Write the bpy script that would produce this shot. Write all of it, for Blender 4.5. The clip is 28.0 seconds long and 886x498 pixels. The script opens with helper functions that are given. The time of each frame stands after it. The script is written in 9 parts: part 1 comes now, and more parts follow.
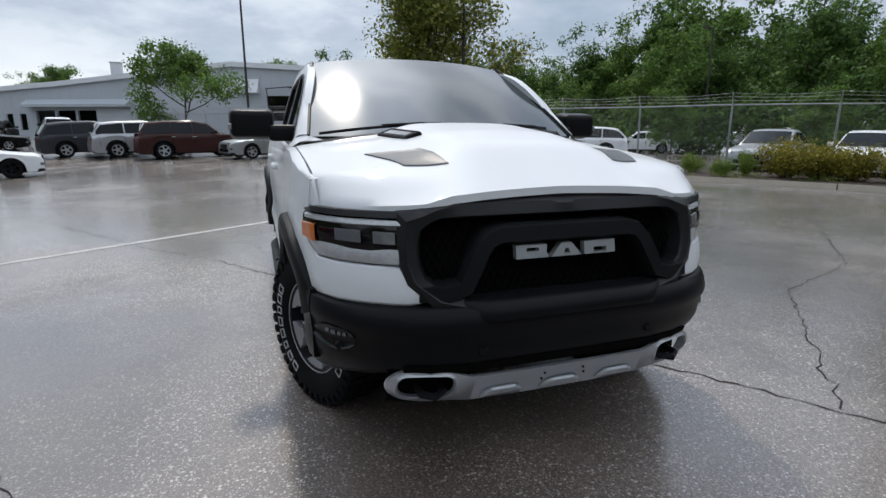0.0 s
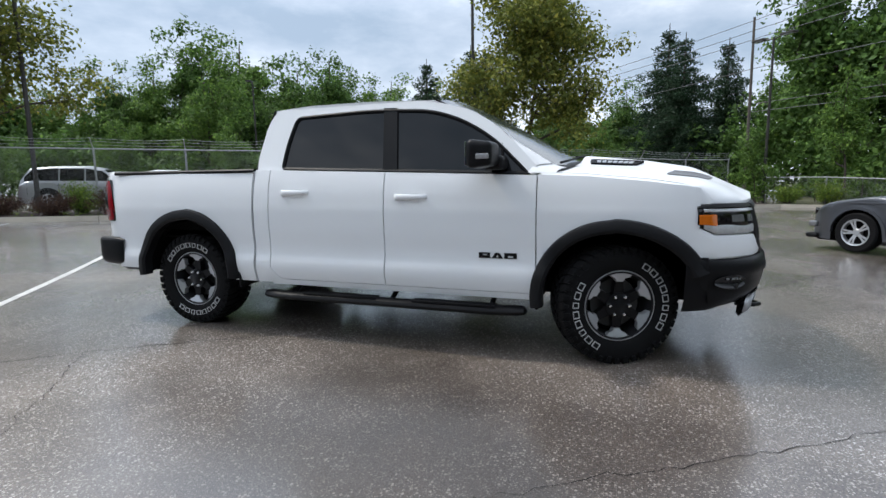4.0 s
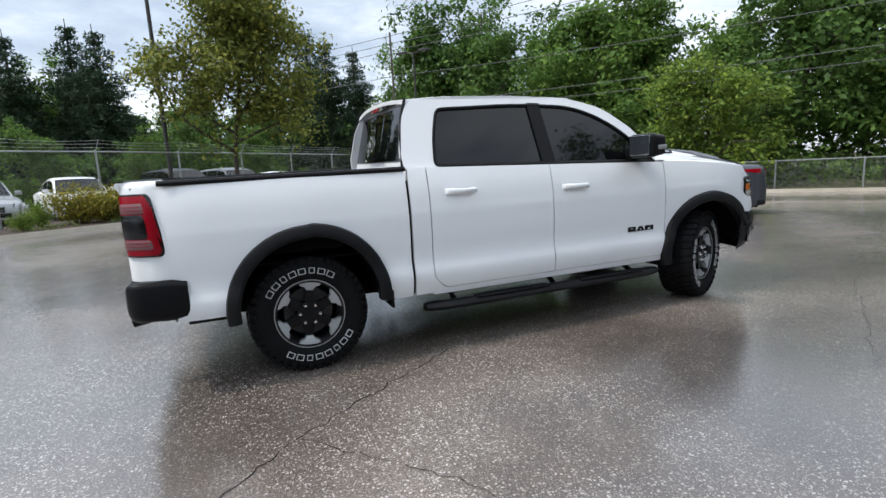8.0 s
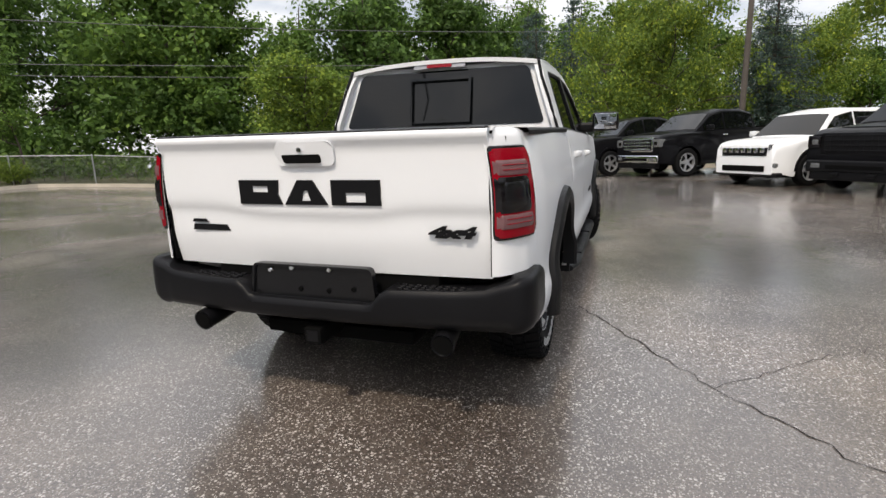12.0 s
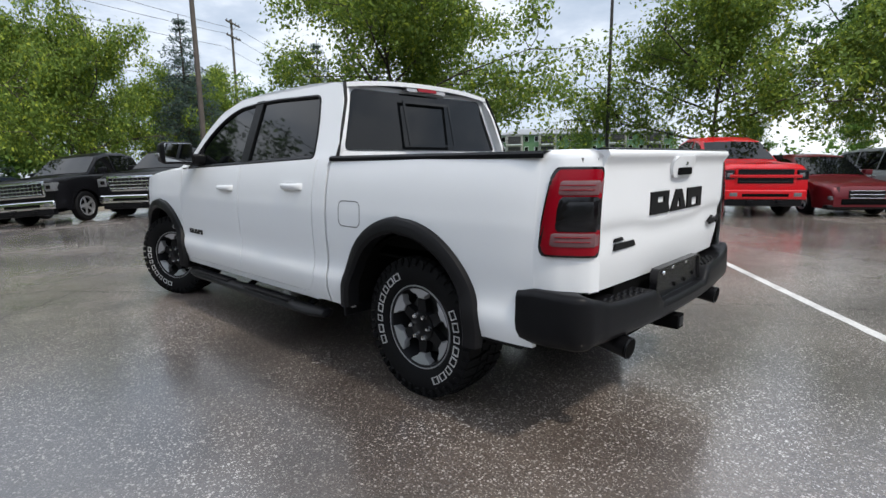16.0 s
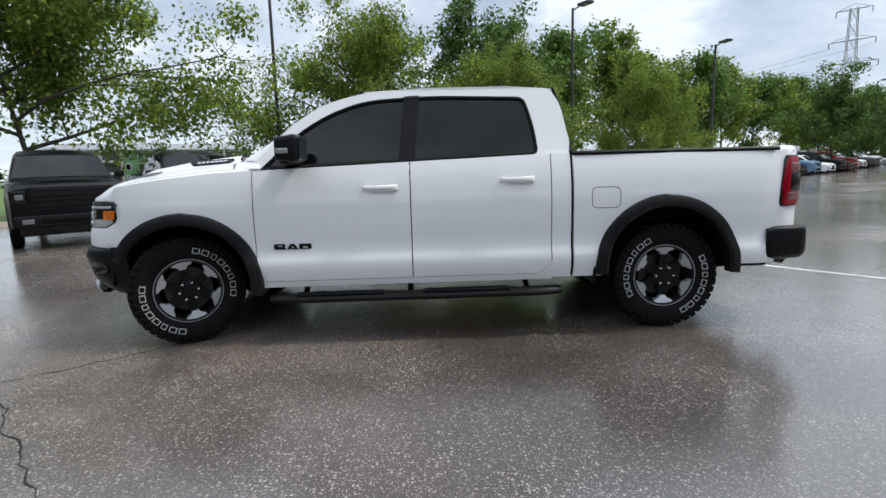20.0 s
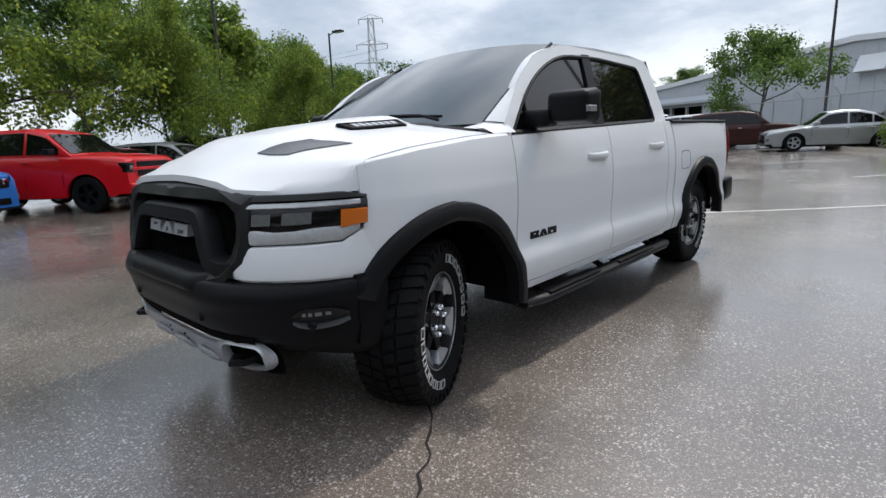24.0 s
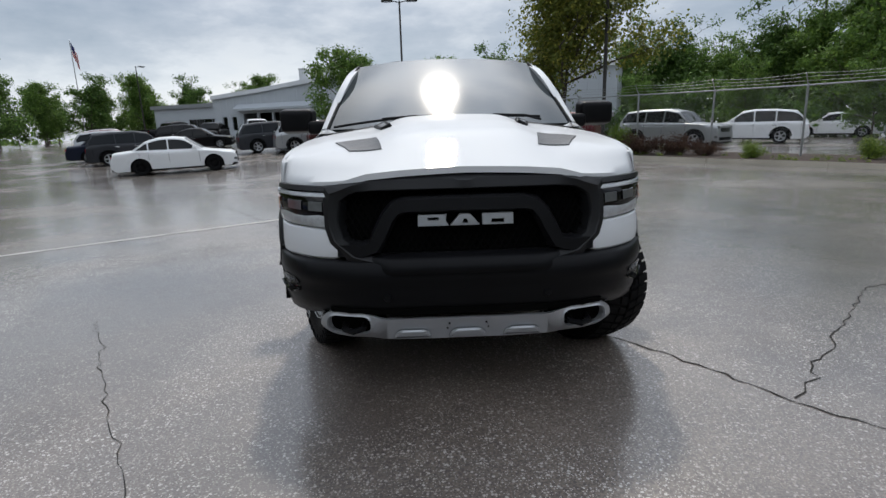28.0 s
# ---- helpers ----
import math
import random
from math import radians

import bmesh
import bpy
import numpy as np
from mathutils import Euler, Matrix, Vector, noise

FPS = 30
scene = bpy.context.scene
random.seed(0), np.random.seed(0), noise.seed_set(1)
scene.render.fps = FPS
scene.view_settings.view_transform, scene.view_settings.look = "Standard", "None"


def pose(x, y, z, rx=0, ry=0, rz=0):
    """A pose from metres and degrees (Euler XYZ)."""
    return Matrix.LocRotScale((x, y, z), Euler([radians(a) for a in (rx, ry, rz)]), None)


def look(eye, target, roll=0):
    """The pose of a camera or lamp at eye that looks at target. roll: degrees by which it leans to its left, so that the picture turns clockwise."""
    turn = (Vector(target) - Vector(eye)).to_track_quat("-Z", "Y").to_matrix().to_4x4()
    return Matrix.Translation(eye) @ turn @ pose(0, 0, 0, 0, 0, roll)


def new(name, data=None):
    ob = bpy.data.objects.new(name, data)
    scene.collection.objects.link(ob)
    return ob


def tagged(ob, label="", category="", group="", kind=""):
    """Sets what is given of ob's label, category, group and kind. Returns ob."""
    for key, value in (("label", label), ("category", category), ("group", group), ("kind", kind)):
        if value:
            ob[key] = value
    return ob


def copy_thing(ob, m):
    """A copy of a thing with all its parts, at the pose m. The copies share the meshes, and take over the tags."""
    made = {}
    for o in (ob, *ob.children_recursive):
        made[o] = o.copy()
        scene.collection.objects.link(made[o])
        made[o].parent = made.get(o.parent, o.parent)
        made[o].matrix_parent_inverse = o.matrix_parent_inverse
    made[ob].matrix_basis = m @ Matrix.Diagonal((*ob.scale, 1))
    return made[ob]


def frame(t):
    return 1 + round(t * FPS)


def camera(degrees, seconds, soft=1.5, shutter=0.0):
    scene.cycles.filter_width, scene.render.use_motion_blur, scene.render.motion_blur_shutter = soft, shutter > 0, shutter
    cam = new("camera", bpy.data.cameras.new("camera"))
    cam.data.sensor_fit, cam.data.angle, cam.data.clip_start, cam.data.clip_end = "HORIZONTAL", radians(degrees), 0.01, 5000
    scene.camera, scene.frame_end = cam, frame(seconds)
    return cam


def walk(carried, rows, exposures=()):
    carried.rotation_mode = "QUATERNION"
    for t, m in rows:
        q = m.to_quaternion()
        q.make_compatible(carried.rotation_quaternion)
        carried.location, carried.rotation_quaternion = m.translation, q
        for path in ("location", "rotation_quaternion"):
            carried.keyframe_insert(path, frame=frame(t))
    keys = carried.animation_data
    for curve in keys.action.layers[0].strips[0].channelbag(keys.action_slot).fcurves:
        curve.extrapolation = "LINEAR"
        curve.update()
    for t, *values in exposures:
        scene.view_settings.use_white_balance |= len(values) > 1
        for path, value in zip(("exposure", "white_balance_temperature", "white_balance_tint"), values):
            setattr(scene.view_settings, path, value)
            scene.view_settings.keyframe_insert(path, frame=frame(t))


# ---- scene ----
cam = camera(80.5, 28.0)
PATH = [
    (0, (-1.136, -4.465, 1.370), (-0.490, -2.621, 0.946), 0.0),
    (0.5, (-1.644, -4.260, 1.361), (-0.742, -2.522, 0.953), -0.1),
    (1, (-2.110, -3.995, 1.342), (-0.994, -2.383, 0.951), -0.1),
    (1.5, (-2.561, -3.726, 1.322), (-1.263, -2.248, 0.959), -0.2),
    (2, (-3.016, -3.407, 1.304), (-1.550, -2.089, 0.969), -0.1),
    (2.5, (-3.447, -3.085, 1.308), (-1.855, -1.920, 0.986), -0.4),
    (3, (-3.860, -2.731, 1.301), (-2.159, -1.722, 1.007), -0.6),
    (3.5, (-4.259, -2.332, 1.302), (-2.467, -1.488, 1.025), -0.8),
    (4, (-4.589, -1.886, 1.297), (-2.724, -1.216, 1.022), -0.9),
    (4.5, (-4.871, -1.405, 1.303), (-2.950, -0.914, 1.041), -1.0),
    (6.5, (-5.147, 0.689, 1.418), (-3.180, 0.505, 1.108), -2.4),
    (7, (-5.021, 1.220, 1.408), (-3.077, 0.865, 1.100), -2.7),
    (7.5, (-4.813, 1.742, 1.419), (-2.913, 1.205, 1.102), -2.9),
    (8, (-4.574, 2.238, 1.420), (-2.738, 1.521, 1.083), -3.2),
    (8.5, (-4.279, 2.683, 1.419), (-2.529, 1.785, 1.055), -3.5),
    (9, (-3.948, 3.141, 1.413), (-2.292, 2.083, 1.043), -3.5),
    (9.5, (-3.583, 3.534, 1.403), (-2.049, 2.308, 1.026), -3.2),
    (10, (-3.190, 3.920, 1.390), (-1.791, 2.549, 0.989), -3.2),
    (10.5, (-2.771, 4.248, 1.384), (-1.523, 2.740, 0.970), -2.8),
    (11, (-2.328, 4.553, 1.376), (-1.245, 2.925, 0.955), -2.6),
    (11.5, (-1.862, 4.769, 1.371), (-0.978, 3.025, 0.950), -2.3),
    (12, (-1.356, 4.949, 1.368), (-0.714, 3.104, 0.937), -1.8),
    (12.5, (-0.840, 5.047, 1.374), (-0.480, 3.129, 0.939), -1.0),
    (14.5, (1.435, 4.744, 1.361), (0.527, 3.005, 0.971), -0.5),
    (15, (1.995, 4.565, 1.364), (0.890, 2.943, 0.982), -0.7),
    (15.5, (2.470, 4.265, 1.350), (1.183, 2.776, 0.995), -0.5),
    (16, (2.927, 3.918, 1.345), (1.492, 2.565, 1.013), -0.7),
    (16.5, (3.357, 3.570, 1.340), (1.796, 2.360, 1.023), -0.8),
    (17, (3.770, 3.168, 1.336), (2.095, 2.118, 1.029), -0.8),
    (17.5, (4.121, 2.696, 1.315), (2.348, 1.823, 1.008), -0.9),
    (18, (4.416, 2.204, 1.332), (2.570, 1.501, 1.017), -1.1),
    (18.5, (4.653, 1.667, 1.330), (2.747, 1.150, 1.013), -1.3),
    (19, (4.804, 1.132, 1.312), (2.857, 0.796, 1.003), -1.4),
    (19.5, (4.896, 0.564, 1.292), (2.923, 0.427, 0.996), -1.4),
    (20, (4.890, -0.015, 1.261), (2.913, 0.046, 0.966), -1.5),
    (20.5, (4.808, -0.596, 1.263), (2.850, -0.331, 0.953), -1.8),
    (21, (4.655, -1.112, 1.278), (2.732, -0.670, 0.955), -2.1),
    (21.5, (4.474, -1.612, 1.270), (2.598, -1.006, 0.932), -2.4),
    (23.5, (3.145, -3.296, 1.268), (1.642, -2.034, 0.886), -3.0),
    (24, (2.637, -3.625, 1.287), (1.300, -2.195, 0.879), -2.2),
    (24.5, (2.201, -3.947, 1.312), (1.031, -2.388, 0.867), -2.2),
    (25, (1.728, -4.175, 1.322), (0.762, -2.488, 0.854), -2.0),
    (25.5, (1.253, -4.389, 1.334), (0.512, -2.596, 0.849), -1.9),
    (26, (0.772, -4.546, 1.335), (0.266, -2.670, 0.860), -1.9),
    (26.5, (0.333, -4.701, 1.351), (0.043, -2.777, 0.889), -1.7),
    (27, (-0.018, -4.818, 1.356), (-0.124, -2.872, 0.906), -1.5),
    (27.5, (-0.126, -4.982, 1.355), (-0.133, -3.034, 0.902), -1.7),
    (28, (-0.177, -5.139, 1.348), (-0.124, -3.190, 0.901), -1.7),
]
walk(cam, [(t, look(eye, target, roll)) for t, eye, target, roll in PATH],
     [(0, 0.90, 6600, 10), (4, 1.34, 6500, 9), (8, 1.44, 6600, 9), (12, 1.34, 7400, 13), (14.5, 1.26, 6750, 10), (16, 1.32, 6700, 10), (20, 1.30, 6650, 10), (24, 1.12, 6700, 11), (28, 0.78, 6750, 10)])

# ---- light: a bright overcast sky with the sun behind thin cloud ----
SUN = Vector((0.02, 0.57, 0.82)).normalized()
world = bpy.data.worlds.new("overcast_sky")
scene.world = world
world.use_nodes = True
wn, wl = world.node_tree.nodes, world.node_tree.links
wn.clear()
sky = wn.new("ShaderNodeTexSky")
sky.sky_type, sky.sun_disc = "NISHITA", False
sky.sun_elevation, sky.sun_rotation = math.asin(SUN.z), math.atan2(SUN.x, SUN.y)
coord = wn.new("ShaderNodeTexCoord")
spread = wn.new("ShaderNodeMapping")
spread.inputs["Scale"].default_value = (1.0, 1.0, 2.6)
cloud = wn.new("ShaderNodeTexNoise")
cloud.inputs["Scale"].default_value, cloud.inputs["Detail"].default_value, cloud.inputs["Roughness"].default_value = 2.6, 7.0, 0.58
cover = wn.new("ShaderNodeValToRGB")
for stop, (at, col) in zip((cover.color_ramp.elements[0], cover.color_ramp.elements[1], cover.color_ramp.elements.new(0.5), cover.color_ramp.elements.new(0.6)),
                           ((0.33, (0.33, 0.41, 0.52, 1)), (0.75, (0.95, 0.98, 1.04, 1)), (0.47, (0.50, 0.57, 0.68, 1)), (0.57, (0.74, 0.80, 0.89, 1)))):
    stop.position, stop.color = at, col
# an overcast sky is brighter overhead than at its rim, and brightest round the veiled sun
apart_ = wn.new("ShaderNodeSeparateXYZ")
lift = wn.new("ShaderNodeValToRGB")
while len(lift.color_ramp.elements) < 6:
    lift.color_ramp.elements.new(0.5)
for stop, (at, g) in zip(lift.color_ramp.elements, ((0.0, 0.36), (0.06, 0.33), (0.16, 0.275), (0.27, 0.285), (0.50, 0.47), (0.85, 0.52))):
    stop.position, stop.color = at, (g, g, g, 1)
doubled = wn.new("ShaderNodeMath")
doubled.operation = "MULTIPLY"
doubled.inputs[1].default_value = 2.2
toward = wn.new("ShaderNodeVectorMath")
toward.operation = "DOT_PRODUCT"
toward.inputs[1].default_value = SUN
halo = wn.new("ShaderNodeMapRange")
halo.interpolation_type = "SMOOTHERSTEP"
halo.inputs["From Min"].default_value, halo.inputs["From Max"].default_value = 0.925, 1.0
halo.inputs["To Min"].default_value, halo.inputs["To Max"].default_value = 0.0, 1.5
total = wn.new("ShaderNodeMath")
shade = wn.new("ShaderNodeVectorMath")
shade.operation = "SCALE"
wl.new(coord.outputs["Generated"], apart_.inputs[0])
wl.new(apart_.outputs["Z"], lift.inputs["Fac"])
wl.new(lift.outputs["Color"], doubled.inputs[0])
wl.new(coord.outputs["Generated"], toward.inputs[0])
wl.new(toward.outputs["Value"], halo.inputs["Value"])
wl.new(doubled.outputs[0], total.inputs[0])
wl.new(halo.outputs[0], total.inputs[1])
gain = wn.new("ShaderNodeBackground")
gain.inputs["Strength"].default_value = 0.84
blue = wn.new("ShaderNodeBackground")
blue.inputs["Strength"].default_value = 0.10
both = wn.new("ShaderNodeMixShader")
both.inputs[0].default_value = 0.88
wout = wn.new("ShaderNodeOutputWorld")
wl.new(coord.outputs["Generated"], spread.inputs["Vector"])
wl.new(spread.outputs["Vector"], cloud.inputs["Vector"])
wl.new(cloud.outputs["Fac"], cover.inputs["Fac"])
wl.new(cover.outputs["Color"], shade.inputs[0])
wl.new(total.outputs[0], shade.inputs["Scale"])
wl.new(shade.outputs[0], gain.inputs["Color"])
wl.new(sky.outputs["Color"], blue.inputs["Color"])
wl.new(blue.outputs["Background"], both.inputs[1])
wl.new(gain.outputs["Background"], both.inputs[2])
wl.new(both.outputs["Shader"], wout.inputs["Surface"])
sun = new("sun", bpy.data.lights.new("sun", "SUN"))
sun.data.energy, sun.data.angle, sun.data.color = 0.95, radians(4.0), (1.0, 0.94, 0.84)
sun.matrix_world = look(tuple(SUN * 60), (0, 0, 0))


# ---- materials ----
def mat(name, color, rough=0.5, metal=0.0, vary=0.0, scale=8.0, bump=0.0, bscale=60.0, coat=0.0, spec=0.5, fine=0.0, trans=0.0, ior=1.45):
    """A surface with variation at two scales (vary at scale, fine at bscale) and fine relief."""
    m = bpy.data.materials.new(name)
    m.use_nodes = True
    n, l = m.node_tree.nodes, m.node_tree.links
    b = n["Principled BSDF"]
    b.inputs["Roughness"].default_value, b.inputs["Metallic"].default_value = rough, metal
    b.inputs["Coat Weight"].default_value, b.inputs["Specular IOR Level"].default_value = coat, spec
    b.inputs["Coat Roughness"].default_value = 0.03
    b.inputs["Transmission Weight"].default_value, b.inputs["IOR"].default_value = trans, ior
    b.inputs["Base Color"].default_value = (*color, 1)
    if vary or fine or bump:
        tc = n.new("ShaderNodeTexCoord")
        big, small = n.new("ShaderNodeTexNoise"), n.new("ShaderNodeTexNoise")
        for t, s in ((big, scale), (small, bscale)):
            t.inputs["Scale"].default_value, t.inputs["Detail"].default_value = s, 4.0
            l.new(tc.outputs["Object"], t.inputs["Vector"])
        a, c = n.new("ShaderNodeMath"), n.new("ShaderNodeMath")
        a.operation = c.operation = "MULTIPLY_ADD"
        a.inputs[1].default_value, a.inputs[2].default_value = 2 * vary, 1 - vary
        c.inputs[1].default_value, c.inputs[2].default_value = 2 * fine, -fine
        l.new(big.outputs["Fac"], a.inputs[0])
        l.new(small.outputs["Fac"], c.inputs[0])
        add = n.new("ShaderNodeMath")
        l.new(a.outputs[0], add.inputs[0])
        l.new(c.outputs[0], add.inputs[1])
        mul = n.new("ShaderNodeVectorMath")
        mul.operation = "SCALE"
        mul.inputs[0].default_value = color
        l.new(add.outputs[0], mul.inputs["Scale"])
        l.new(mul.outputs[0], b.inputs["Base Color"])
        if bump:
            bp = n.new("ShaderNodeBump")
            bp.inputs["Strength"].default_value, bp.inputs["Distance"].default_value = bump, 0.01
            l.new(small.outputs["Fac"], bp.inputs["Height"])
            l.new(bp.outputs["Normal"], b.inputs["Normal"])
    return m


def leaf_mat(name, color, tip, spread=0.35):
    """Foliage whose leaves differ one from another."""
    m = bpy.data.materials.new(name)
    m.use_nodes = True
    n, l = m.node_tree.nodes, m.node_tree.links
    b = n["Principled BSDF"]
    b.inputs["Roughness"].default_value, b.inputs["Specular IOR Level"].default_value = 0.55, 0.2
    geo, ramp = n.new("ShaderNodeNewGeometry"), n.new("ShaderNodeValToRGB")
    ramp.color_ramp.elements[0].color = (*[c * (1 - spread) for c in color], 1)
    ramp.color_ramp.elements[1].color = (*tip, 1)
    ramp.color_ramp.elements.new(0.7).color = (*color, 1)
    l.new(geo.outputs["Random Per Island"], ramp.inputs["Fac"])
    l.new(ramp.outputs["Color"], b.inputs["Base Color"])
    tr, mx = n.new("ShaderNodeBsdfTranslucent"), n.new("ShaderNodeMixShader")
    l.new(ramp.outputs["Color"], tr.inputs["Color"])
    mx.inputs[0].default_value = 0.40
    l.new(b.outputs[0], mx.inputs[1])
    l.new(tr.outputs[0], mx.inputs[2])
    l.new(mx.outputs[0], n["Material Output"].inputs["Surface"])
    return m


def asphalt_mat():
    """Rain-wet, worn asphalt: pale aggregate, damp patches that shine, brown stains."""
    m = bpy.data.materials.new("wet_asphalt")
    m.use_nodes = True
    n, l = m.node_tree.nodes, m.node_tree.links
    b = n["Principled BSDF"]
    tc = n.new("ShaderNodeTexCoord")

    def noise_tex(scale, detail=4.0, rough=0.55):
        t = n.new("ShaderNodeTexNoise")
        t.inputs["Scale"].default_value, t.inputs["Detail"].default_value, t.inputs["Roughness"].default_value = scale, detail, rough
        l.new(tc.outputs["Object"], t.inputs["Vector"])
        return t

    def ramp(src, *stops):
        r = n.new("ShaderNodeValToRGB")
        while len(r.color_ramp.elements) < len(stops):
            r.color_ramp.elements.new(0.5)
        for e, (p, c) in zip(r.color_ramp.elements, stops):
            e.position, e.color = p, (*c, 1)
        l.new(src, r.inputs["Fac"])
        return r.outputs["Color"]

    def mixed(kind, fac, a, c):
        x = n.new("ShaderNodeMix")
        x.data_type, x.blend_type = "RGBA", kind
        if isinstance(fac, float):
            x.inputs[0].default_value = fac
        else:
            l.new(fac, x.inputs[0])
        l.new(a, x.inputs[6])
        l.new(c, x.inputs[7])
        return x.outputs[2]

    broad, patch, tone = noise_tex(0.16, 5.0), noise_tex(0.55, 6.0, 0.6), noise_tex(2.6, 5.0)
    base = ramp(broad.outputs["Fac"], (0.35, (0.064, 0.053, 0.045)), (0.62, (0.126, 0.107, 0.093)))
    brown = ramp(tone.outputs["Fac"], (0.35, (0.82, 0.77, 0.74)), (0.7, (1.12, 1.07, 1.03)))
    col = mixed("MULTIPLY", 1.0, base, brown)
    film = noise_tex(0.30, 5.0, 0.55)
    col = mixed("MULTIPLY", 1.0, col, ramp(film.outputs["Fac"], (0.40, (0.74, 0.72, 0.71)), (0.60, (1.18, 1.17, 1.16))))
    # fine dark binder between the stones
    binder = noise_tex(85.0, 2.0, 0.6)
    col = mixed("MULTIPLY", 1.0, col, ramp(binder.outputs["Fac"], (0.36, (0.50, 0.48, 0.47)), (0.62, (1.35, 1.33, 1.30))))
    # pale chips of stone that stand clear of the binder, coarse and fine
    stone = n.new("ShaderNodeRGB")
    stone.outputs[0].default_value = (0.58, 0.54, 0.50, 1)
    worn = ramp(patch.outputs["Fac"], (0.34, (0.25, 0.25, 0.25)), (0.60, (1.0, 1.0, 1.0)))
    for size, share in ((58.0, 0.66), (120.0, 0.56)):
        chips = n.new("ShaderNodeTexVoronoi")
        chips.inputs["Scale"].default_value = size
        l.new(tc.outputs["Object"], chips.inputs["Vector"])
        pick = ramp(chips.outputs["Color"], (share, (0.0, 0.0, 0.0)), (share + 0.10, (1.0, 1.0, 1.0)))
        core = ramp(chips.outputs["Distance"], (0.30, (1.0, 1.0, 1.0)), (0.46, (0.0, 0.0, 0.0)))
        how = mixed("MULTIPLY", 1.0, mixed("MULTIPLY", 1.0, pick, core), worn)
        col = mixed("MIX", how, col, stone.outputs[0])
    # darker ellipses beside the pickup, multiplied into the colour, with ragged edges
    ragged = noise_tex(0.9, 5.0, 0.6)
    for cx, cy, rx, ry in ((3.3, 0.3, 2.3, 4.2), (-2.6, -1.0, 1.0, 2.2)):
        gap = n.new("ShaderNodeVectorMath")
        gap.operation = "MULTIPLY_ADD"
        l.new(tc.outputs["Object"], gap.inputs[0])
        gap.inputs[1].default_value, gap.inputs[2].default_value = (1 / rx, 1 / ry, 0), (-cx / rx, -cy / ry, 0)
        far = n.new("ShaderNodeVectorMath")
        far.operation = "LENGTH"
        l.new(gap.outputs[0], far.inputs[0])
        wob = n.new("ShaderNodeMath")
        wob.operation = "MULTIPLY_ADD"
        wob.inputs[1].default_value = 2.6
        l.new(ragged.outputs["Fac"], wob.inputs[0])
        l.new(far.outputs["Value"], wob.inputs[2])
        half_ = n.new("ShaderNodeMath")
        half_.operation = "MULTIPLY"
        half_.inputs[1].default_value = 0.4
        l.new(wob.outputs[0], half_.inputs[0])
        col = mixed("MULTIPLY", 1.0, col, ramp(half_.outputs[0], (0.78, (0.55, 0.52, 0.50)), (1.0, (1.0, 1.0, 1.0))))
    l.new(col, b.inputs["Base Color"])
    l.new(ramp(patch.outputs["Fac"], (0.4, (0.42, 0.42, 0.42)), (0.65, (0.60, 0.60, 0.60))), b.inputs["Roughness"])
    # the film of rain water, thicker in shallow hollows
    l.new(ramp(film.outputs["Fac"], (0.40, (1.0, 1.0, 1.0)), (0.54, (0.95, 0.95, 0.95)), (0.70, (0.65, 0.65, 0.65))), b.inputs["Coat Weight"])
    l.new(ramp(film.outputs["Fac"], (0.40, (0.09, 0.09, 0.09)), (0.62, (0.20, 0.20, 0.20))), b.inputs["Coat Roughness"])
    b.inputs["Coat IOR"].default_value = 1.7
    b.inputs["Specular IOR Level"].default_value = 0.7
    grit = noise_tex(150.0, 3.0)
    bp = n.new("ShaderNodeBump")
    bp.inputs["Strength"].default_value, bp.inputs["Distance"].default_value = 0.55, 0.006
    l.new(grit.outputs["Fac"], bp.inputs["Height"])
    l.new(bp.outputs["Normal"], b.inputs["Normal"])
    soft = n.new("ShaderNodeBump")
    soft.inputs["Strength"].default_value, soft.inputs["Distance"].default_value = 0.08, 0.006
    l.new(grit.outputs["Fac"], soft.inputs["Height"])
    l.new(soft.outputs["Normal"], b.inputs["Coat Normal"])
    return m


def grass_mat():
    return mat("mown_grass", (0.075, 0.13, 0.025), 0.9, vary=0.35, scale=0.6, fine=0.4, bscale=25, bump=0.5)


ASPHALT = asphalt_mat()
GRASS = grass_mat()
WHITE = mat("white_car_paint", (0.70, 0.71, 0.725), 0.50, spec=0.06, coat=0.45, vary=0.015, scale=2, fine=0.01, bscale=300)
SATIN = mat("black_satin_plastic", (0.007, 0.007, 0.008), 0.38, vary=0.15, scale=6, fine=0.1, bscale=400, bump=0.06, spec=0.16)
GRAIN = mat("black_grained_plastic", (0.008, 0.008, 0.009), 0.42, vary=0.2, scale=5, bscale=500, bump=0.12, spec=0.13)
BUMPER = mat("black_moulded_bumper", (0.007, 0.007, 0.008), 0.36, vary=0.2, scale=5, bscale=500, bump=0.05, spec=0.13)
FLARE = mat("dark_grey_flare_plastic", (0.009, 0.009, 0.010), 0.42, vary=0.15, scale=5, bscale=500, bump=0.12, spec=0.14)
LINER = mat("grey_underseal", (0.36, 0.36, 0.37), 0.7, vary=0.2, scale=5, spec=0.2)
BROW = mat("satin_charcoal_brow", (0.013, 0.013, 0.014), 0.36, vary=0.15, scale=5, bscale=500, bump=0.06, spec=0.30)
# underbody black; also put into gaps and behind spokes as painted shade
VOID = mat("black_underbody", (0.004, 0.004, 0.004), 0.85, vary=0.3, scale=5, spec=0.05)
SILVER = mat("silver_skid_plate_paint", (0.42, 0.43, 0.45), 0.35, metal=0.5, vary=0.05, fine=0.04, bscale=200)
CHROME = mat("chrome", (0.75, 0.76, 0.78), 0.12, metal=1.0)
MACHINED = mat("machined_alloy", (0.42, 0.43, 0.45), 0.30, metal=0.65, fine=0.08, bscale=120)
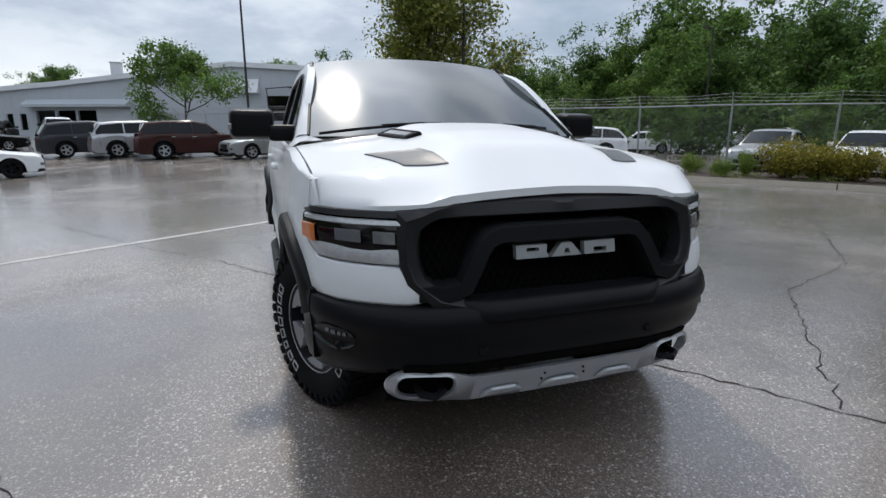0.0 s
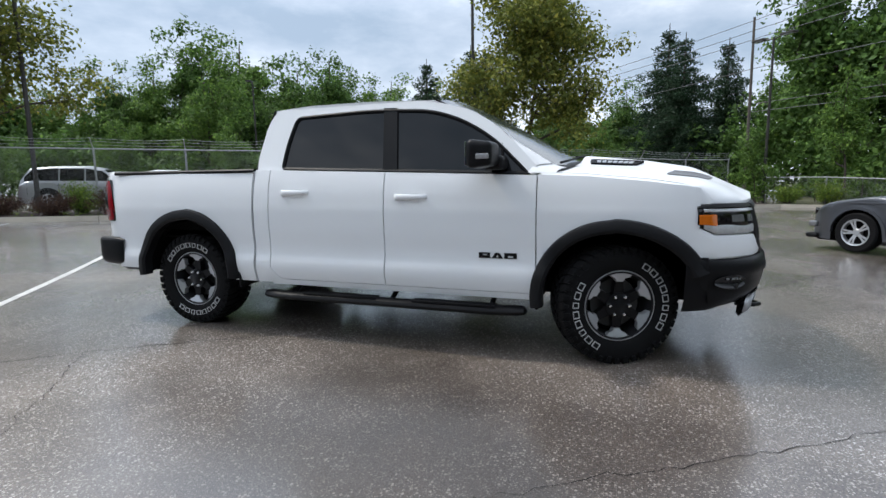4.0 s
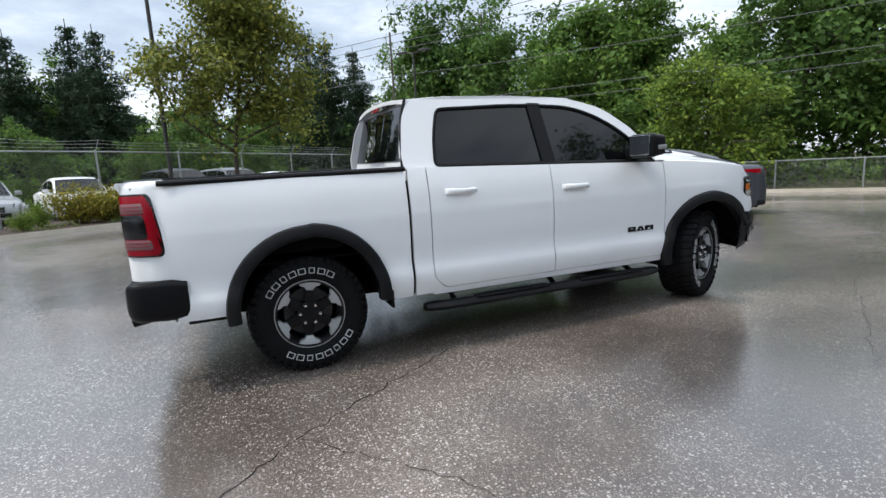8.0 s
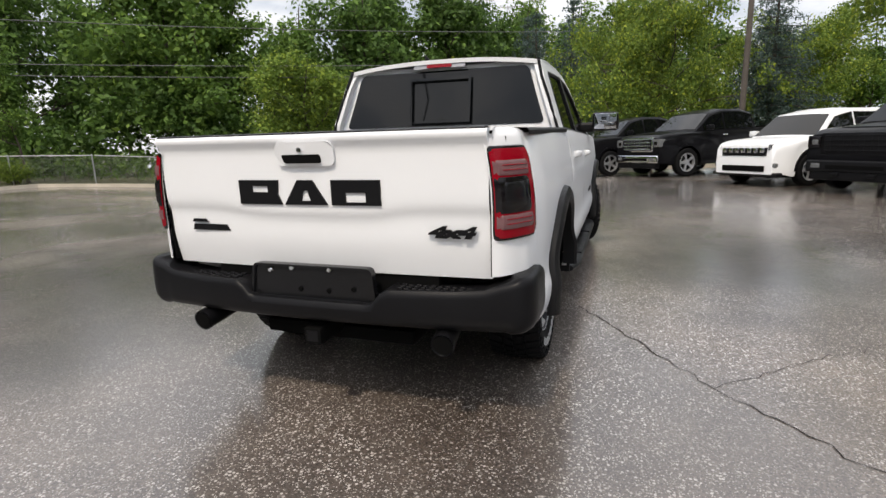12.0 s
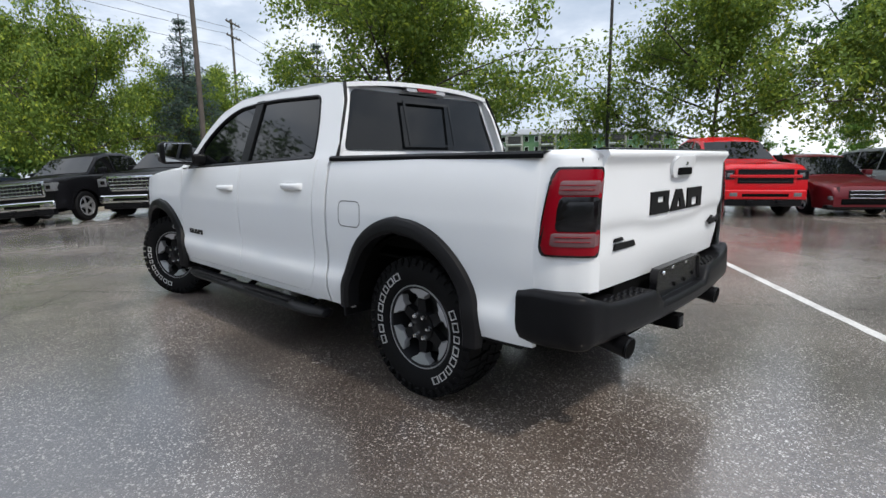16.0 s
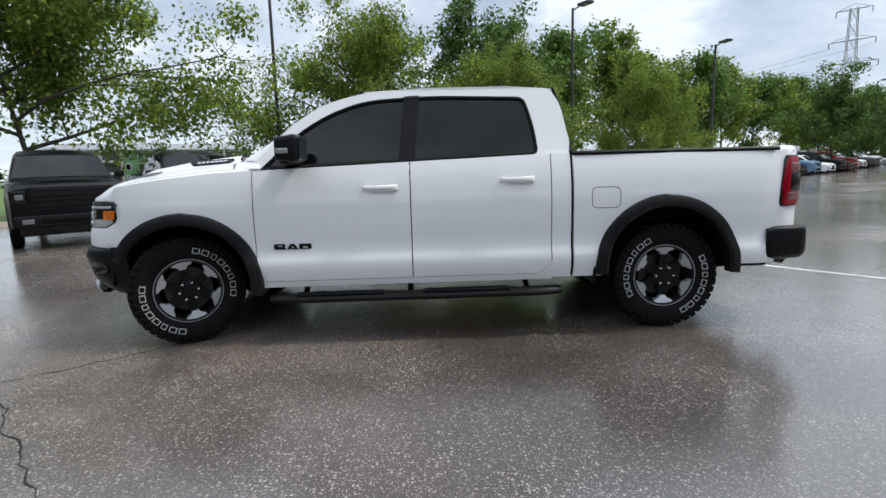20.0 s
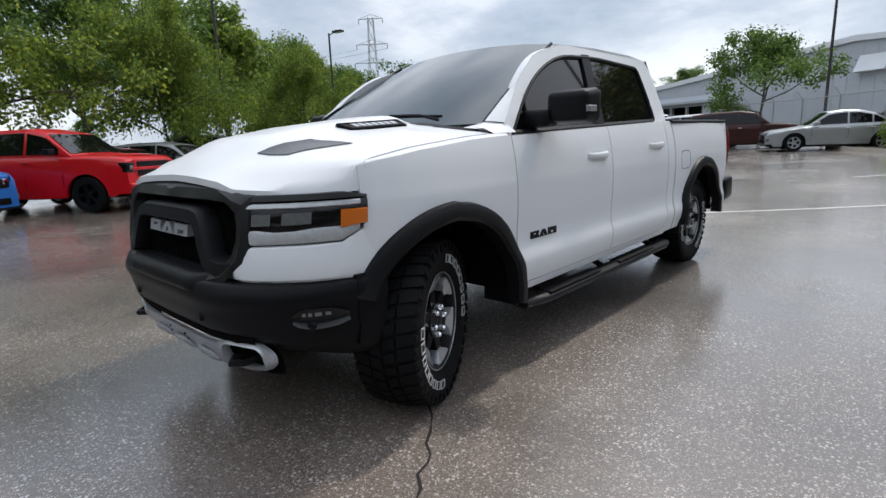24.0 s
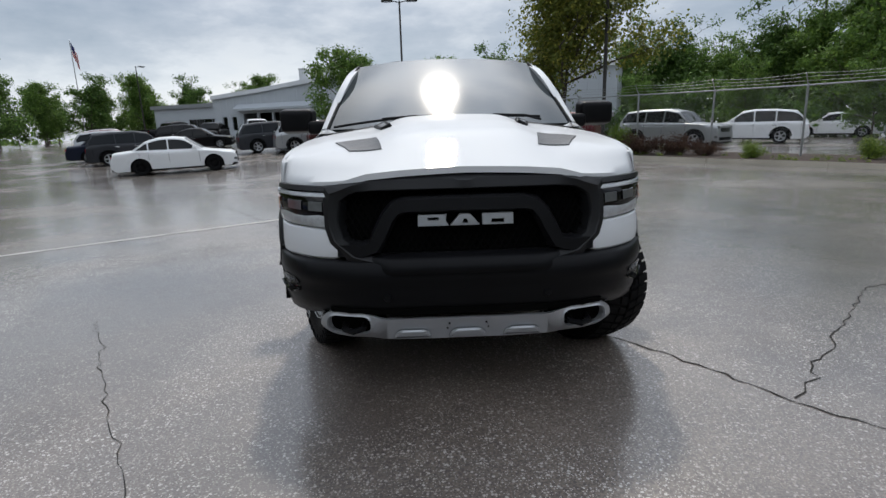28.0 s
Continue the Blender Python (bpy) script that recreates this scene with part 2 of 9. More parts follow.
SCOOP = mat("grey_intake_grain", (0.085, 0.085, 0.088), 0.4, vary=0.1, scale=12, bscale=300, bump=0.1)
RUBBER = mat("tyre_rubber", (0.007, 0.007, 0.0075), 0.65, vary=0.25, scale=10, fine=0.2, bscale=150, bump=0.2, spec=0.1)
LETTER = mat("white_tyre_lettering", (0.45, 0.45, 0.45), 0.6, vary=0.15, scale=20)
RIM = mat("black_painted_alloy", (0.006, 0.006, 0.007), 0.32, coat=0.06, vary=0.1, spec=0.16)
TINT = mat("dark_tinted_glass", (0.003, 0.0035, 0.004), 0.03, spec=0.38)
# pale base: light coming through the cabin windows is put into the colour
THROUGHLIGHT = mat("pale_green_glass", (0.055, 0.068, 0.064), 0.03, spec=0.9)
REDGLASS = mat("red_lamp_lens", (0.22, 0.001, 0.008), 0.22, coat=0.12, spec=0.2, vary=0.1, scale=15)
SMOKE = mat("smoked_lamp_lens", (0.006, 0.005, 0.006), 0.08, coat=0.1, spec=0.35)
CLEAR = mat("clear_lamp_lens", (0.30, 0.30, 0.31), 0.1, metal=0.3, coat=0.8, vary=0.2, scale=25)
LENSLOW = mat("pale_clear_lens", (0.40, 0.41, 0.42), 0.15, coat=0.8, vary=0.25, scale=30, fine=0.2, bscale=120)
CARLENS = mat("clear_car_lamp_lens", (0.16, 0.165, 0.17), 0.12, metal=0.3, coat=0.6, vary=0.25, scale=30)
GLOSSB = mat("gloss_black_plastic", (0.006, 0.006, 0.007), 0.22, spec=0.4, vary=0.1)
PROJ = mat("dim_projector_lens", (0.17, 0.175, 0.18), 0.2, metal=0.4, coat=0.3, vary=0.3, scale=40)
PALEBAND = mat("pale_red_grey_lens", (0.15, 0.075, 0.08), 0.2, coat=0.15, spec=0.3, vary=0.2, scale=40)
AMBER = mat("amber_lamp_lens", (0.55, 0.13, 0.010), 0.15, coat=0.6, vary=0.1, scale=30)
CONCRETE = mat("kerb_concrete", (0.50, 0.45, 0.37), 0.85, vary=0.3, scale=1.5, fine=0.25, bscale=60, bump=0.3)
LINE = mat("worn_line_paint", (0.46, 0.45, 0.43), 0.6, vary=0.45, scale=4, fine=0.35, bscale=45, bump=0.2)
CRACK = mat("asphalt_crack", (0.018, 0.016, 0.015), 0.95, vary=0.3, scale=6)
FORESTFLOOR = mat("earth_and_rough_grass", (0.070, 0.070, 0.035), 0.95, vary=0.45, scale=0.9, fine=0.4, bscale=25, bump=0.6)
MULCH = mat("bark_mulch", (0.050, 0.034, 0.026), 0.95, vary=0.4, scale=3, fine=0.5, bscale=30, bump=0.8)
GALV = mat("galvanised_steel", (0.32, 0.33, 0.33), 0.45, metal=0.6, vary=0.15, scale=5)
POLE = mat("bronze_painted_steel", (0.030, 0.027, 0.024), 0.5, vary=0.2, scale=3)
WOODPOLE = mat("weathered_pole_wood", (0.085, 0.072, 0.062), 0.85, vary=0.3, scale=4, fine=0.2, bscale=40)
CABLE = mat("power_cable", (0.10, 0.10, 0.10), 0.5)
BARK = mat("tree_bark", (0.060, 0.048, 0.038), 0.9, vary=0.35, scale=6, fine=0.3, bscale=45, bump=0.6)
METALWALL = mat("pale_blue_grey_metal_siding", (0.40, 0.43, 0.46), 0.55, vary=0.08, scale=0.4, fine=0.03, bscale=30)
LEAF_LOCUST = leaf_mat("honey_locust_leaves", (0.150, 0.230, 0.042), (0.36, 0.42, 0.05))
LEAF_DEEP = leaf_mat("deep_green_leaves", (0.076, 0.145, 0.034), (0.16, 0.27, 0.058))
LEAF_MID = leaf_mat("mid_green_leaves", (0.100, 0.185, 0.038), (0.20, 0.31, 0.06))
LEAF_OLIVE = leaf_mat("olive_green_leaves", (0.150, 0.180, 0.036), (0.34, 0.32, 0.06))
LEAF_LIME = leaf_mat("yellow_green_leaves", (0.150, 0.235, 0.042), (0.32, 0.40, 0.06))
LEAF_SPRUCE = leaf_mat("blue_spruce_needles", (0.075, 0.115, 0.100), (0.16, 0.22, 0.20))
LEAF_PINE = leaf_mat("dark_pine_needles", (0.028, 0.055, 0.028), (0.05, 0.09, 0.05))
LEAF_RUST = leaf_mat("reddish_barberry_leaves", (0.075, 0.040, 0.030), (0.13, 0.075, 0.04))
LEAF_GOLD = leaf_mat("golden_shrub_leaves", (0.22, 0.21, 0.035), (0.46, 0.37, 0.05))


# ---- mesh tools ----
def finish(bm, smooth=35.0):
    bmesh.ops.recalc_face_normals(bm, faces=bm.faces)
    for f in bm.faces:
        f.smooth = True
    for e in bm.edges:
        if len(e.link_faces) == 2 and e.calc_face_angle(0.0) > radians(smooth):
            e.smooth = False
    return bm


def part(name, bm, material, parent=None, label="", m=None, smooth=35.0):
    """Links a bmesh as one mesh object under a thing or part."""
    me = bpy.data.meshes.new(name)
    finish(bm, smooth).to_mesh(me)
    bm.free()
    me.materials.append(material)
    ob = new(name, me)
    ob.parent = parent
    if m is not None:
        ob.matrix_basis = m
    if label:
        tagged(ob, label)
    return ob


def twin(ob, m, name=None):
    """A repeat of a part on the same mesh, under the same parent."""
    c = ob.copy()
    scene.collection.objects.link(c)
    c.matrix_basis = m
    return c


def thing(name, label, category, m=None, group="", kind=""):
    e = new(name)
    e.empty_display_size = 0.2
    if m is not None:
        e.matrix_basis = m
    return tagged(e, label, category, group, kind)


def box(bm, x0, x1, y0, y1, z0, z1, bevel=0.0, seg=2):
    got = bmesh.ops.create_cube(bm, size=1)
    for v in got["verts"]:
        v.co = Vector((x0 + (v.co.x + 0.5) * (x1 - x0), y0 + (v.co.y + 0.5) * (y1 - y0), z0 + (v.co.z + 0.5) * (z1 - z0)))
    if bevel:
        edges = list({e for v in got["verts"] for e in v.link_edges})
        bmesh.ops.bevel(bm, geom=edges, offset=bevel, segments=seg, affect="EDGES", profile=0.6)
    return bm


def sheet(bm, rows, close_u=False):
    """Faces over a grid of points."""
    vs = [[bm.verts.new(p) for p in row] for row in rows]
    for a, b in zip(vs, vs[1:]):
        n = len(a)
        for i in range(n if close_u else n - 1):
            j = (i + 1) % n
            bm.faces.new((a[i], a[j], b[j], b[i]))
    return vs


def shell(rows, inward, thick):
    """A grid surface with thickness: its back is set inward and its rim closed."""
    bm = bmesh.new()
    front = sheet(bm, rows)
    back = sheet(bm, [[Vector(p) + inward(Vector(p)) * thick for p in row] for row in rows])
    nr, nc = len(rows), len(rows[0])
    rim = [(0, j) for j in range(nc)] + [(i, nc - 1) for i in range(1, nr)] + [(nr - 1, j) for j in range(nc - 2, -1, -1)] + [(i, 0) for i in range(nr - 2, 0, -1)]
    for (a, b), (c, d) in zip(rim, rim[1:] + rim[:1]):
        bm.faces.new((front[a][b], front[c][d], back[c][d], back[a][b]))
    return bm


def loops(bm, rings, cap_first=False, cap_last=False):
    """Skin closed rings of equal count."""
    vs = sheet(bm, rings, close_u=True)
    if cap_first:
        bm.faces.new(vs[0])
    if cap_last:
        bm.faces.new(vs[-1])
    return vs


def tube(bm, pts, radius, sides=8, taper=None):
    """A round bar along points."""
    pts = [Vector(p) for p in pts]
    rings = []
    for i, p in enumerate(pts):
        d = (pts[min(i + 1, len(pts) - 1)] - pts[max(i - 1, 0)]).normalized()
        a = d.cross(Vector((0, 0, 1)) if abs(d.z) < 0.9 else Vector((1, 0, 0))).normalized()
        b = d.cross(a)
        r = radius if taper is None else radius * (1 + (taper - 1) * i / max(len(pts) - 1, 1))
        rings.append([p + (a * math.cos(2 * math.pi * k / sides) + b * math.sin(2 * math.pi * k / sides)) * r for k in range(sides)])
    loops(bm, rings, True, True)
    return bm


def plate(outline, place, thick, holes=()):
    """A flat outline (2D points), with holes, filled, mapped by place(u, v) and given thickness along its normal."""
    bm = bmesh.new()
    edges = []
    for ring in (outline, *holes):
        vs = [bm.verts.new((u, v, 0)) for u, v in ring]
        edges += [bm.edges.new((a, b)) for a, b in zip(vs, vs[1:] + vs[:1])]
    bmesh.ops.triangle_fill(bm, use_beauty=True, use_dissolve=False, edges=edges, normal=(0, 0, 1))
    for v in bm.verts:
        v.co = Vector(place(v.co.x, v.co.y))
    if thick:
        bmesh.ops.recalc_face_normals(bm, faces=bm.faces)
        out = bmesh.ops.extrude_face_region(bm, geom=bm.faces[:])
        shift = Vector(thick)
        bmesh.ops.translate(bm, vec=shift, verts=[g for g in out["geom"] if isinstance(g, bmesh.types.BMVert)])
    return bm


def rounded(pts, r, seg=4):
    """A polygon with its corners rounded by radius r (one value or one a corner)."""
    out, n = [], len(pts)
    for i, p in enumerate(pts):
        p, a, b = Vector(p), Vector(pts[i - 1]), Vector(pts[(i + 1) % n])
        rr = r[i] if isinstance(r, (list, tuple)) else r
        da, db = (a - p), (b - p)
        k = min(rr, da.length * 0.48, db.length * 0.48)
        if k < 1e-4:
            out.append(tuple(p))
            continue
        s, e = p + da.normalized() * k, p + db.normalized() * k
        for j in range(seg + 1):
            t = j / seg
            q = s * (1 - t) ** 2 + p * 2 * t * (1 - t) + e * t * t
            out.append(tuple(q))
    return out


def curve_at(keys, t):
    """A value between keys (position, value), smoothly."""
    if t <= keys[0][0]:
        return keys[0][1]
    for (a, va), (b, vb) in zip(keys, keys[1:]):
        if t <= b:
            return va + (vb - va) * (t - a) / (b - a)
    return keys[-1][1]


def lathe(bm, profile, sides=48, axis="x"):
    """Turns (radius, along) points round the x axis."""
    rings = [[Vector((h, r * math.cos(2 * math.pi * k / sides), r * math.sin(2 * math.pi * k / sides))) for k in range(sides)] for r, h in profile]
    loops(bm, rings)
    return bm


# ---- ground ----
ROW = radians(38)                      # the way the long row of parked cars faces
RU, RV = Vector((math.cos(ROW), math.sin(ROW), 0)), Vector((math.sin(ROW), -math.cos(ROW), 0))


def gz(x, y):
    """Height of the lot, which falls gently to the south-east."""
    u, v = x * RU.x + y * RU.y, x * RV.x + y * RV.y
    north = -0.009 + 0.024 * max(0.0, min(1.0, (u - 2.0) / 9.0))
    f = max(0.0, min(1.0, (u - 3.2) / 8.0))
    east = f * f * (3 - 2 * f) * (0.13 + 0.019 * min(max(0.0, v - 2.0), 15.0))
    near, far = min(max(0.0, v - 2.0), 7.0), min(max(0.0, v - 9.0), 8.0)
    flat = (0.029 * near - 0.0254 * far) * (1 - f)      # nearly level up to nine metres, then steeper
    return east + flat - 0.045 * min(max(0.0, v - 2.0), 15.0) + north * min(max(0.0, -v - 2.0), 16.0) + 0.018 * min(max(0.0, -v - 22.0), 40.0)


def on_row(u, v):
    p = RU * u + RV * v
    return p.x, p.y


def ground_sheet(name, rows, material, lift, label, category, parent=None):
    bm = bmesh.new()
    sheet(bm, [[(x, y, gz(x, y) + lift) for x, y in row] for row in rows])
    return tagged(part(name, bm, material, parent, label), category=category, kind="structure")


lines_u = [-1500, -400, -120, -80, -60, -40, -30] + [-22 + 3 * i for i in range(8)] + [2 + 0.75 * i for i in range(13)] + [14, 18, 24, 32, 44, 60, 80, 120, 400, 1500]
lines_v = [-1500, -400, -120] + [-80, -70, -62, -50, -40, -32, -27] + [-22 + i for i in range(43)] + [24, 40, 80, 120, 400, 1500]
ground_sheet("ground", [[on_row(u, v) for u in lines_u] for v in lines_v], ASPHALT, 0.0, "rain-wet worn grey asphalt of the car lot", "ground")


def kerb_run(name, pts, label):
    """A concrete kerb of separate stones with a chamfered nose, along points; the lot lies on its right."""
    whole = thing(name, label, "kerb", kind="structure")
    k = 0
    for (ax, ay), (bx, by) in zip(pts, pts[1:]):
        a, b = Vector((ax, ay, 0)), Vector((bx, by, 0))
        d = (b - a).normalized()
        n = Vector((-d.y, d.x, 0))
        count = max(1, round((b - a).length / 3.0))
        for i in range(count):
            bm = bmesh.new()
            p, q = a + (b - a) * (i / count) + d * 0.008, a + (b - a) * ((i + 1) / count) - d * 0.008
            ring = []
            for c in (p, q):
                z = gz(c.x, c.y)
                ring.append([c + n * o + Vector((0, 0, z + h)) for o, h in ((0, -0.2), (0, 0.10), (0.035, 0.14), (0.16, 0.15), (0.16, -0.2))])
            loops(bm, ring, True, True)
            part("kerb_stone", bm, CONCRETE, whole)
            k += 1
    return whole


def row_pts(*uv):
    return [on_row(u, v) for u, v in uv]


EAST = row_pts((13.2, -17.5), (12.9, -12), (12.7, -6), (12.6, 0), (12.4, 4), (12.6, 10), (12.9, 16), (12.2, 19.6))
kerb_run("kerb_east", EAST[::-1], "pale worn concrete kerb along the planted bed by the fence")
SOUTH = row_pts((12.2, 19.6), (10.6, 20.9), (5, 21.0), (-2, 21.0), (-9, 21.0), (-16.2, 21.0))
kerb_run("kerb_south", SOUTH[::-1], "pale concrete kerb in front of the hedge and wood")
WEST = row_pts((-16.2, 21), (-16.2, 6), (-16.2, -12), (-16.2, -30), (-16.2, -90))
kerb_run("kerb_west", WEST[::-1], "concrete kerb behind the parked row at the lawn's edge")


def strip(a, b, steps):
    """Rows between two lines of points."""
    return [[(p[0] + (q[0] - p[0]) * k / steps, p[1] + (q[1] - p[1]) * k / steps) for k in range(steps + 1)] for p, q in zip(a, b)]


def shifted(pts, d):
    """The line of points moved sideways by d metres."""
    out = []
    for i, p in enumerate(pts):
        a, b = Vector(pts[max(i - 1, 0)]), Vector(pts[min(i + 1, len(pts) - 1)])
        t = (b - a).normalized()
        out.append((p[0] - t.y * d, p[1] + t.x * d))
    return out


ground_sheet("mulch_bed", strip(shifted(EAST, 0.15), shifted(EAST, 3.4), 6), MULCH, 0.12, "dark bark mulch of the bed between kerb and fence", "mulch bed")
ground_sheet("verge_south", strip(shifted(SOUTH, 0.15), shifted(SOUTH, 60), 10), FORESTFLOOR, 0.11, "rough earth and grass under the wood behind the hedge", "grass verge")
ground_sheet("lawn", [[on_row(u, v) for u in (-16.35, -18, -20, -24, -30, -40, -60, -90, -130)] for v in range(-93, 64, 4)], GRASS, 0.11, "mown green lawn beyond the parked row", "lawn")


def paint_line(x0, y0, x1, y1, w, label):
    a, b = Vector((x0, y0, 0)), Vector((x1, y1, 0))
    d = (b - a).normalized()
    n = Vector((-d.y, d.x, 0)) * w / 2
    rng = random.Random(int(x0 * 91 + y0 * 17))
    bm, count = bmesh.new(), max(4, int((b - a).length / 0.12))
    rows = []
    for i in range(count + 1):
        p = a + (b - a) * i / count
        j, k = rng.uniform(0.86, 1.06), rng.uniform(0.86, 1.06)
        rows.append([Vector((q.x, q.y, gz(q.x, q.y) + 0.004)) for q in (p - n * j, p + n * k)])
    sheet(bm, rows)
    tagged(part("parking_line", bm, LINE, None, label), category="parking line", kind="structure")


paint_line(*on_row(-5.6, -4.45), *on_row(8.2, -4.0), 0.10, "worn white painted parking line on the wet asphalt")
paint_line(*on_row(8.0, -8.0), *on_row(12.2, -8.0), 0.09, "faint worn white line by the kerb")


def crack(pts, w, seed):
    """A jagged open crack in the asphalt."""
    rng = random.Random(seed)
    fine = []
    for (ax, ay), (bx, by) in zip(pts, pts[1:]):
        n = max(2, int(math.hypot(bx - ax, by - ay) / 0.07))
        for i in range(n):
            fine.append(Vector((ax + (bx - ax) * i / n + rng.gauss(0, 0.014), ay + (by - ay) * i / n + rng.gauss(0, 0.014), 0)))
    bm, rows = bmesh.new(), []
    for i, p in enumerate(fine):
        t = (fine[min(i + 1, len(fine) - 1)] - fine[max(i - 1, 0)]).normalized()
        h = Vector((-t.y, t.x, 0)) * w * rng.uniform(0.4, 1.5) / 2
        rows.append([Vector((q.x, q.y, gz(q.x, q.y) + 0.003)) for q in (p - h, p + h)])
    sheet(bm, rows)
    tagged(part("asphalt_crack", bm, CRACK, None, "jagged dark open crack in the asphalt"), category="crack", kind="structure")


for i, (w, pts) in enumerate((
        (0.012, [(0.95, -1.95), (1.43, -2.53), (1.6, -2.85), (1.85, -3.12), (2.6, -3.7), (3.6, -4.4)]),
        (0.008, [(-4.9, 6.4), (-3.24, 3.92), (-2.49, 2.78), (-1.9, 2.1), (-1.02, 0.84)]),
        (0.008, [(7.96, 2.07), (5.83, 0.15), (5.0, -0.6), (3.36, -1.18), (2.6, -1.9), (1.6, -2.85)]),
        (0.007, [(9.58, 3.22), (6.13, 0.39), (5.2, -0.4)]), (0.008, [(5.6, 5.2), (6.83, 3.49), (8.57, 1.06), (9.6, -0.6)]),
        (0.004, [(-1.87, 2.04), (-2.51, 1.51), (-3.24, 0.98), (-4.2, 0.2), (-5.6, -0.7)]),
        (0.004, [(-2.71, -1.31), (-2.15, -2.2), (-1.67, -2.92), (-1.39, -3.32), (-1.0, -4.2)]),
        (0.007, [(-2.5, 9.5), (0.5, 11.0), (3.4, 12.2)]), (0.006, [(-7.0, 9.0), (-2.3, 6.6), (2.0, 8.1)]))):
    crack(pts, w, 40 + i)


# ---- the white pickup; its nose points to -y, its wheels stand on z = 0 ----
pickup = thing("pickup_truck", "white crew-cab pickup with black flares and wet paint on asphalt", "pickup truck")
FRONT = [(0.0, -2.70), (0.40, -2.695), (0.58, -2.665), (0.70, -2.615), (0.80, -2.55), (0.88, -2.465), (0.935, -2.37), (0.97, -2.26), (0.995, -2.10), (1.01, -1.9)]


def nose(x):
    """The y of the front end at |x|."""
    return curve_at(FRONT, abs(x))


def halfwidth(y, z):
    """The x of the body side."""
    if y < -1.9:
        w = 1.01
        for (xa, ya), (xb, yb) in zip(FRONT, FRONT[1:]):
            if ya <= y <= yb:
                w = xa + (xb - xa) * (y - ya) / (yb - ya)
        w = w if y > -2.66 else 0.58
    else:
        w = 1.01 + 0.012 * math.exp(-((y - 1.9) / 0.6) ** 2) + (0.0 if y < 2.45 else -0.045 * ((y - 2.45) / 0.35) ** 2)
    low = -0.035 * max(0.0, (0.56 - z) / 0.14) ** 1.5
    belly = 0.006 * math.exp(-((z - 0.60) / 0.06) ** 2) + 0.008 / (1 + math.exp((z - 0.645) / 0.009)) - 0.010 * math.exp(-((z - 0.74) / 0.10) ** 2) + 0.004 / (1 + math.exp((z - 1.075) / 0.012))
    top = -0.055 * max(0.0, (z - 1.02) / 0.33) ** 2
    return w + low + belly + top


def side_panel(name, y0, y1, zb, zt, parent, sx, ny=14, nz=34, mat_=None, label="", ys=None, thick=0.03):
    ys = ys or [y0 + (y1 - y0) * i / ny for i in range(ny + 1)]
    rows = []
    for y in ys:
        b, t = zb(y), zt(y)
        rows.append([Vector((sx * halfwidth(y, b + (t - b) * j / nz), y, b + (t - b) * j / nz)) for j in range(nz + 1)])
    bm = shell(rows, lambda p: Vector((-sx, 0, 0)), thick)
    return part(name, bm, mat_ or WHITE, parent, label, smooth=50)


AXLE_F, AXLE_R, HUB_Z = -1.836, 1.836, 0.408


FORE = 1.16                            # the front opening reaches farther ahead of its middle


def arch(y, c, r, zc, low):
    """The lower edge of a panel over a wheel at c."""
    d = abs(y - c) / (FORE if c < 0 and y < c else 1.0)
    return low if d >= r else max(low, zc + math.sqrt(max(0.0, r * r - d * d)))


def belt(y):
    return 1.295 + 0.034 * (y + 1.27)


def fender_top(y):
    return curve_at([(-2.66, 1.10), (-2.5, 1.15), (-2.3, 1.20), (-2.0, 1.245), (-1.6, 1.285), (-1.28, 1.30)], y)


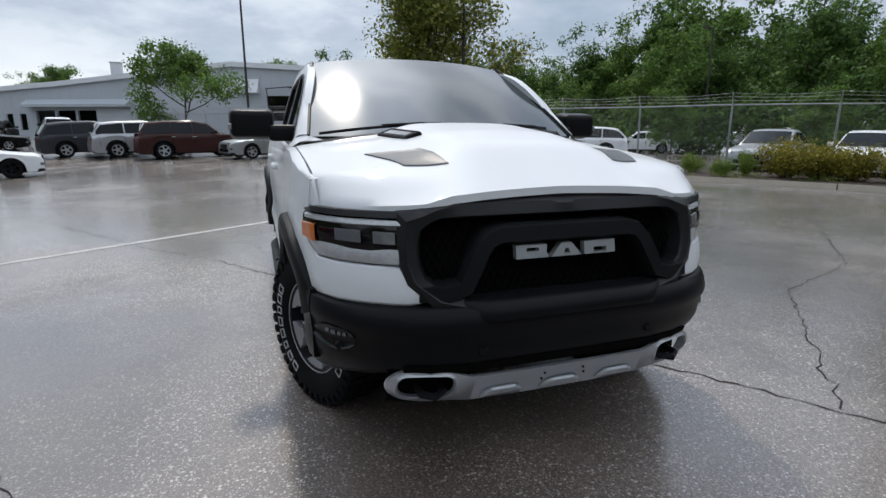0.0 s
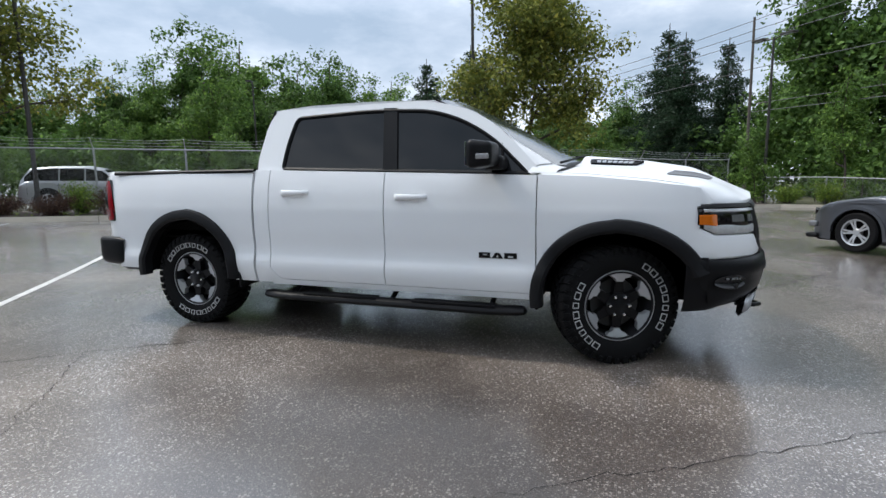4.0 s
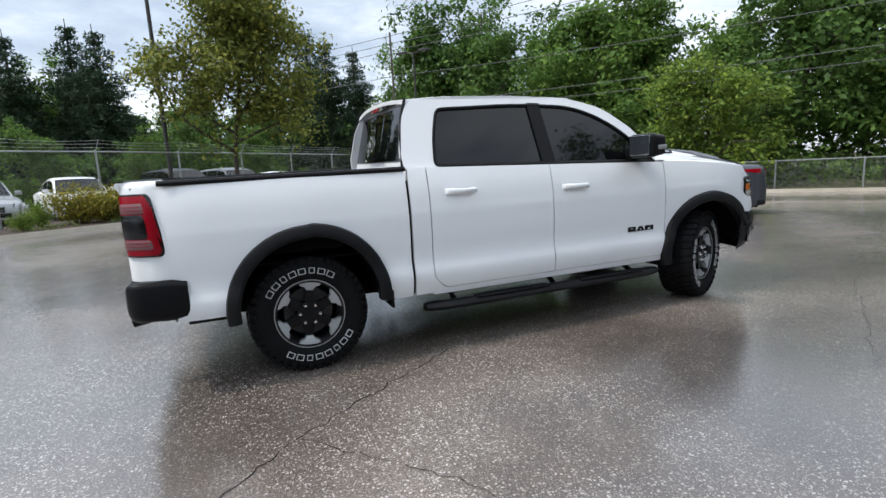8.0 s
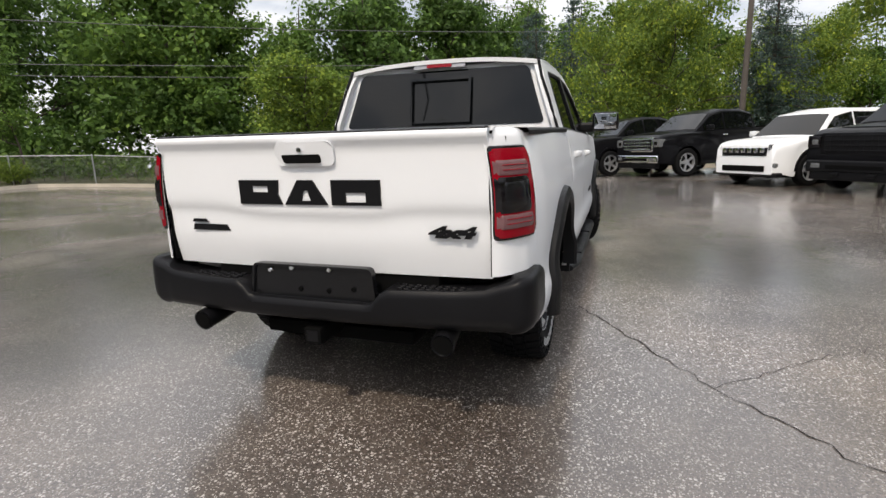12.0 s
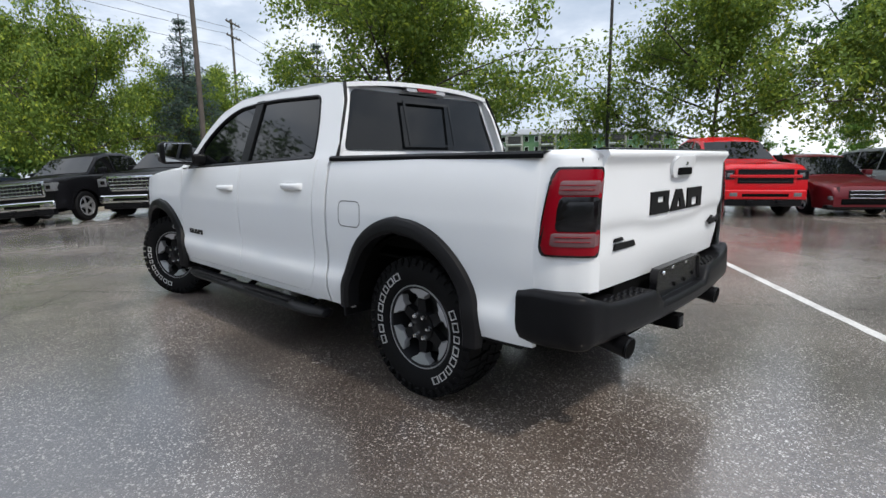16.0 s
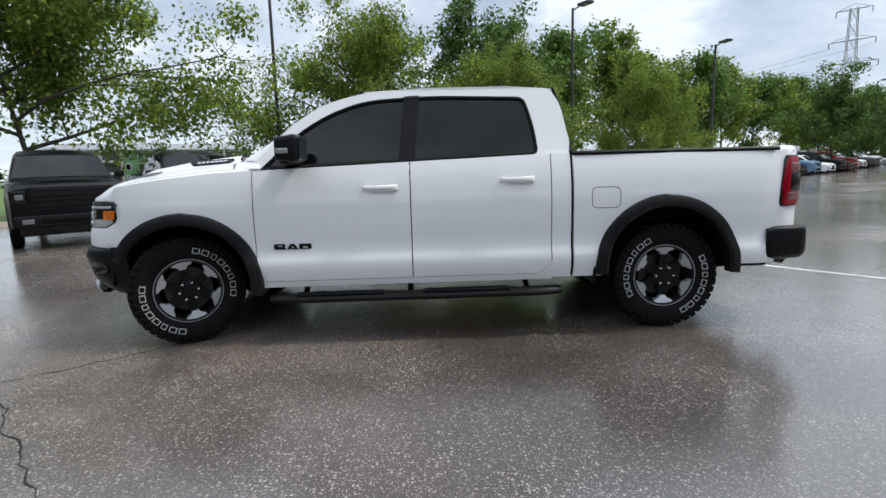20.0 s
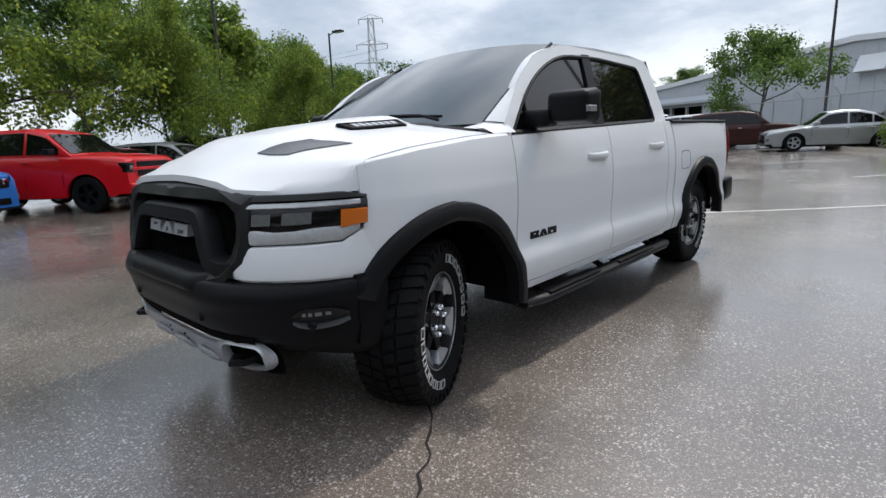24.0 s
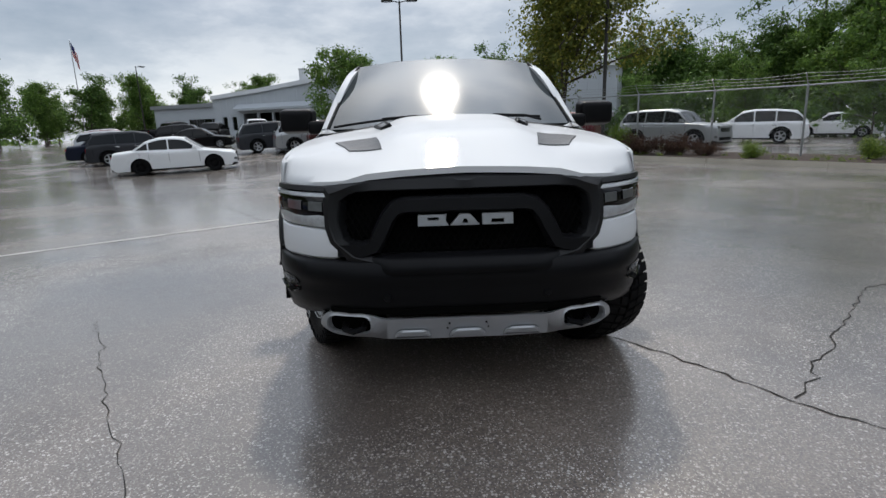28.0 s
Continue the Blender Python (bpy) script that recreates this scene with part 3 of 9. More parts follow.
GAP = 0.004
for sx in (-1, 1):
    fy = sorted({-2.10 + 0.035 * i for i in range(24)} | {-1.79 + 0.495 * k for k in (-0.999, -0.98, -0.95, -0.9, 0.9, 0.95, 0.98, 0.999)})
    fy = [-2.30, -2.28, -2.25, -2.22, -2.18, -2.15] + [y for y in fy if -2.12 < y < -1.285] + [-1.28 - GAP]
    low = lambda y: arch(y, -1.79, 0.495, 0.455, 0.46 if y > AXLE_F else 0.76)
    side_panel("front_fender", 0, 0, low, fender_top, pickup, sx, ys=fy)
    side_panel("front_door", -1.28 + GAP, -0.125 - GAP, lambda y: 0.475, belt, pickup, sx)
    cdoor = lambda y: 0.475 if y < 0.80 else 0.475 + 0.10 * ((y - 0.80) / 0.125) ** 2
    side_panel("rear_door", 0, 0, cdoor, belt, pickup, sx, ys=[-0.125 + GAP + 0.0767 * i for i in range(13)] + [0.82, 0.85, 0.88, 0.905, 0.925 - GAP])
    side_panel("cab_corner", 0.925 + GAP, 1.075 - GAP, lambda y: 0.44, lambda y: belt(y), pickup, sx, ny=4)
    side_panel("rocker_panel", 0, 0, lambda y: 0.425, lambda y: cdoor(y) - 0.005, pickup, sx, nz=3, ys=[-1.28 + GAP, -0.7, -0.13, 0.4, 0.79, 0.82, 0.85, 0.88, 0.905, 0.925 + GAP])
    by = [1.090 + GAP + 0.045 * i for i in range(4)] + sorted({1.27 + 0.04 * i for i in range(29)} | {1.815 + 0.500 * k for k in (-0.999, -0.98, -0.95, 0.95, 0.98, 0.999)}) + [2.45, 2.5, 2.56, 2.62, 2.68, 2.72]
    by = sorted(y for y in by if y < 2.64) + [2.66]
    side_panel("bed_side", 0, 0, lambda y: arch(y, 1.815, 0.500, 0.495, 0.44 if y < AXLE_R else 0.50), lambda y: 1.362, pickup, sx, ys=by)
    # wheel-arch flares: a rounded black band round each opening
    for cy, r, zc, a0, a1, nm in ((-1.79, 0.495, 0.455, -8, 157, "front_flare"), (1.815, 0.500, 0.495, -6, 184, "rear_flare")):
        rows = []
        for i in range(41):
            a = radians(a0 + (a1 - a0) * i / 40)
            row = []
            for dr, out in ((-0.035, -0.05), (-0.035, 0.028), (-0.015, 0.044), (0.024, 0.042), (0.048, 0.028), (0.056, 0.0), (0.056, -0.02)):
                y = cy + (r + dr) * math.cos(a) * (FORE if cy < 0 and a > math.pi / 2 else 1.0)
                z = zc + (r + dr) * math.sin(a) * (0.985 if a < math.pi / 2 else 1.0)
                row.append(Vector((sx * (halfwidth(max(min(y, 2.45), -2.33), max(z, 0.55)) + out), y, z)))
            rows.append(row)
        bm = bmesh.new()
        sheet(bm, rows)
        part(nm, bm, FLARE, pickup, "grained dark wheel-arch flare")
    # wheel wells
    for cy, r in ((-1.80, 0.49), (1.82, 0.495)):
        rows = []
        for i in range(19):
            a = radians(2 + 176 * i / 18)
            rows.append([Vector((sx * x, cy + r * math.cos(a) * (FORE if cy < 0 and a > math.pi / 2 else 1.0), 0.45 + r * math.sin(a))) for x in (0.60, 0.97)])
        bm = bmesh.new()
        sheet(bm, rows)
        bmesh.ops.contextual_create(bm, geom=[v for v in bm.verts if abs(v.co.x) < 0.7])
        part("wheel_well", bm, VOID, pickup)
    liner = [(1.53, 0.855), (2.10, 0.855), (2.05, 0.880)] + [(1.82 + 0.47 * math.cos(radians(a)), 0.45 + 0.47 * math.sin(radians(a))) for a in (65, 75, 85, 95, 105, 115)] + [(1.58, 0.880)]
    part("bed_liner_wall", plate(liner, lambda y, z: (sx * 0.80, y, z), (-sx * 0.02, 0, 0)), LINER, pickup, "grey inner wall over the rear wheel")
    part("liner_lip", tube(bmesh.new(), [(sx * 0.805, 1.53, 0.855), (sx * 0.805, 2.10, 0.855)], 0.010, 8), LINER, pickup)

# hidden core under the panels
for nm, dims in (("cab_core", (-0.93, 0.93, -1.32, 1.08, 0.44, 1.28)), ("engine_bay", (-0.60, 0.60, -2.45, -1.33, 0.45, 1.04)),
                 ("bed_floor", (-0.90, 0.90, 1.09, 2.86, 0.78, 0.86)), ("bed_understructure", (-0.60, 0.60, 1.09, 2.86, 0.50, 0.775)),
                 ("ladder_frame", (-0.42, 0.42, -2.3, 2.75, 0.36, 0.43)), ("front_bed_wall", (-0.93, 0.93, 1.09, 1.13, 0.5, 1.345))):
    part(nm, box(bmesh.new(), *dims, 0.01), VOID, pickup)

# greenhouse side: z to x
def gx(z):
    return 0.920 - 0.327 * (z - 1.36)


SIDE = rounded([(-1.33, 1.295), (1.075, 1.370), (1.085, 1.46), (1.035, 1.745), (0.965, 1.868), (0.66, 1.893), (0.05, 1.893), (-0.42, 1.872), (-0.76, 1.785), (-1.02, 1.615)], [0.0, 0.0, 0.02, 0.1, 0.07, 0.2, 0.3, 0.25, 0.3, 0.3], 5)
OPEN = rounded([(-1.235, 1.300), (0.845, 1.368), (0.825, 1.58), (0.762, 1.808), (0.05, 1.832), (-0.44, 1.806), (-0.70, 1.722), (-0.95, 1.575)], [0.02, 0.05, 0.1, 0.06, 0.2, 0.2, 0.2, 0.2], 5)


def inset(ring, d):
    c = []
    n = len(ring)
    for i, p in enumerate(ring):
        a, b = Vector(ring[i - 1]), Vector(ring[(i + 1) % n])
        t = (b - a)
        t = t.normalized() if t.length > 1e-6 else Vector((1, 0))
        c.append((p[0] - t.y * d, p[1] + t.x * d))
    return c


for sx in (-1, 1):
    place = lambda y, z, o=0.0: (sx * (gx(z) + o), y, z)
    part("door_frame", plate(SIDE, place, (-sx * 0.05, 0, 0), [OPEN]), WHITE, pickup)
    tr = bmesh.new()
    loops(tr, [[place(y, z, 0.003) for y, z in OPEN], [place(y, z, 0.008) for y, z in inset(OPEN, 0.010)], [place(y, z, -0.004) for y, z in inset(OPEN, 0.024)], [place(y, z, -0.03) for y, z in inset(OPEN, 0.026)]])
    part("window_trim", tr, GRAIN, pickup, "black rubber window surround")
    front = rounded([(-1.215, 1.312), (-0.205, 1.345), (-0.150, 1.815), (-0.44, 1.797), (-0.69, 1.714), (-0.935, 1.570)], [0.01, 0.01, 0.03, 0.2, 0.2, 0.2], 4)
    rear = rounded([(-0.095, 1.348), (0.832, 1.378), (0.812, 1.58), (0.752, 1.800), (0.05, 1.822), (-0.045, 1.82)], [0.01, 0.05, 0.1, 0.06, 0.1, 0.02], 4)
    for ring, nm in ((front, "front_door_window"), (rear, "rear_door_window")):
        part(nm, plate(ring, lambda y, z: place(y, z, -0.014), (-sx * 0.006, 0, 0)), TINT, pickup, "dark tinted side window")
    post = [(-0.21, 1.335), (-0.09, 1.34), (-0.04, 1.835), (-0.155, 1.83)]
    part("window_post", plate(post, lambda y, z: place(y, z, 0.002), (-sx * 0.03, 0, 0)), SATIN, pickup, "black pillar between the door windows")
    bm = bmesh.new()
    tube(bm, [place(-1.0, 1.575, -0.01), place(-1.03, 1.312, -0.006)], 0.010, 6)
    part("quarter_bar", bm, GRAIN, pickup)


# roof, windscreen, rear glass
def roof_z(x, y):
    rail = curve_at([(-0.46, 1.870), (0.05, 1.893), (0.66, 1.893), (0.985, 1.868)], y)
    return rail + 0.045 * (1 - (abs(x) / 0.745) ** 2.4)


rows = []
for i in range(17):
    y = -0.46 + 1.445 * i / 16
    rows.append([Vector((x, y - 0.04 * (1 - (x / 0.745) ** 2) * max(0, 1 - i / 4) + 0.03 * (1 - (x / 0.745) ** 2) * max(0, (i - 12) / 4), roof_z(x, y))) for x in [0.752 * math.sin(radians(-90 + 180 * j / 20)) for j in range(21)]])
part("roof", shell(rows, lambda p: Vector((0, 0, -1)), 0.03), WHITE, pickup)
screen = []
for i in range(13):
    t = i / 12
    w, y, z = 0.855 - 0.135 * t, -1.36 + 0.90 * t, 1.365 + 0.508 * t + 0.02 * math.sin(math.pi * t)
    screen.append([Vector((w * s, y - 0.17 * (1 - s * s) * (1 - 0.65 * t), z + 0.045 * t * (1 - abs(s) ** 2.4))) for s in [j / 8 for j in range(-8, 9)]])
GLASS = mat("windscreen_glass", (0.022, 0.032, 0.035), 0.11, spec=0.5, vary=0.3, scale=3.0, bump=0.012, bscale=9.0, ior=1.85)
part("windscreen", shell(screen, lambda p: Vector((0, 0.3, -0.9)), 0.01), GLASS, pickup, "wet windscreen that mirrors the bright cloud")
for sx in (-1, 1):
    rows = []
    for i in range(13):
        p = screen[i][0 if sx < 0 else -1]
        z = p.z
        q = min(SIDE, key=lambda s: abs(s[1] - z) + (0 if s[0] < -0.3 else 9))
        yo = curve_at([(1.295, -1.33), (1.615, -1.02), (1.785, -0.76), (1.872, -0.42)], z)
        o = Vector((sx * gx(z), yo, z))
        k = 1 - (i / 12) ** 2
        rows.append([p, p + Vector((sx * 0.008, -0.004, 0.012)) * k, p.lerp(o, 0.5) + Vector((sx * 0.012, -0.010, 0.008)) * k, o])
    bm = bmesh.new()
    sheet(bm, rows)
    part("windscreen_pillar", bm, WHITE, pickup)
    edge = bmesh.new()
    tube(edge, [r[0] + Vector((0, -0.002, 0.004)) for r in rows], 0.010, 6)
    part("windscreen_seal", edge, GRAIN, pickup)
back = rounded([(-0.80, 1.425), (0.80, 1.425), (0.735, 1.62), (0.672, 1.838), (-0.672, 1.838), (-0.735, 1.62)], [0.04, 0.04, 0.2, 0.05, 0.05, 0.2], 4)
by_ = lambda x, z, o=0.0: (x, 1.085 - 0.22 * (z - 1.40) - 0.05 * (x / 0.8) ** 2 + o, z)
part("rear_window", plate(back, lambda x, z: by_(x, z, 0.004), (0, -0.006, 0)), TINT, pickup, "dark tinted sliding rear window")
cabback = rounded([(-0.90, 1.25), (0.90, 1.25), (0.905, 1.37), (0.80, 1.70), (0.745, 1.872), (-0.745, 1.872), (-0.80, 1.70), (-0.905, 1.37)], [0, 0, 0.05, 0.1, 0.06, 0.06, 0.1, 0.05], 4)
part("cab_back", plate(cabback, lambda x, z: by_(x, z, -0.004), (0, -0.04, 0), [back]), WHITE, pickup)
for x0, x1, z0, z1 in ((-0.24, 0.24, 1.765, 1.785), (-0.25, -0.23, 1.45, 1.785), (0.23, 0.25, 1.45, 1.785), (-0.24, 0.24, 1.45, 1.465)):
    part("slider_frame", plate([(x0, z0), (x1, z0), (x1, z1), (x0, z1)], lambda x, z: by_(x, z, 0.010), (0, -0.008, 0)), TINT, pickup)
ch = part("brake_light", plate(rounded([(-0.21, 1.852), (0.21, 1.852), (0.195, 1.905), (-0.195, 1.905)], 0.02), lambda x, z: by_(x, z, 0.028), (0, -0.05, 0)), CLEAR, pickup, "high brake light with clear ends")
part("red_lens", plate(rounded([(-0.10, 1.857), (0.10, 1.857), (0.095, 1.90), (-0.095, 1.90)], 0.01), lambda x, z: by_(x, z, 0.034), (0, -0.02, 0)), REDGLASS, ch)
for sx in (-1, 1):
    bm = bmesh.new()
    tube(bm, [(sx * 0.745, 0.985, 1.872), (sx * 0.775, 1.03, 1.75), (sx * 0.83, 1.06, 1.60), (sx * 0.90, 1.085, 1.38)], 0.012, 6)
    part("rear_seal", bm, GRAIN, pickup)
bm = bmesh.new()
tube(bm, [(0.22, 0.62, 1.925), (0.22, 0.70, 1.99)], 0.028, 8, 0.35)
box(bm, 0.19, 0.25, 0.52, 0.68, 1.925, 1.945, 0.01)
part("roof_antenna", bm, GRAIN, pickup)

def span_y(a, b, n):
    return [a + (b - a) * i / n for i in range(n + 1)]


# hood
def hood_z(x, y):
    side = curve_at([(-2.68, 1.115), (-2.55, 1.150), (-2.35, 1.205), (-2.0, 1.262), (-1.6, 1.302), (-1.3, 1.318)], y)
    crown = 0.088 * (1 - (abs(x) / 0.93) ** 2.2) * curve_at([(-2.68, 0.45), (-2.3, 0.95), (-1.3, 1.0)], y)
    bulge = 0.052 * (1 / (1 + math.exp((abs(x) - 0.40) / 0.035))) * curve_at([(-2.68, 0.1), (-2.3, 0.9), (-1.3, 1.0)], y)
    return side + crown + bulge


rows = []
for i in range(25):
    t = i / 24
    row = []
    for j in range(37):
        s = -1 + 2 * j / 36
        edge = 0.924 + 0.006 * min(1.0, t * 2.5)
        x = s * edge
        front_ = nose(x) + 0.022 + 0.028 * max(0.0, 1 - abs(x) / 0.55)
        y = front_ + (-1.40 - 0.16 * (1 - s * s) - front_) * t
        lip = 1.119 - 0.014 * (abs(x) - 0.64) / 0.34
        drop = max(0.0, min(1.0, (abs(x) - 0.45) / 0.12)) * max(0.0, 1 - t / 0.16) ** 2
        row.append(Vector((x, y, hood_z(x, y) * (1 - drop) + lip * drop)))
    rows.append(row)
part("hood", shell(rows, lambda p: Vector((0, 0, -1)), 0.03), WHITE, pickup, smooth=50)
for sx in (-1, 1):
    place = lambda x, y, o=0.004: (sx * x, y, hood_z(x, y) + o)
    fine_fill = lambda ring: [tuple(Vector(p).lerp(Vector(q), k / 4)) for p, q in zip(ring, ring[1:] + ring[:1]) for k in range(4)]
    ring = fine_fill([(0.685, -2.11), (0.56, -2.13), (0.445, -2.174), (0.398, -2.433), (0.573, -2.38)])
    bm = bmesh.new()
    mid = Vector((0.52, -2.26))
    shrink = lambda k: [tuple(mid + (Vector(p) - mid) * k) for p in ring]
    loops(bm, [[place(x, y, o) for x, y in q] for q, o in ((ring, 0.002), (shrink(0.97), 0.006), (shrink(0.90), 0.004), (shrink(0.60), 0.003), (shrink(0.25), 0.003))], False, True)
    part("hood_scoop", bm, SCOOP, pickup, "grey recessed hood intake")
    # the black moulding on the flank of the hood's bulge, with a row of pale marks
    A, B, C, D = (Vector((sx * x, y, z)) for x, y, z in ((0.510, -1.600, 1.372), (0.425, -1.590, 1.404), (0.375, -1.972, 1.384), (0.440, -1.922, 1.354)))
    grid_ = lambda u, v, o=0.0: A.lerp(D, u).lerp(B.lerp(C, u), v) + Vector((sx * 0.5, -0.1, 0.86)) * o
    bm = bmesh.new()
    edge_ = lambda i: [(i, i * 2.2), (0.5, i * 2.2), (1 - i, i * 2.2), (1 - i, 1 - i * 2.2), (0.5, 1 - i * 2.2), (i, 1 - i * 2.2)]
    loops(bm, [[grid_(u, v, o) for u, v in edge_(i)] for i, o in ((0.0, -0.030), (0.0, 0.002), (0.02, 0.009), (0.05, 0.009), (0.065, 0.004), (0.10, 0.004))], False, True)
    v = part("hood_vent", bm, GRAIN, pickup, "black moulding with pale marks on the hood's bulge", smooth=25)
    for k in range(7):
        u0 = 0.13 + 0.107 * k
        bm = bmesh.new()
        loops(bm, [[grid_(u, w, o) for u, w in ((u0, 0.26), (u0 + 0.075, 0.26), (u0 + 0.075, 0.74), (u0, 0.74))] for o in (0.002, 0.008)], False, True)
        part("vent_slat", bm, MACHINED, v)
for sx in (-1, 1):                      # the rounded shoulder of the fender beside the hood
    rows = []
    for y in span_y(-2.26, -1.30, 14):
        ft = fender_top(y)
        o, i = Vector((sx * halfwidth(y, ft), y, ft)), Vector((sx * min(0.936, halfwidth(y, ft) - 0.012), y, hood_z(0.93, y) - 0.004))
        rows.append([o - Vector((sx * 0.004, 0, 0.03)), o, o.lerp(i, 0.4) + Vector((0, 0, 0.004)), i, i - Vector((0, 0, 0.04))])
    bm = bmesh.new()
    sheet(bm, rows)
    part("fender_shoulder", bm, WHITE, pickup, smooth=60)
    bm = bmesh.new()
    sheet(bm, [[Vector((sx * 0.78, -1.45, 1.346)), Vector((sx * 0.862, -1.352, 1.372))], [Vector((sx * 0.86, -1.43, 1.338)), Vector((sx * 0.90, -1.335, 1.340))], [Vector((sx * 0.936, -1.40, 1.316)), Vector((sx * 0.950, -1.285, 1.306))]])
    part("cowl_corner", bm, WHITE, pickup, smooth=60)
    bm = bmesh.new()
    sheet(bm, [[Vector((sx * x, y, z)) for x, y, z in r] for r in (((0.853, -1.43, 1.346), (0.862, -1.345, 1.380), (0.868, -1.27, 1.412)), ((0.908, -1.42, 1.336), (0.914, -1.32, 1.354), (0.914, -1.24, 1.364)), ((0.954, -1.40, 1.306), (0.957, -1.30, 1.312), (0.957, -1.21, 1.314)))])
    part("pillar_foot", bm, WHITE, pickup, smooth=80)
bm = bmesh.new()
sheet(bm, [[Vector((0.88 * s, -1.40 - 0.17 * (1 - s * s) + o, 1.335 + 0.06 * (1 - s * s) * 0.9 + h)) for s in [j / 10 for j in range(-10, 11)]] for o, h in ((-0.04, -0.005), (0.03, 0.0), (0.07, 0.012))])
part("cowl", bm, GRAIN, pickup)
for x0, x1 in ((-0.80, -0.12), (-0.05, 0.62)):
    bm = bmesh.new()
    pts = [(x0 + (x1 - x0) * k / 6, -1.42 - 0.17 * (1 - ((x0 + (x1 - x0) * k / 6) / 0.88) ** 2) + 0.035 + 0.006 * k, 1.372 + 0.05 * (1 - ((x0 + (x1 - x0) * k / 6) / 0.88) ** 2) + 0.003 * k) for k in range(7)]
    tube(bm, pts, 0.009, 6)
    tube(bm, [(pts[3][0], pts[3][1], pts[3][2] + 0.008), (pts[5][0], pts[5][1] - 0.02, pts[5][2] + 0.004), (pts[6][0], pts[6][1] - 0.03, pts[6][2] - 0.02)], 0.009, 6)
    part("wiper", bm, SATIN, pickup)


# ---- the pickup's front end ----
def slant(z):
    return curve_at([(0.32, 0.03), (0.46, -0.02), (0.62, -0.045), (0.76, -0.03), (0.92, -0.012), (1.05, 0.015), (1.16, 0.06)], z)


def fp(x, z, o=0.0):
    """A point on the front end, o in front of it."""
    k = nose(x)
    d = 0.01
    t = Vector((2 * d, nose(abs(x) + d) - nose(abs(x) - d))).normalized() if abs(x) > d else Vector((1, 0))
    n = Vector((t.y, -t.x))
    s = 1 if x >= 0 else -1
    return Vector((x + s * n.x * o, k + slant(z) * max(0.25, -n.y) + n.y * o, z))


def band(name, xs, profile, material, label="", parent=None, sx=1, smooth=40):
    """A moulding along the front end: profile gives (z, how far it stands out) for each x."""
    bm = bmesh.new()
    rows = [[fp(sx * x, z, o) for z, o in profile(x)] for x in xs]
    sheet(bm, rows)
    return part(name, bm, material, parent or pickup, label, smooth=smooth)


def span(a, b, n):
    return [a + (b - a) * i / n for i in range(n + 1)]


half_out = [(0.0, 1.150), (0.030, 1.150), (0.055, 1.168), (0.25, 1.170), (0.43, 1.168), (0.53, 1.135), (0.60, 1.108), (0.668, 1.10), (0.672, 1.00), (0.668, 0.90), (0.645, 0.83), (0.56, 0.745), (0.45, 0.725), (0.20, 0.725)]
half_in = [(0.0, 1.072), (0.030, 1.072), (0.055, 1.072), (0.25, 1.072), (0.43, 1.072), (0.51, 1.068), (0.55, 1.055), (0.588, 1.025), (0.600, 0.97), (0.602, 0.92), (0.58, 0.855), (0.50, 0.795), (0.43, 0.772), (0.20, 0.770)]


def mirrored(h):
    return h + [(0.0, h[-1][1])] + [(-x, z) for x, z in h[:0:-1]]


RO, RI = mirrored(half_out), mirrored(half_in)
bm = bmesh.new()
mix2 = lambda t: [(a[0] + (b[0] - a[0]) * t, a[1] + (b[1] - a[1]) * t) for a, b in zip(RO, RI)]
loops(bm, [[fp(x, z, o - 0.055 * max(0.0, (z - 1.098) / 0.07)) for x, z in ring] for ring, o in ((RO, -0.05), (RO, 0.012), (mix2(0.10), 0.024), (mix2(0.48), 0.032), (mix2(0.56), 0.026), (mix2(0.94), 0.014), (RI, 0.004), (RI, -0.07))])
grille = part("grille_surround", bm, BROW, pickup, "black satin grille surround", smooth=22)
bm = bmesh.new()
sheet(bm, [[fp(x, z, -0.075) for x in span(-0.64, 0.64, 20)] for z in (0.74, 0.9, 1.10)])
part("grille_back", bm, VOID, grille)
bm = bmesh.new()
for k in range(-34, 35):
    for s in (-1, 1):
        pts = []
        for i in range(13):
            x, z = 0.035 * k + s * (i - 6) * 0.014, 0.78 + 0.024 * i
            if abs(x) < 0.60:
                pts.append(fp(x, z, -0.05))
        if len(pts) > 2:
            tube(bm, [pts[0], pts[-1]], 0.0045, 4)
tagged(part("grille_mesh", bm, VOID, grille, "black honeycomb mesh"), kind="stuff")
path = [(0.60, 0.800), (0.50, 0.795), (0.435, 0.815), (0.40, 0.885), (0.365, 0.955), (0.33, 0.992), (0.28, 1.005), (0.10, 1.007)]
path = path + [(-x, z) for x, z in path[::-1]]
rows = []
for i, p in enumerate(path):
    a, b = Vector(path[max(i - 1, 0)]), Vector(path[min(i + 1, len(path) - 1)])
    t = (b - a).normalized()
    n = Vector((-t.y, t.x))
    rows.append([fp(p[0] + n.x * w, p[1] + n.y * w, o) for w, o in ((0.042, -0.06), (0.040, 0.004), (0.028, 0.028), (-0.026, 0.028), (-0.036, 0.006), (-0.038, -0.06))])
bm = bmesh.new()
sheet(bm, rows)
part("grille_frame", bm, FLARE, grille, "raised black bar round the emblem", smooth=28)


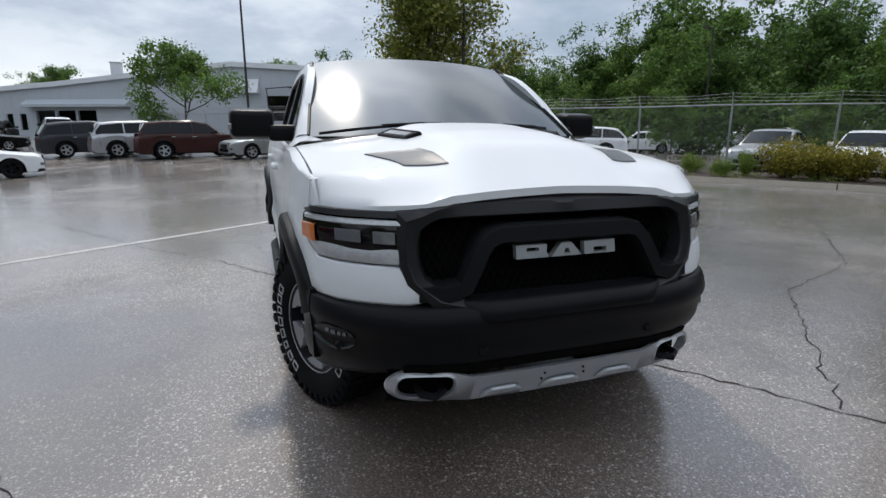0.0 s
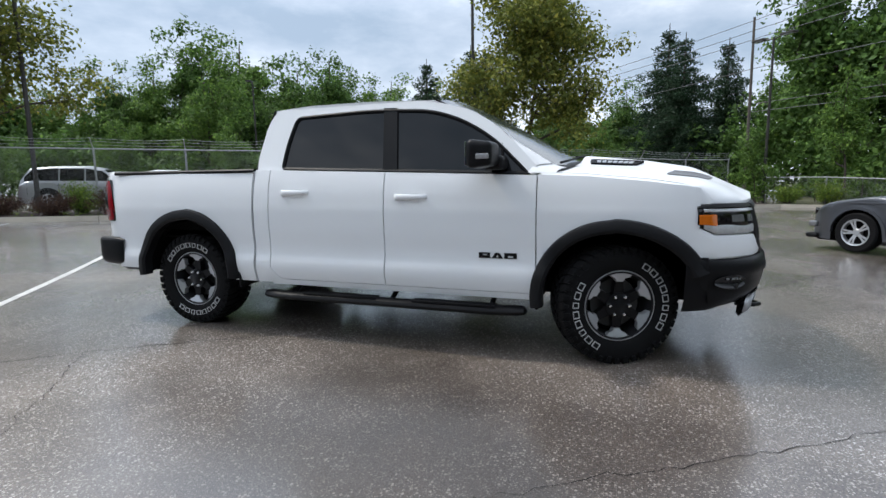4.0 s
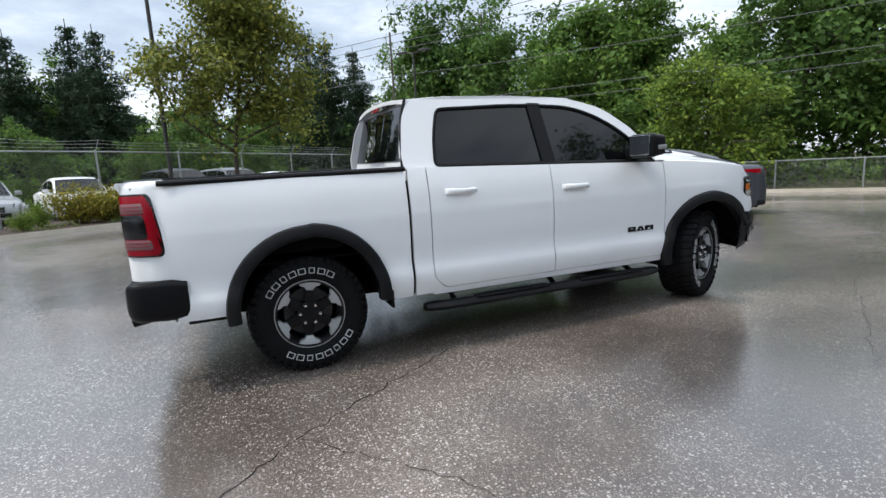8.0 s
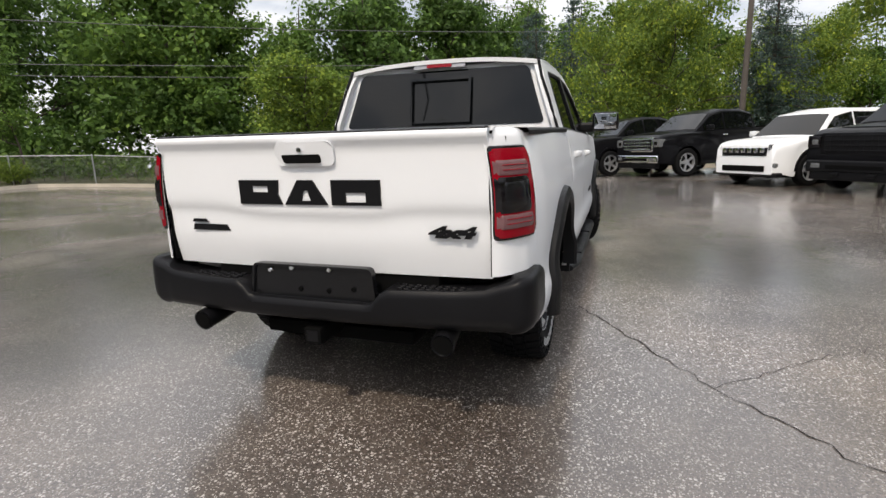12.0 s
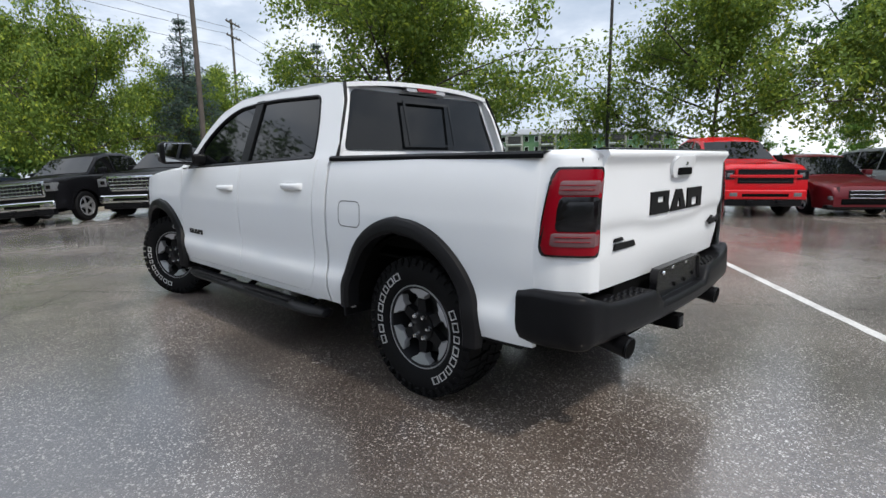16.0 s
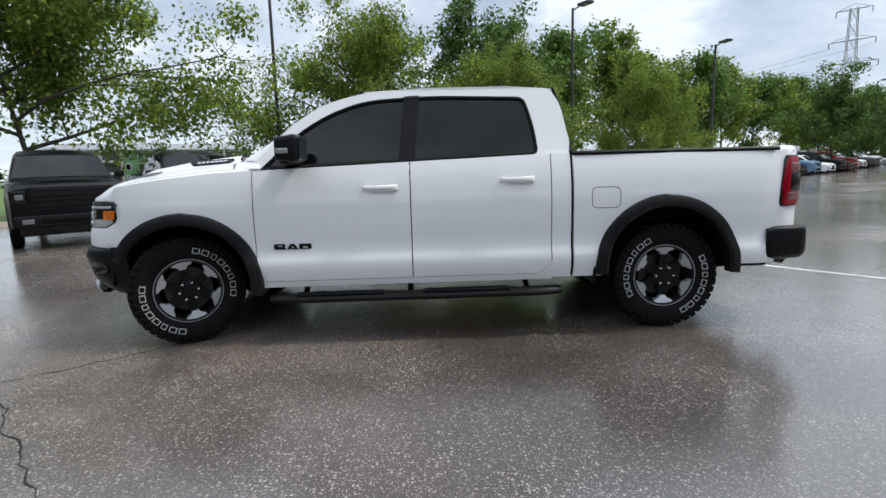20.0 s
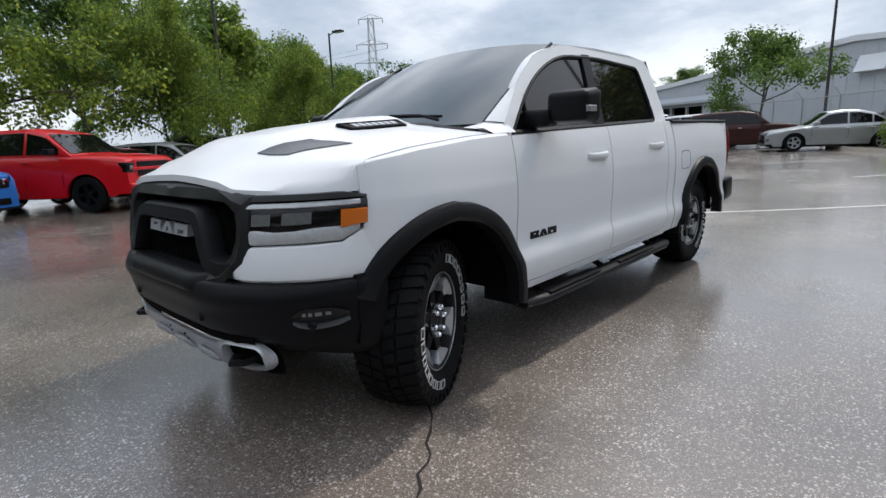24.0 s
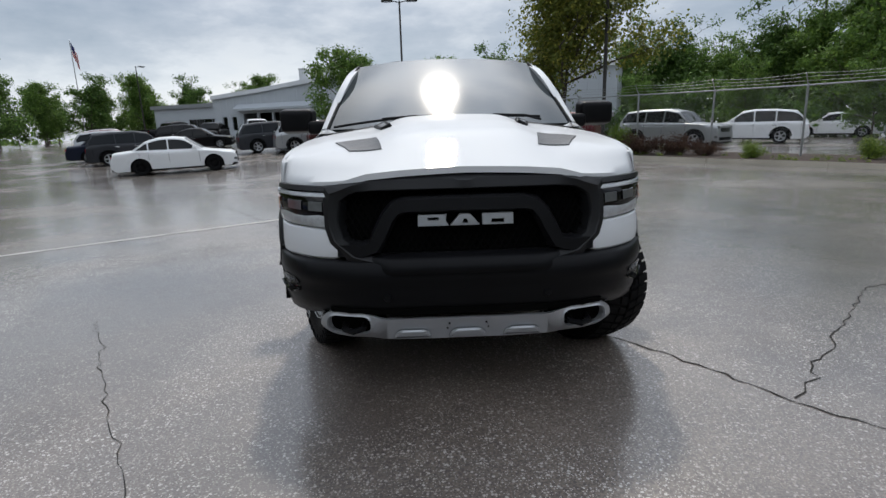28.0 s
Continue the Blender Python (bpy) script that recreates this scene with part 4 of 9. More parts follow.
def emblem(name, place, w, h, material, parent, thick):
    """Three plain blocks in place of a maker's mark."""
    blocks = (([(-0.5, 0), (-0.18, 0), (-0.21, 0.42), (-0.20, 1), (-0.5, 1)], [(-0.40, 0.50), (-0.28, 0.50), (-0.28, 0.76), (-0.40, 0.76)]),
              ([(-0.16, 0), (0.145, 0), (0.045, 1), (-0.06, 1)], [(-0.04, 0.16), (0.03, 0.16), (0.01, 0.58), (-0.02, 0.58)]),
              ([(0.175, 0), (0.5, 0), (0.5, 1), (0.175, 1)], [(0.27, 0.12), (0.405, 0.12), (0.405, 0.50), (0.27, 0.50)]))
    for ring, hole in blocks:
        part(name, plate([(u * w, v * h) for u, v in ring], place, thick, [[(u * w, v * h) for u, v in hole]]), material, parent)


emblem("grille_emblem_block", lambda u, v: fp(u, 0.905 + v, 0.006), 0.45, 0.052, SILVER, grille, (0, 0.03, 0))
lip = span(-0.47, 0.47, 24)
ledge_k = lambda x: max(0.0, min(1.0, (0.47 - abs(x)) / 0.12)) ** 0.7
bm = bmesh.new()
sheet(bm, [[fp(x, z, 0.01 + (o - 0.01) * ledge_k(x)) for z, o in ((0.775, -0.02), (0.768, 0.030), (0.758, 0.050), (0.735, 0.064), (0.715, 0.069), (0.695, 0.066), (0.682, 0.03))] for x in lip])
part("bumper_ledge", bm, BUMPER, pickup, smooth=70)


def bumper_profile(x):
    d = max(0.0, (abs(x) - 0.72) / 0.25)
    return [(0.760 - 0.008 * d, -0.03), (0.752 - 0.008 * d, 0.022), (0.735, 0.046 - 0.02 * d), (0.690, 0.058 - 0.028 * d), (0.660, 0.056 - 0.028 * d), (0.640, 0.040 - 0.02 * d), (0.590, 0.034 - 0.02 * d), (0.540, 0.030 - 0.012 * d), (0.500 - 0.01 * d, 0.012), (0.455 - 0.02 * d, -0.03 + 0.03 * d), (0.43 - 0.025 * d, -0.12 + 0.10 * d)]


xs = [0.0, 0.2, 0.4, 0.55, 0.64, 0.72, 0.79, 0.85, 0.90, 0.935, 0.955, 0.968, 0.977]
bumper = band("front_bumper", [-x for x in xs[:0:-1]] + xs, bumper_profile, BUMPER, "black grained plastic front bumper")
band("lower_intake", span(-0.66, 0.66, 14), lambda x: [(0.516, 0.01), (0.513, 0.026), (0.495, 0.022), (0.478, 0.014), (0.474, -0.01)], VOID, "dark lower intake slot", bumper)
for x in (-0.38, 0.38, 0.86, -0.86):
    bm = bmesh.new()
    lathe(bm, [(0.0, 0.012), (0.016, 0.012), (0.020, 0.004), (0.022, -0.01)], 12)
    c = fp(x, 0.575, 0.03)
    part("parking_sensor", bm, SATIN, bumper, "", pose(c.x, c.y, c.z, 0, 0, -90 + (30 if x > 0.5 else -30 if x < -0.5 else 0)))
for sx in (-1, 1):
    # headlamp: housing, light bar, projectors, reflector, amber marker
    hx = [0.645, 0.70, 0.76, 0.82, 0.87, 0.91, 0.928, 0.940, 0.952, 0.962]
    top = lambda x: 1.070 + 0.006 * (x - 0.64) / 0.34
    bot = lambda x: 0.897 + 0.010 * (x - 0.64) / 0.34 + 1.5 * max(0.0, x - 0.928)
    lamp = band("headlamp", hx, lambda x: [(bot(x) + (top(x) - bot(x)) * t, o) for t, o in ((0, -0.03), (0.02, 0.0), (0.3, 0.012), (0.6, 0.018), (0.9, 0.014), (1.0, 0.004), (1.01, -0.03))], SMOKE, "smoked headlamp", sx=sx)
    band("light_bar", hx[:-1], lambda x: [(top(x) - 0.027, 0.017), (top(x) - 0.022, 0.024), (top(x) - 0.010, 0.022), (top(x) - 0.004, 0.012)], LENSLOW, "clear light bar", lamp, sx)
    band("lower_reflector", hx[:-1], lambda x: [(bot(x) + 0.004, 0.006), (bot(x) + 0.012, 0.014), (bot(x) + 0.046, 0.020), (bot(x) + 0.058 + 0.006 * math.sin(30 * x), 0.016)], LENSLOW, "pale ribbed reflector", lamp, sx)
    band("amber_marker", [0.924, 0.932, 0.94, 0.948, 0.956, 0.961], lambda x: [(0.960 + 0.3 * (x - 0.924), 0.015), (0.964 + 0.3 * (x - 0.924), 0.024), (1.030, 0.024), (1.034, 0.015)], AMBER, "amber side marker", lamp, sx)
    for x0, x1 in ((0.675, 0.745), (0.785, 0.865)):
        band("projector", span(x0, x1, 3), lambda x: [(bot(x) + 0.078, 0.014), (bot(x) + 0.082, 0.0205), (bot(x) + 0.122, 0.0205), (bot(x) + 0.127, 0.014)], PROJ, "", lamp, sx)
    band("headlamp_brow", hx, lambda x: [(top(x) - 0.002, -0.01), (top(x) + 0.004, 0.022 - 0.010 * max(0.0, (x - 0.93) / 0.03)), (top(x) + 0.026 - 0.016 * max(0.0, (x - 0.93) / 0.03), 0.018 - 0.010 * max(0.0, (x - 0.93) / 0.03)), (top(x) + 0.032 - 0.018 * max(0.0, (x - 0.93) / 0.03), -0.03)], BROW, "", None, sx)
    # the fender's nose: one smooth sheet from the lamp's brow back to the shoulder
    rows = []
    for i in range(9):
        f = i / 8
        x = 0.918 + 0.046 * f
        low_ = fp(sx * x, top(x) + 0.024, 0.002 - 0.010 * f)
        y1 = -2.262
        ft = fender_top(y1)
        o, n_ = Vector((sx * halfwidth(y1, ft), y1, ft)), Vector((sx * 0.930, y1, hood_z(0.93, y1) - 0.004))
        back_ = n_.lerp(o, f) + Vector((0, 0, 0.004 * math.sin(math.pi * f)))
        rows.append([Vector((low_.x + (back_.x - low_.x) * t ** 1.3, low_.y + (back_.y - low_.y) * t, low_.z + (back_.z - low_.z) * math.sin(0.5 * math.pi * t) ** 0.9)) for t in span(0, 1, 8)])
    bm = bmesh.new()
    sheet(bm, rows)
    part("fender_nose", bm, WHITE, pickup, smooth=75)
    # white bumper cheek under the lamp
    cx = [0.575, 0.60, 0.64, 0.70, 0.76, 0.82, 0.87, 0.91, 0.928, 0.94, 0.952, 0.962, 0.972]
    ctop = lambda x: min(bot(x) - 0.004, 0.790 + (x - 0.575) * 1.55)
    flush = lambda x: max(0.0, min(1.0, (0.968 - x) / 0.06))
    cbot = lambda x: 0.752 + max(0.0, 0.035 - abs(x - 0.575)) * 0.9
    band("bumper_cheek", cx, lambda x: [(cbot(x) - 0.004, -0.03), (cbot(x), 0.008 * flush(x))] + [(cbot(x) + (ctop(x) - cbot(x)) * t, o * flush(x)) for t, o in ((0.08, 0.018), (0.35, 0.023), (0.75, 0.020), (0.96, 0.014))] + [(ctop(x), 0.006 * flush(x)), (ctop(x) + 0.004, -0.03)], WHITE, "white painted bumper cheek", None, sx, 28)
    # fog lamp in a moulded hollow
    hh = lambda x: 0.012 + 0.036 * math.sqrt(max(0.0, 1 - ((x - 0.872) / 0.062) ** 2))
    well = band("fog_lamp_recess", span(0.811, 0.933, 10), lambda x: [(0.604 + hh(x), 0.016), (0.604 + 0.94 * hh(x), 0.036), (0.604 + 0.72 * hh(x), 0.034), (0.604 + 0.2 * hh(x), 0.026), (0.604 - 0.45 * hh(x), 0.030), (0.604 - 0.80 * hh(x), 0.042), (0.604 - 0.95 * hh(x), 0.038), (0.604 - hh(x), 0.014)], GLOSSB, "dark moulded fog lamp hollow", None, sx, 60)
    for k in range(4):
        band("fog_led", span(0.838 + 0.017 * k, 0.849 + 0.017 * k, 1), lambda x: [(0.616, 0.028), (0.618, 0.036), (0.630, 0.037), (0.632, 0.030)], PROJ, "", well, sx)
    # flare leg that joins bumper and arch
    bm = shell([[Vector((sx * (halfwidth(max(y, -2.24), 0.7) + o), y, z)) for z, o in ((0.50, -0.03), (0.56, 0.0), (0.70, 0.012), (0.762, 0.0))] for y in (-2.36, -2.33, -2.30, -2.27)], lambda p: Vector((-sx, 0, 0)), 0.04)
    part("bumper_end", bm, GRAIN, pickup)
    # tow hook
    bm = bmesh.new()
    tube(bm, [(sx * 0.51, -2.58, 0.405), (sx * 0.515, -2.70, 0.40), (sx * 0.56, -2.735, 0.398), (sx * 0.605, -2.70, 0.40), (sx * 0.61, -2.58, 0.405)], 0.016, 8)
    part("tow_hook", bm, SATIN, pickup, "black tow hook")
    band("hook_pocket", span(0.40, 0.72, 8), lambda x: [(0.340, 0.004), (0.36, -0.02), (0.41, -0.03), (0.46, -0.02), (0.486, 0.004)], VOID, "", None, sx)
half_ = [(0.40, 0.455), (0.48, 0.478), (0.56, 0.492), (0.67, 0.488), (0.715, 0.452), (0.715, 0.402), (0.67, 0.358), (0.56, 0.348), (0.47, 0.346), (0.40, 0.336)]
outline = rounded(half_ + [(0.2, 0.330), (-0.2, 0.330)] + [(-x, z) for x, z in half_[::-1]] + [(-0.2, 0.453), (0.2, 0.453)], 0.03, 3)
holes = [rounded([(s * 0.575 - 0.105, 0.374), (s * 0.575 + 0.105, 0.374), (s * 0.575 + 0.105, 0.466), (s * 0.575 - 0.105, 0.466)], 0.046, 6) for s in (-1, 1)]
bm = plate(outline, lambda x, z: fp(x, z, 0.035 - 0.25 * abs(z - 0.41)), (0, 0.022, 0), holes)
skid = part("skid_plate", bm, SILVER, pickup, "silver painted skid plate", smooth=60)
for x in (-0.27, 0.0, 0.27):
    ring = rounded([(x - 0.095, 0.340), (x + 0.095, 0.340), (x + 0.085, 0.372), (x + 0.055, 0.392), (x - 0.055, 0.392), (x - 0.085, 0.372)], 0.012, 3)
    lay = lambda q, o: [fp(u, z, 0.035 - 0.25 * abs(z - 0.41) + o) for u, z in q]
    bm = bmesh.new()
    loops(bm, [lay(ring, -0.006), lay(ring, 0.004), lay(inset(ring, 0.008), 0.014), lay(inset(ring, 0.016), 0.016)], False, True)
    part("skid_boss", bm, SILVER, skid, smooth=50)
for x, z in ((-0.09, 0.425), (0.09, 0.425), (-0.10, 0.398), (0.10, 0.398)):
    bm = bmesh.new()
    lathe(bm, [(0.0, 0.003), (0.004, 0.003), (0.005, -0.003)], 8)
    c = fp(x, z, 0.035 - 0.25 * abs(z - 0.41))
    part("bolt_hole", bm, VOID, skid, "", pose(c.x, c.y, c.z, 0, 0, -90))
for sx in (-1, 1):
    bm = bmesh.new()
    r = [fp(x, z, 0.034 - 0.25 * abs(z - 0.41)) for x, z in inset(holes[0 if sx < 0 else 1], -0.014)]
    r2 = [fp(x, z, 0.042 - 0.25 * abs(z - 0.41)) for x, z in inset(holes[0 if sx < 0 else 1], -0.004)]
    r3 = [fp(x, z, 0.0) for x, z in holes[0 if sx < 0 else 1]]
    loops(bm, [r, r2, r3])
    part("hook_bezel", bm, SILVER, skid)

# ---- the pickup's rear end ----
def gate_y(x, z):
    """The tailgate's face, with its pressed lower panel and the curled top edge."""
    wave = 1.015 + 0.035 * (1 / (1 + math.exp((0.40 - abs(x)) / 0.05)))
    return 2.925 + 0.030 * math.exp(-((z - 1.365) / 0.03) ** 2) - 0.020 / (1 + math.exp((z - wave) / 0.012)) - 0.02 * (x / 0.85) ** 2 - 0.02 * max(0, (0.9 - z) / 0.1)


zs = [0.752, 0.78, 0.81, 0.84, 0.88, 0.92, 0.95, 0.98, 1.0, 1.015, 1.03, 1.045, 1.06, 1.09, 1.13, 1.18, 1.24, 1.29, 1.31, 1.33, 1.348, 1.362, 1.375, 1.384]
gate = part("tailgate", shell([[Vector((x, gate_y(x, z), z)) for z in zs] for x in span(-0.842, 0.842, 30)], lambda p: Vector((0, -1, 0)), 0.05), WHITE, pickup, "white tailgate", smooth=60)
for sx in (-1, 1):
    part("gate_gap", box(bmesh.new(), *sorted((sx * 0.8435, sx * 0.8575)), 2.80, 2.890, 0.77, 1.375), VOID, pickup)
emblem("tailgate_emblem_block", lambda u, v: (-u, gate_y(u, 1.07 + v) + 0.010, 1.07 + v), 0.735, 0.112, SATIN, gate, (0, -0.012, 0))
hp = rounded([(-0.16, 1.245), (0.12, 1.245), (0.14, 1.28), (0.14, 1.352), (-0.16, 1.352)], 0.03)
hb = part("gate_handle", plate(hp, lambda x, z: (x, gate_y(x, z) + 0.018, z), (0, -0.03, 0)), WHITE, gate, "white handle bezel")
part("handle_opening", plate(rounded([(-0.10, 1.258), (0.085, 1.258), (0.10, 1.296), (-0.10, 1.296)], 0.012), lambda x, z: (x, 2.957, z), (0, -0.012, 0)), VOID, hb)
part("camera_eye", plate(rounded([(-0.012, 1.308), (0.012, 1.308), (0.012, 1.326), (-0.012, 1.326)], 0.008), lambda x, z: (x, 2.966, z), (0, -0.012, 0)), CHROME, hb)


def writing(name, text, size, m, material, parent, depth=0.004, shear=0.0):
    """Text as a mesh, in Blender's own font."""
    cu = bpy.data.curves.new(name, "FONT")
    cu.body, cu.size, cu.extrude, cu.shear, cu.align_x, cu.offset = text, size, depth, shear, "CENTER", 0.006 * size / 0.1
    tmp = new(name, cu)
    me = bpy.data.meshes.new_from_object(tmp.evaluated_get(bpy.context.evaluated_depsgraph_get()))
    bpy.data.objects.remove(tmp)
    me.materials.clear()
    me.materials.append(material)
    ob = new(name, me)
    ob.parent, ob.matrix_basis = parent, m
    return ob


writing("drive_badge", "4x4", 0.105, pose(-0.675, 2.912, 0.938, 90, 0, 180) @ Matrix.Diagonal((1.25, 0.62, 1, 1)), SATIN, gate, 0.006, 0.25)
for z0, z1, x0, x1 in ((0.932, 0.962, 0.47, 0.70), (0.972, 0.988, 0.60, 0.70)):
    part("model_badge_bar", plate([(x0, z0), (x1, z0), (x1 - 0.01, z1), (x0 + 0.02, z1)], lambda x, z: (x, 2.903, z), (0, -0.008, 0)), SATIN, gate)
TAIL = [(0.994, 2.655), (0.989, 2.71), (0.978, 2.76), (0.958, 2.80), (0.93, 2.85), (0.898, 2.888), (0.859, 2.912)]


def tp(sx, s, z, o=0.0):
    """A point on the tail lamp: s runs from the side to the gate."""
    f = max(0.0, min(1.0, (z - 0.93) / 0.38))
    s = 0.02 + 0.20 * f + s * (0.98 - 0.20 * f)
    k = min(int(s * 6), 5)
    a, b = Vector(TAIL[k]), Vector(TAIL[k + 1])
    p = a.lerp(b, s * 6 - k)
    t = (b - a).normalized()
    return Vector((sx * (p.x + t.y * o - 0.035 * max(0.0, (z - 1.05) / 0.3) ** 2), p.y - t.x * o, z))


def corner_at(s):
    """The bed's rear corner in plan, from the side (s = 0) round to the gate (s = 1), with its outward normal."""
    k = min(int(s * 6), 5)
    at = lambda q: Vector(TAIL[max(0, min(6, q))])
    f = s * 6 - k
    p0, p1, p2, p3 = at(k - 1), at(k), at(k + 1), at(k + 2)
    p = 0.5 * (2 * p1 + (p2 - p0) * f + (2 * p0 - 5 * p1 + 4 * p2 - p3) * f * f + (3 * p1 - p0 - 3 * p2 + p3) * f ** 3)
    t = at(k).lerp(at(k + 1), f) - at(k - 1).lerp(at(k), f) if k else at(1) - at(0)
    t = t.normalized()
    return p, Vector((t.y, -t.x))


for sx in (-1, 1):
    # one smooth sheet turns the bed side round to the gate, with the lamp set on it
    rows = []
    for i in range(25):
        s_ = i / 24
        p, nrm = corner_at(s_)
        k = min(1.0, i / 8)
        k = k * k * (3 - 2 * k)
        row = []
        for z in (0.775, 0.80, 0.85, 0.90, 0.95, 1.0, 1.06, 1.12, 1.18, 1.24, 1.29, 1.32, 1.345):
            x = (halfwidth(p.y, z) + (-0.001 if i else 0.0)) * (1 - k) + (p.x - 0.006 - 0.035 * max(0.0, (z - 1.05) / 0.3) ** 2) * k
            row.append(Vector((sx * x, p.y, z)))
        top_ = row[-1]
        for d, z in ((0.006, 1.364), (0.020, 1.378), (0.045, 1.386), (0.075, 1.388)):
            q = Vector((abs(top_.x), top_.y)) - nrm * d
            row.append(Vector((sx * max(q.x, 0.858), min(q.y, 2.93), z)))
        rows.append(row)
    bm = bmesh.new()
    sheet(bm, rows)
    part("bed_corner", bm, WHITE, pickup, smooth=75)
for sx in (-1, 1):
    def lens(name, s0, s1, z0, z1, o, material, parent, label="", n=10, curl=0.0, back=-0.02):
        """A lens between s0 and s1; curl draws in its corners."""
        rows = []
        for s in span(0, 1, n):
            r = []
            for f in (0, 0.015, 0.05, 0.11, 0.2, 0.4, 0.6, 0.8, 0.89, 0.95, 0.985, 1):
                e = max(0.0, abs(2 * f - 1) - 0.76) / 0.24
                pull = curl * (1 - math.sqrt(max(0.0, 1 - e * e)))
                oo = back if f in (0, 1) else o + 0.004 * (1 - (2 * f - 1) ** 4) - (0.012 if s in (0, 1) else 0)
                r.append(tp(sx, s0 + pull + (s1 - s0 - 1.35 * pull) * s, z0 + (z1 - z0) * f, oo))
            rows.append(r)
        bm = bmesh.new()
        sheet(bm, rows)
        return part(name, bm, material, parent, label)
    lamp = lens("tail_lamp", 0.0, 1.0, 0.924, 1.318, 0.008, SMOKE, pickup, "red tail lamp with smoked centre", 12, 0.16)
    lens("red_lens", 0.035, 0.975, 0.934, 1.308, 0.013, REDGLASS, lamp, "deep red outer lens", 12, 0.15)
    lens("pale_band", 0.17, 0.95, 1.196, 1.258, 0.0185, PALEBAND, lamp, "pale grey reversing lens", 8, 0.05)
    lens("pale_band", 0.17, 0.95, 0.976, 1.036, 0.0185, PALEBAND, lamp, "pale grey reversing lens", 8, 0.05)
    for z in (1.216, 1.236, 0.996, 1.016):
        lens("lens_rib", 0.18, 0.90, z, z + 0.004, 0.0215, REDGLASS, lamp, "", 6)
    lens("smoked_lens", 0.20, 0.965, 1.040, 1.192, 0.0185, SMOKE, lamp, "smoked square lens", 8, 0.10)
    lens("inner_lens", 0.34, 0.88, 1.064, 1.170, 0.0225, GLOSSB, lamp, "", 6, 0.08)
    # bed rail cap and bed wall
    bm = bmesh.new()
    rows = [[Vector((sx * x, y, z)) for x, z in ((0.965, 1.352), (0.968, 1.372), (0.955, 1.384), (0.87, 1.386), (0.855, 1.375), (0.855, 1.34))] for y in span(1.085, 2.68, 8)]
    sheet(bm, rows)
    part("bed_rail_cap", bm, GRAIN, pickup, "black plastic bed rail cap")
    part("bed_inner_wall", box(bmesh.new(), *sorted((sx * 0.86, sx * 0.90)), 1.10, 2.84, 0.8, 1.35), VOID, pickup)
bm = bmesh.new()
sheet(bm, [[Vector((x, 2.945 - 0.02 * (x / 0.85) ** 2 + o, z)) for o, z in ((-0.09, 1.386), (-0.03, 1.394), (-0.004, 1.390), (0.0, 1.380))] for x in span(-0.835, 0.835, 8)])
part("gate_cap", bm, GRAIN, gate, "black cap on the tailgate's edge")


# rear bumper: one moulding, low in the middle, with a stepped deck on either side
def rb(x):
    return 3.015 - 0.05 * (x / 0.8) ** 2 - 0.55 * max(0.0, abs(x) - 0.86) ** 1.5


def rb_top(x):
    return curve_at([(0.0, 0.635), (0.30, 0.635), (0.33, 0.650), (0.37, 0.700), (0.40, 0.708), (0.80, 0.716), (0.90, 0.750), (0.96, 0.775), (1.02, 0.778)], abs(x))


half_rows = []
for x in (0.0, 0.15, 0.27, 0.30, 0.33, 0.36, 0.40, 0.42, 0.46, 0.55, 0.70, 0.82, 0.86, 0.90):
    y, t = rb(x), rb_top(x)
    sink = 0.008 if 0.41 < x < 0.84 else 0.0
    half_rows.append([(x, y - 0.20, t - sink), (x, y - 0.045, t - sink), (x, y - 0.034, t), (x, y - 0.016, t), (x, y - 0.004, t - 0.012), (x, y + 0.002, t - 0.035), (x, y + 0.004, 0.61), (x, y - 0.002, 0.575), (x, y - 0.020, 0.545), (x, y - 0.045, 0.532), (x, y - 0.12, 0.527)])
for k in range(1, 9):                   # the rounded corner
    a = radians(90 - 90 * k / 8)
    nx_, ny_ = math.cos(a), math.sin(a)
    bx, by2, t = 0.905 + 0.127 * nx_ ** 0.8, 2.80 + (rb(0.90) - 2.80) * ny_ ** 0.8, rb_top(0.905 + 0.1 * nx_)
    half_rows.append([(bx + nx_ * d, by2 + ny_ * d, z) for d, z in ((-0.10, t), (-0.06, t), (-0.038, t), (-0.018, t - 0.002), (-0.005, t - 0.013), (0.001, t - 0.035), (0.004, 0.61), (0.0, 0.575), (-0.014, 0.545), (-0.036, 0.528), (-0.08, 0.520))])
for y, x in ((2.74, 1.034), (2.66, 1.034), (2.60, 1.030), (2.575, 1.020)):
    t = 0.778 if y > 2.62 else 0.765
    half_rows.append([(x - 0.10, y, t), (x - 0.07, y, t), (x - 0.04, y, t), (x - 0.022, y, t - 0.003), (x - 0.006, y, t - 0.014), (x, y, t - 0.034), (x + 0.004, y, 0.61), (x + 0.001, y, 0.575), (x - 0.010, y, 0.545), (x - 0.03, y, 0.525), (x - 0.06, y, 0.515)])
rear_rows = [[Vector((-q[0], q[1], q[2])) for q in r] for r in half_rows[:0:-1]] + [[Vector(q) for q in r] for r in half_rows]
bm = bmesh.new()
sheet(bm, rear_rows)
rear_bumper = part("rear_bumper", bm, BUMPER, pickup, "black moulded rear bumper with tread steps", smooth=42)
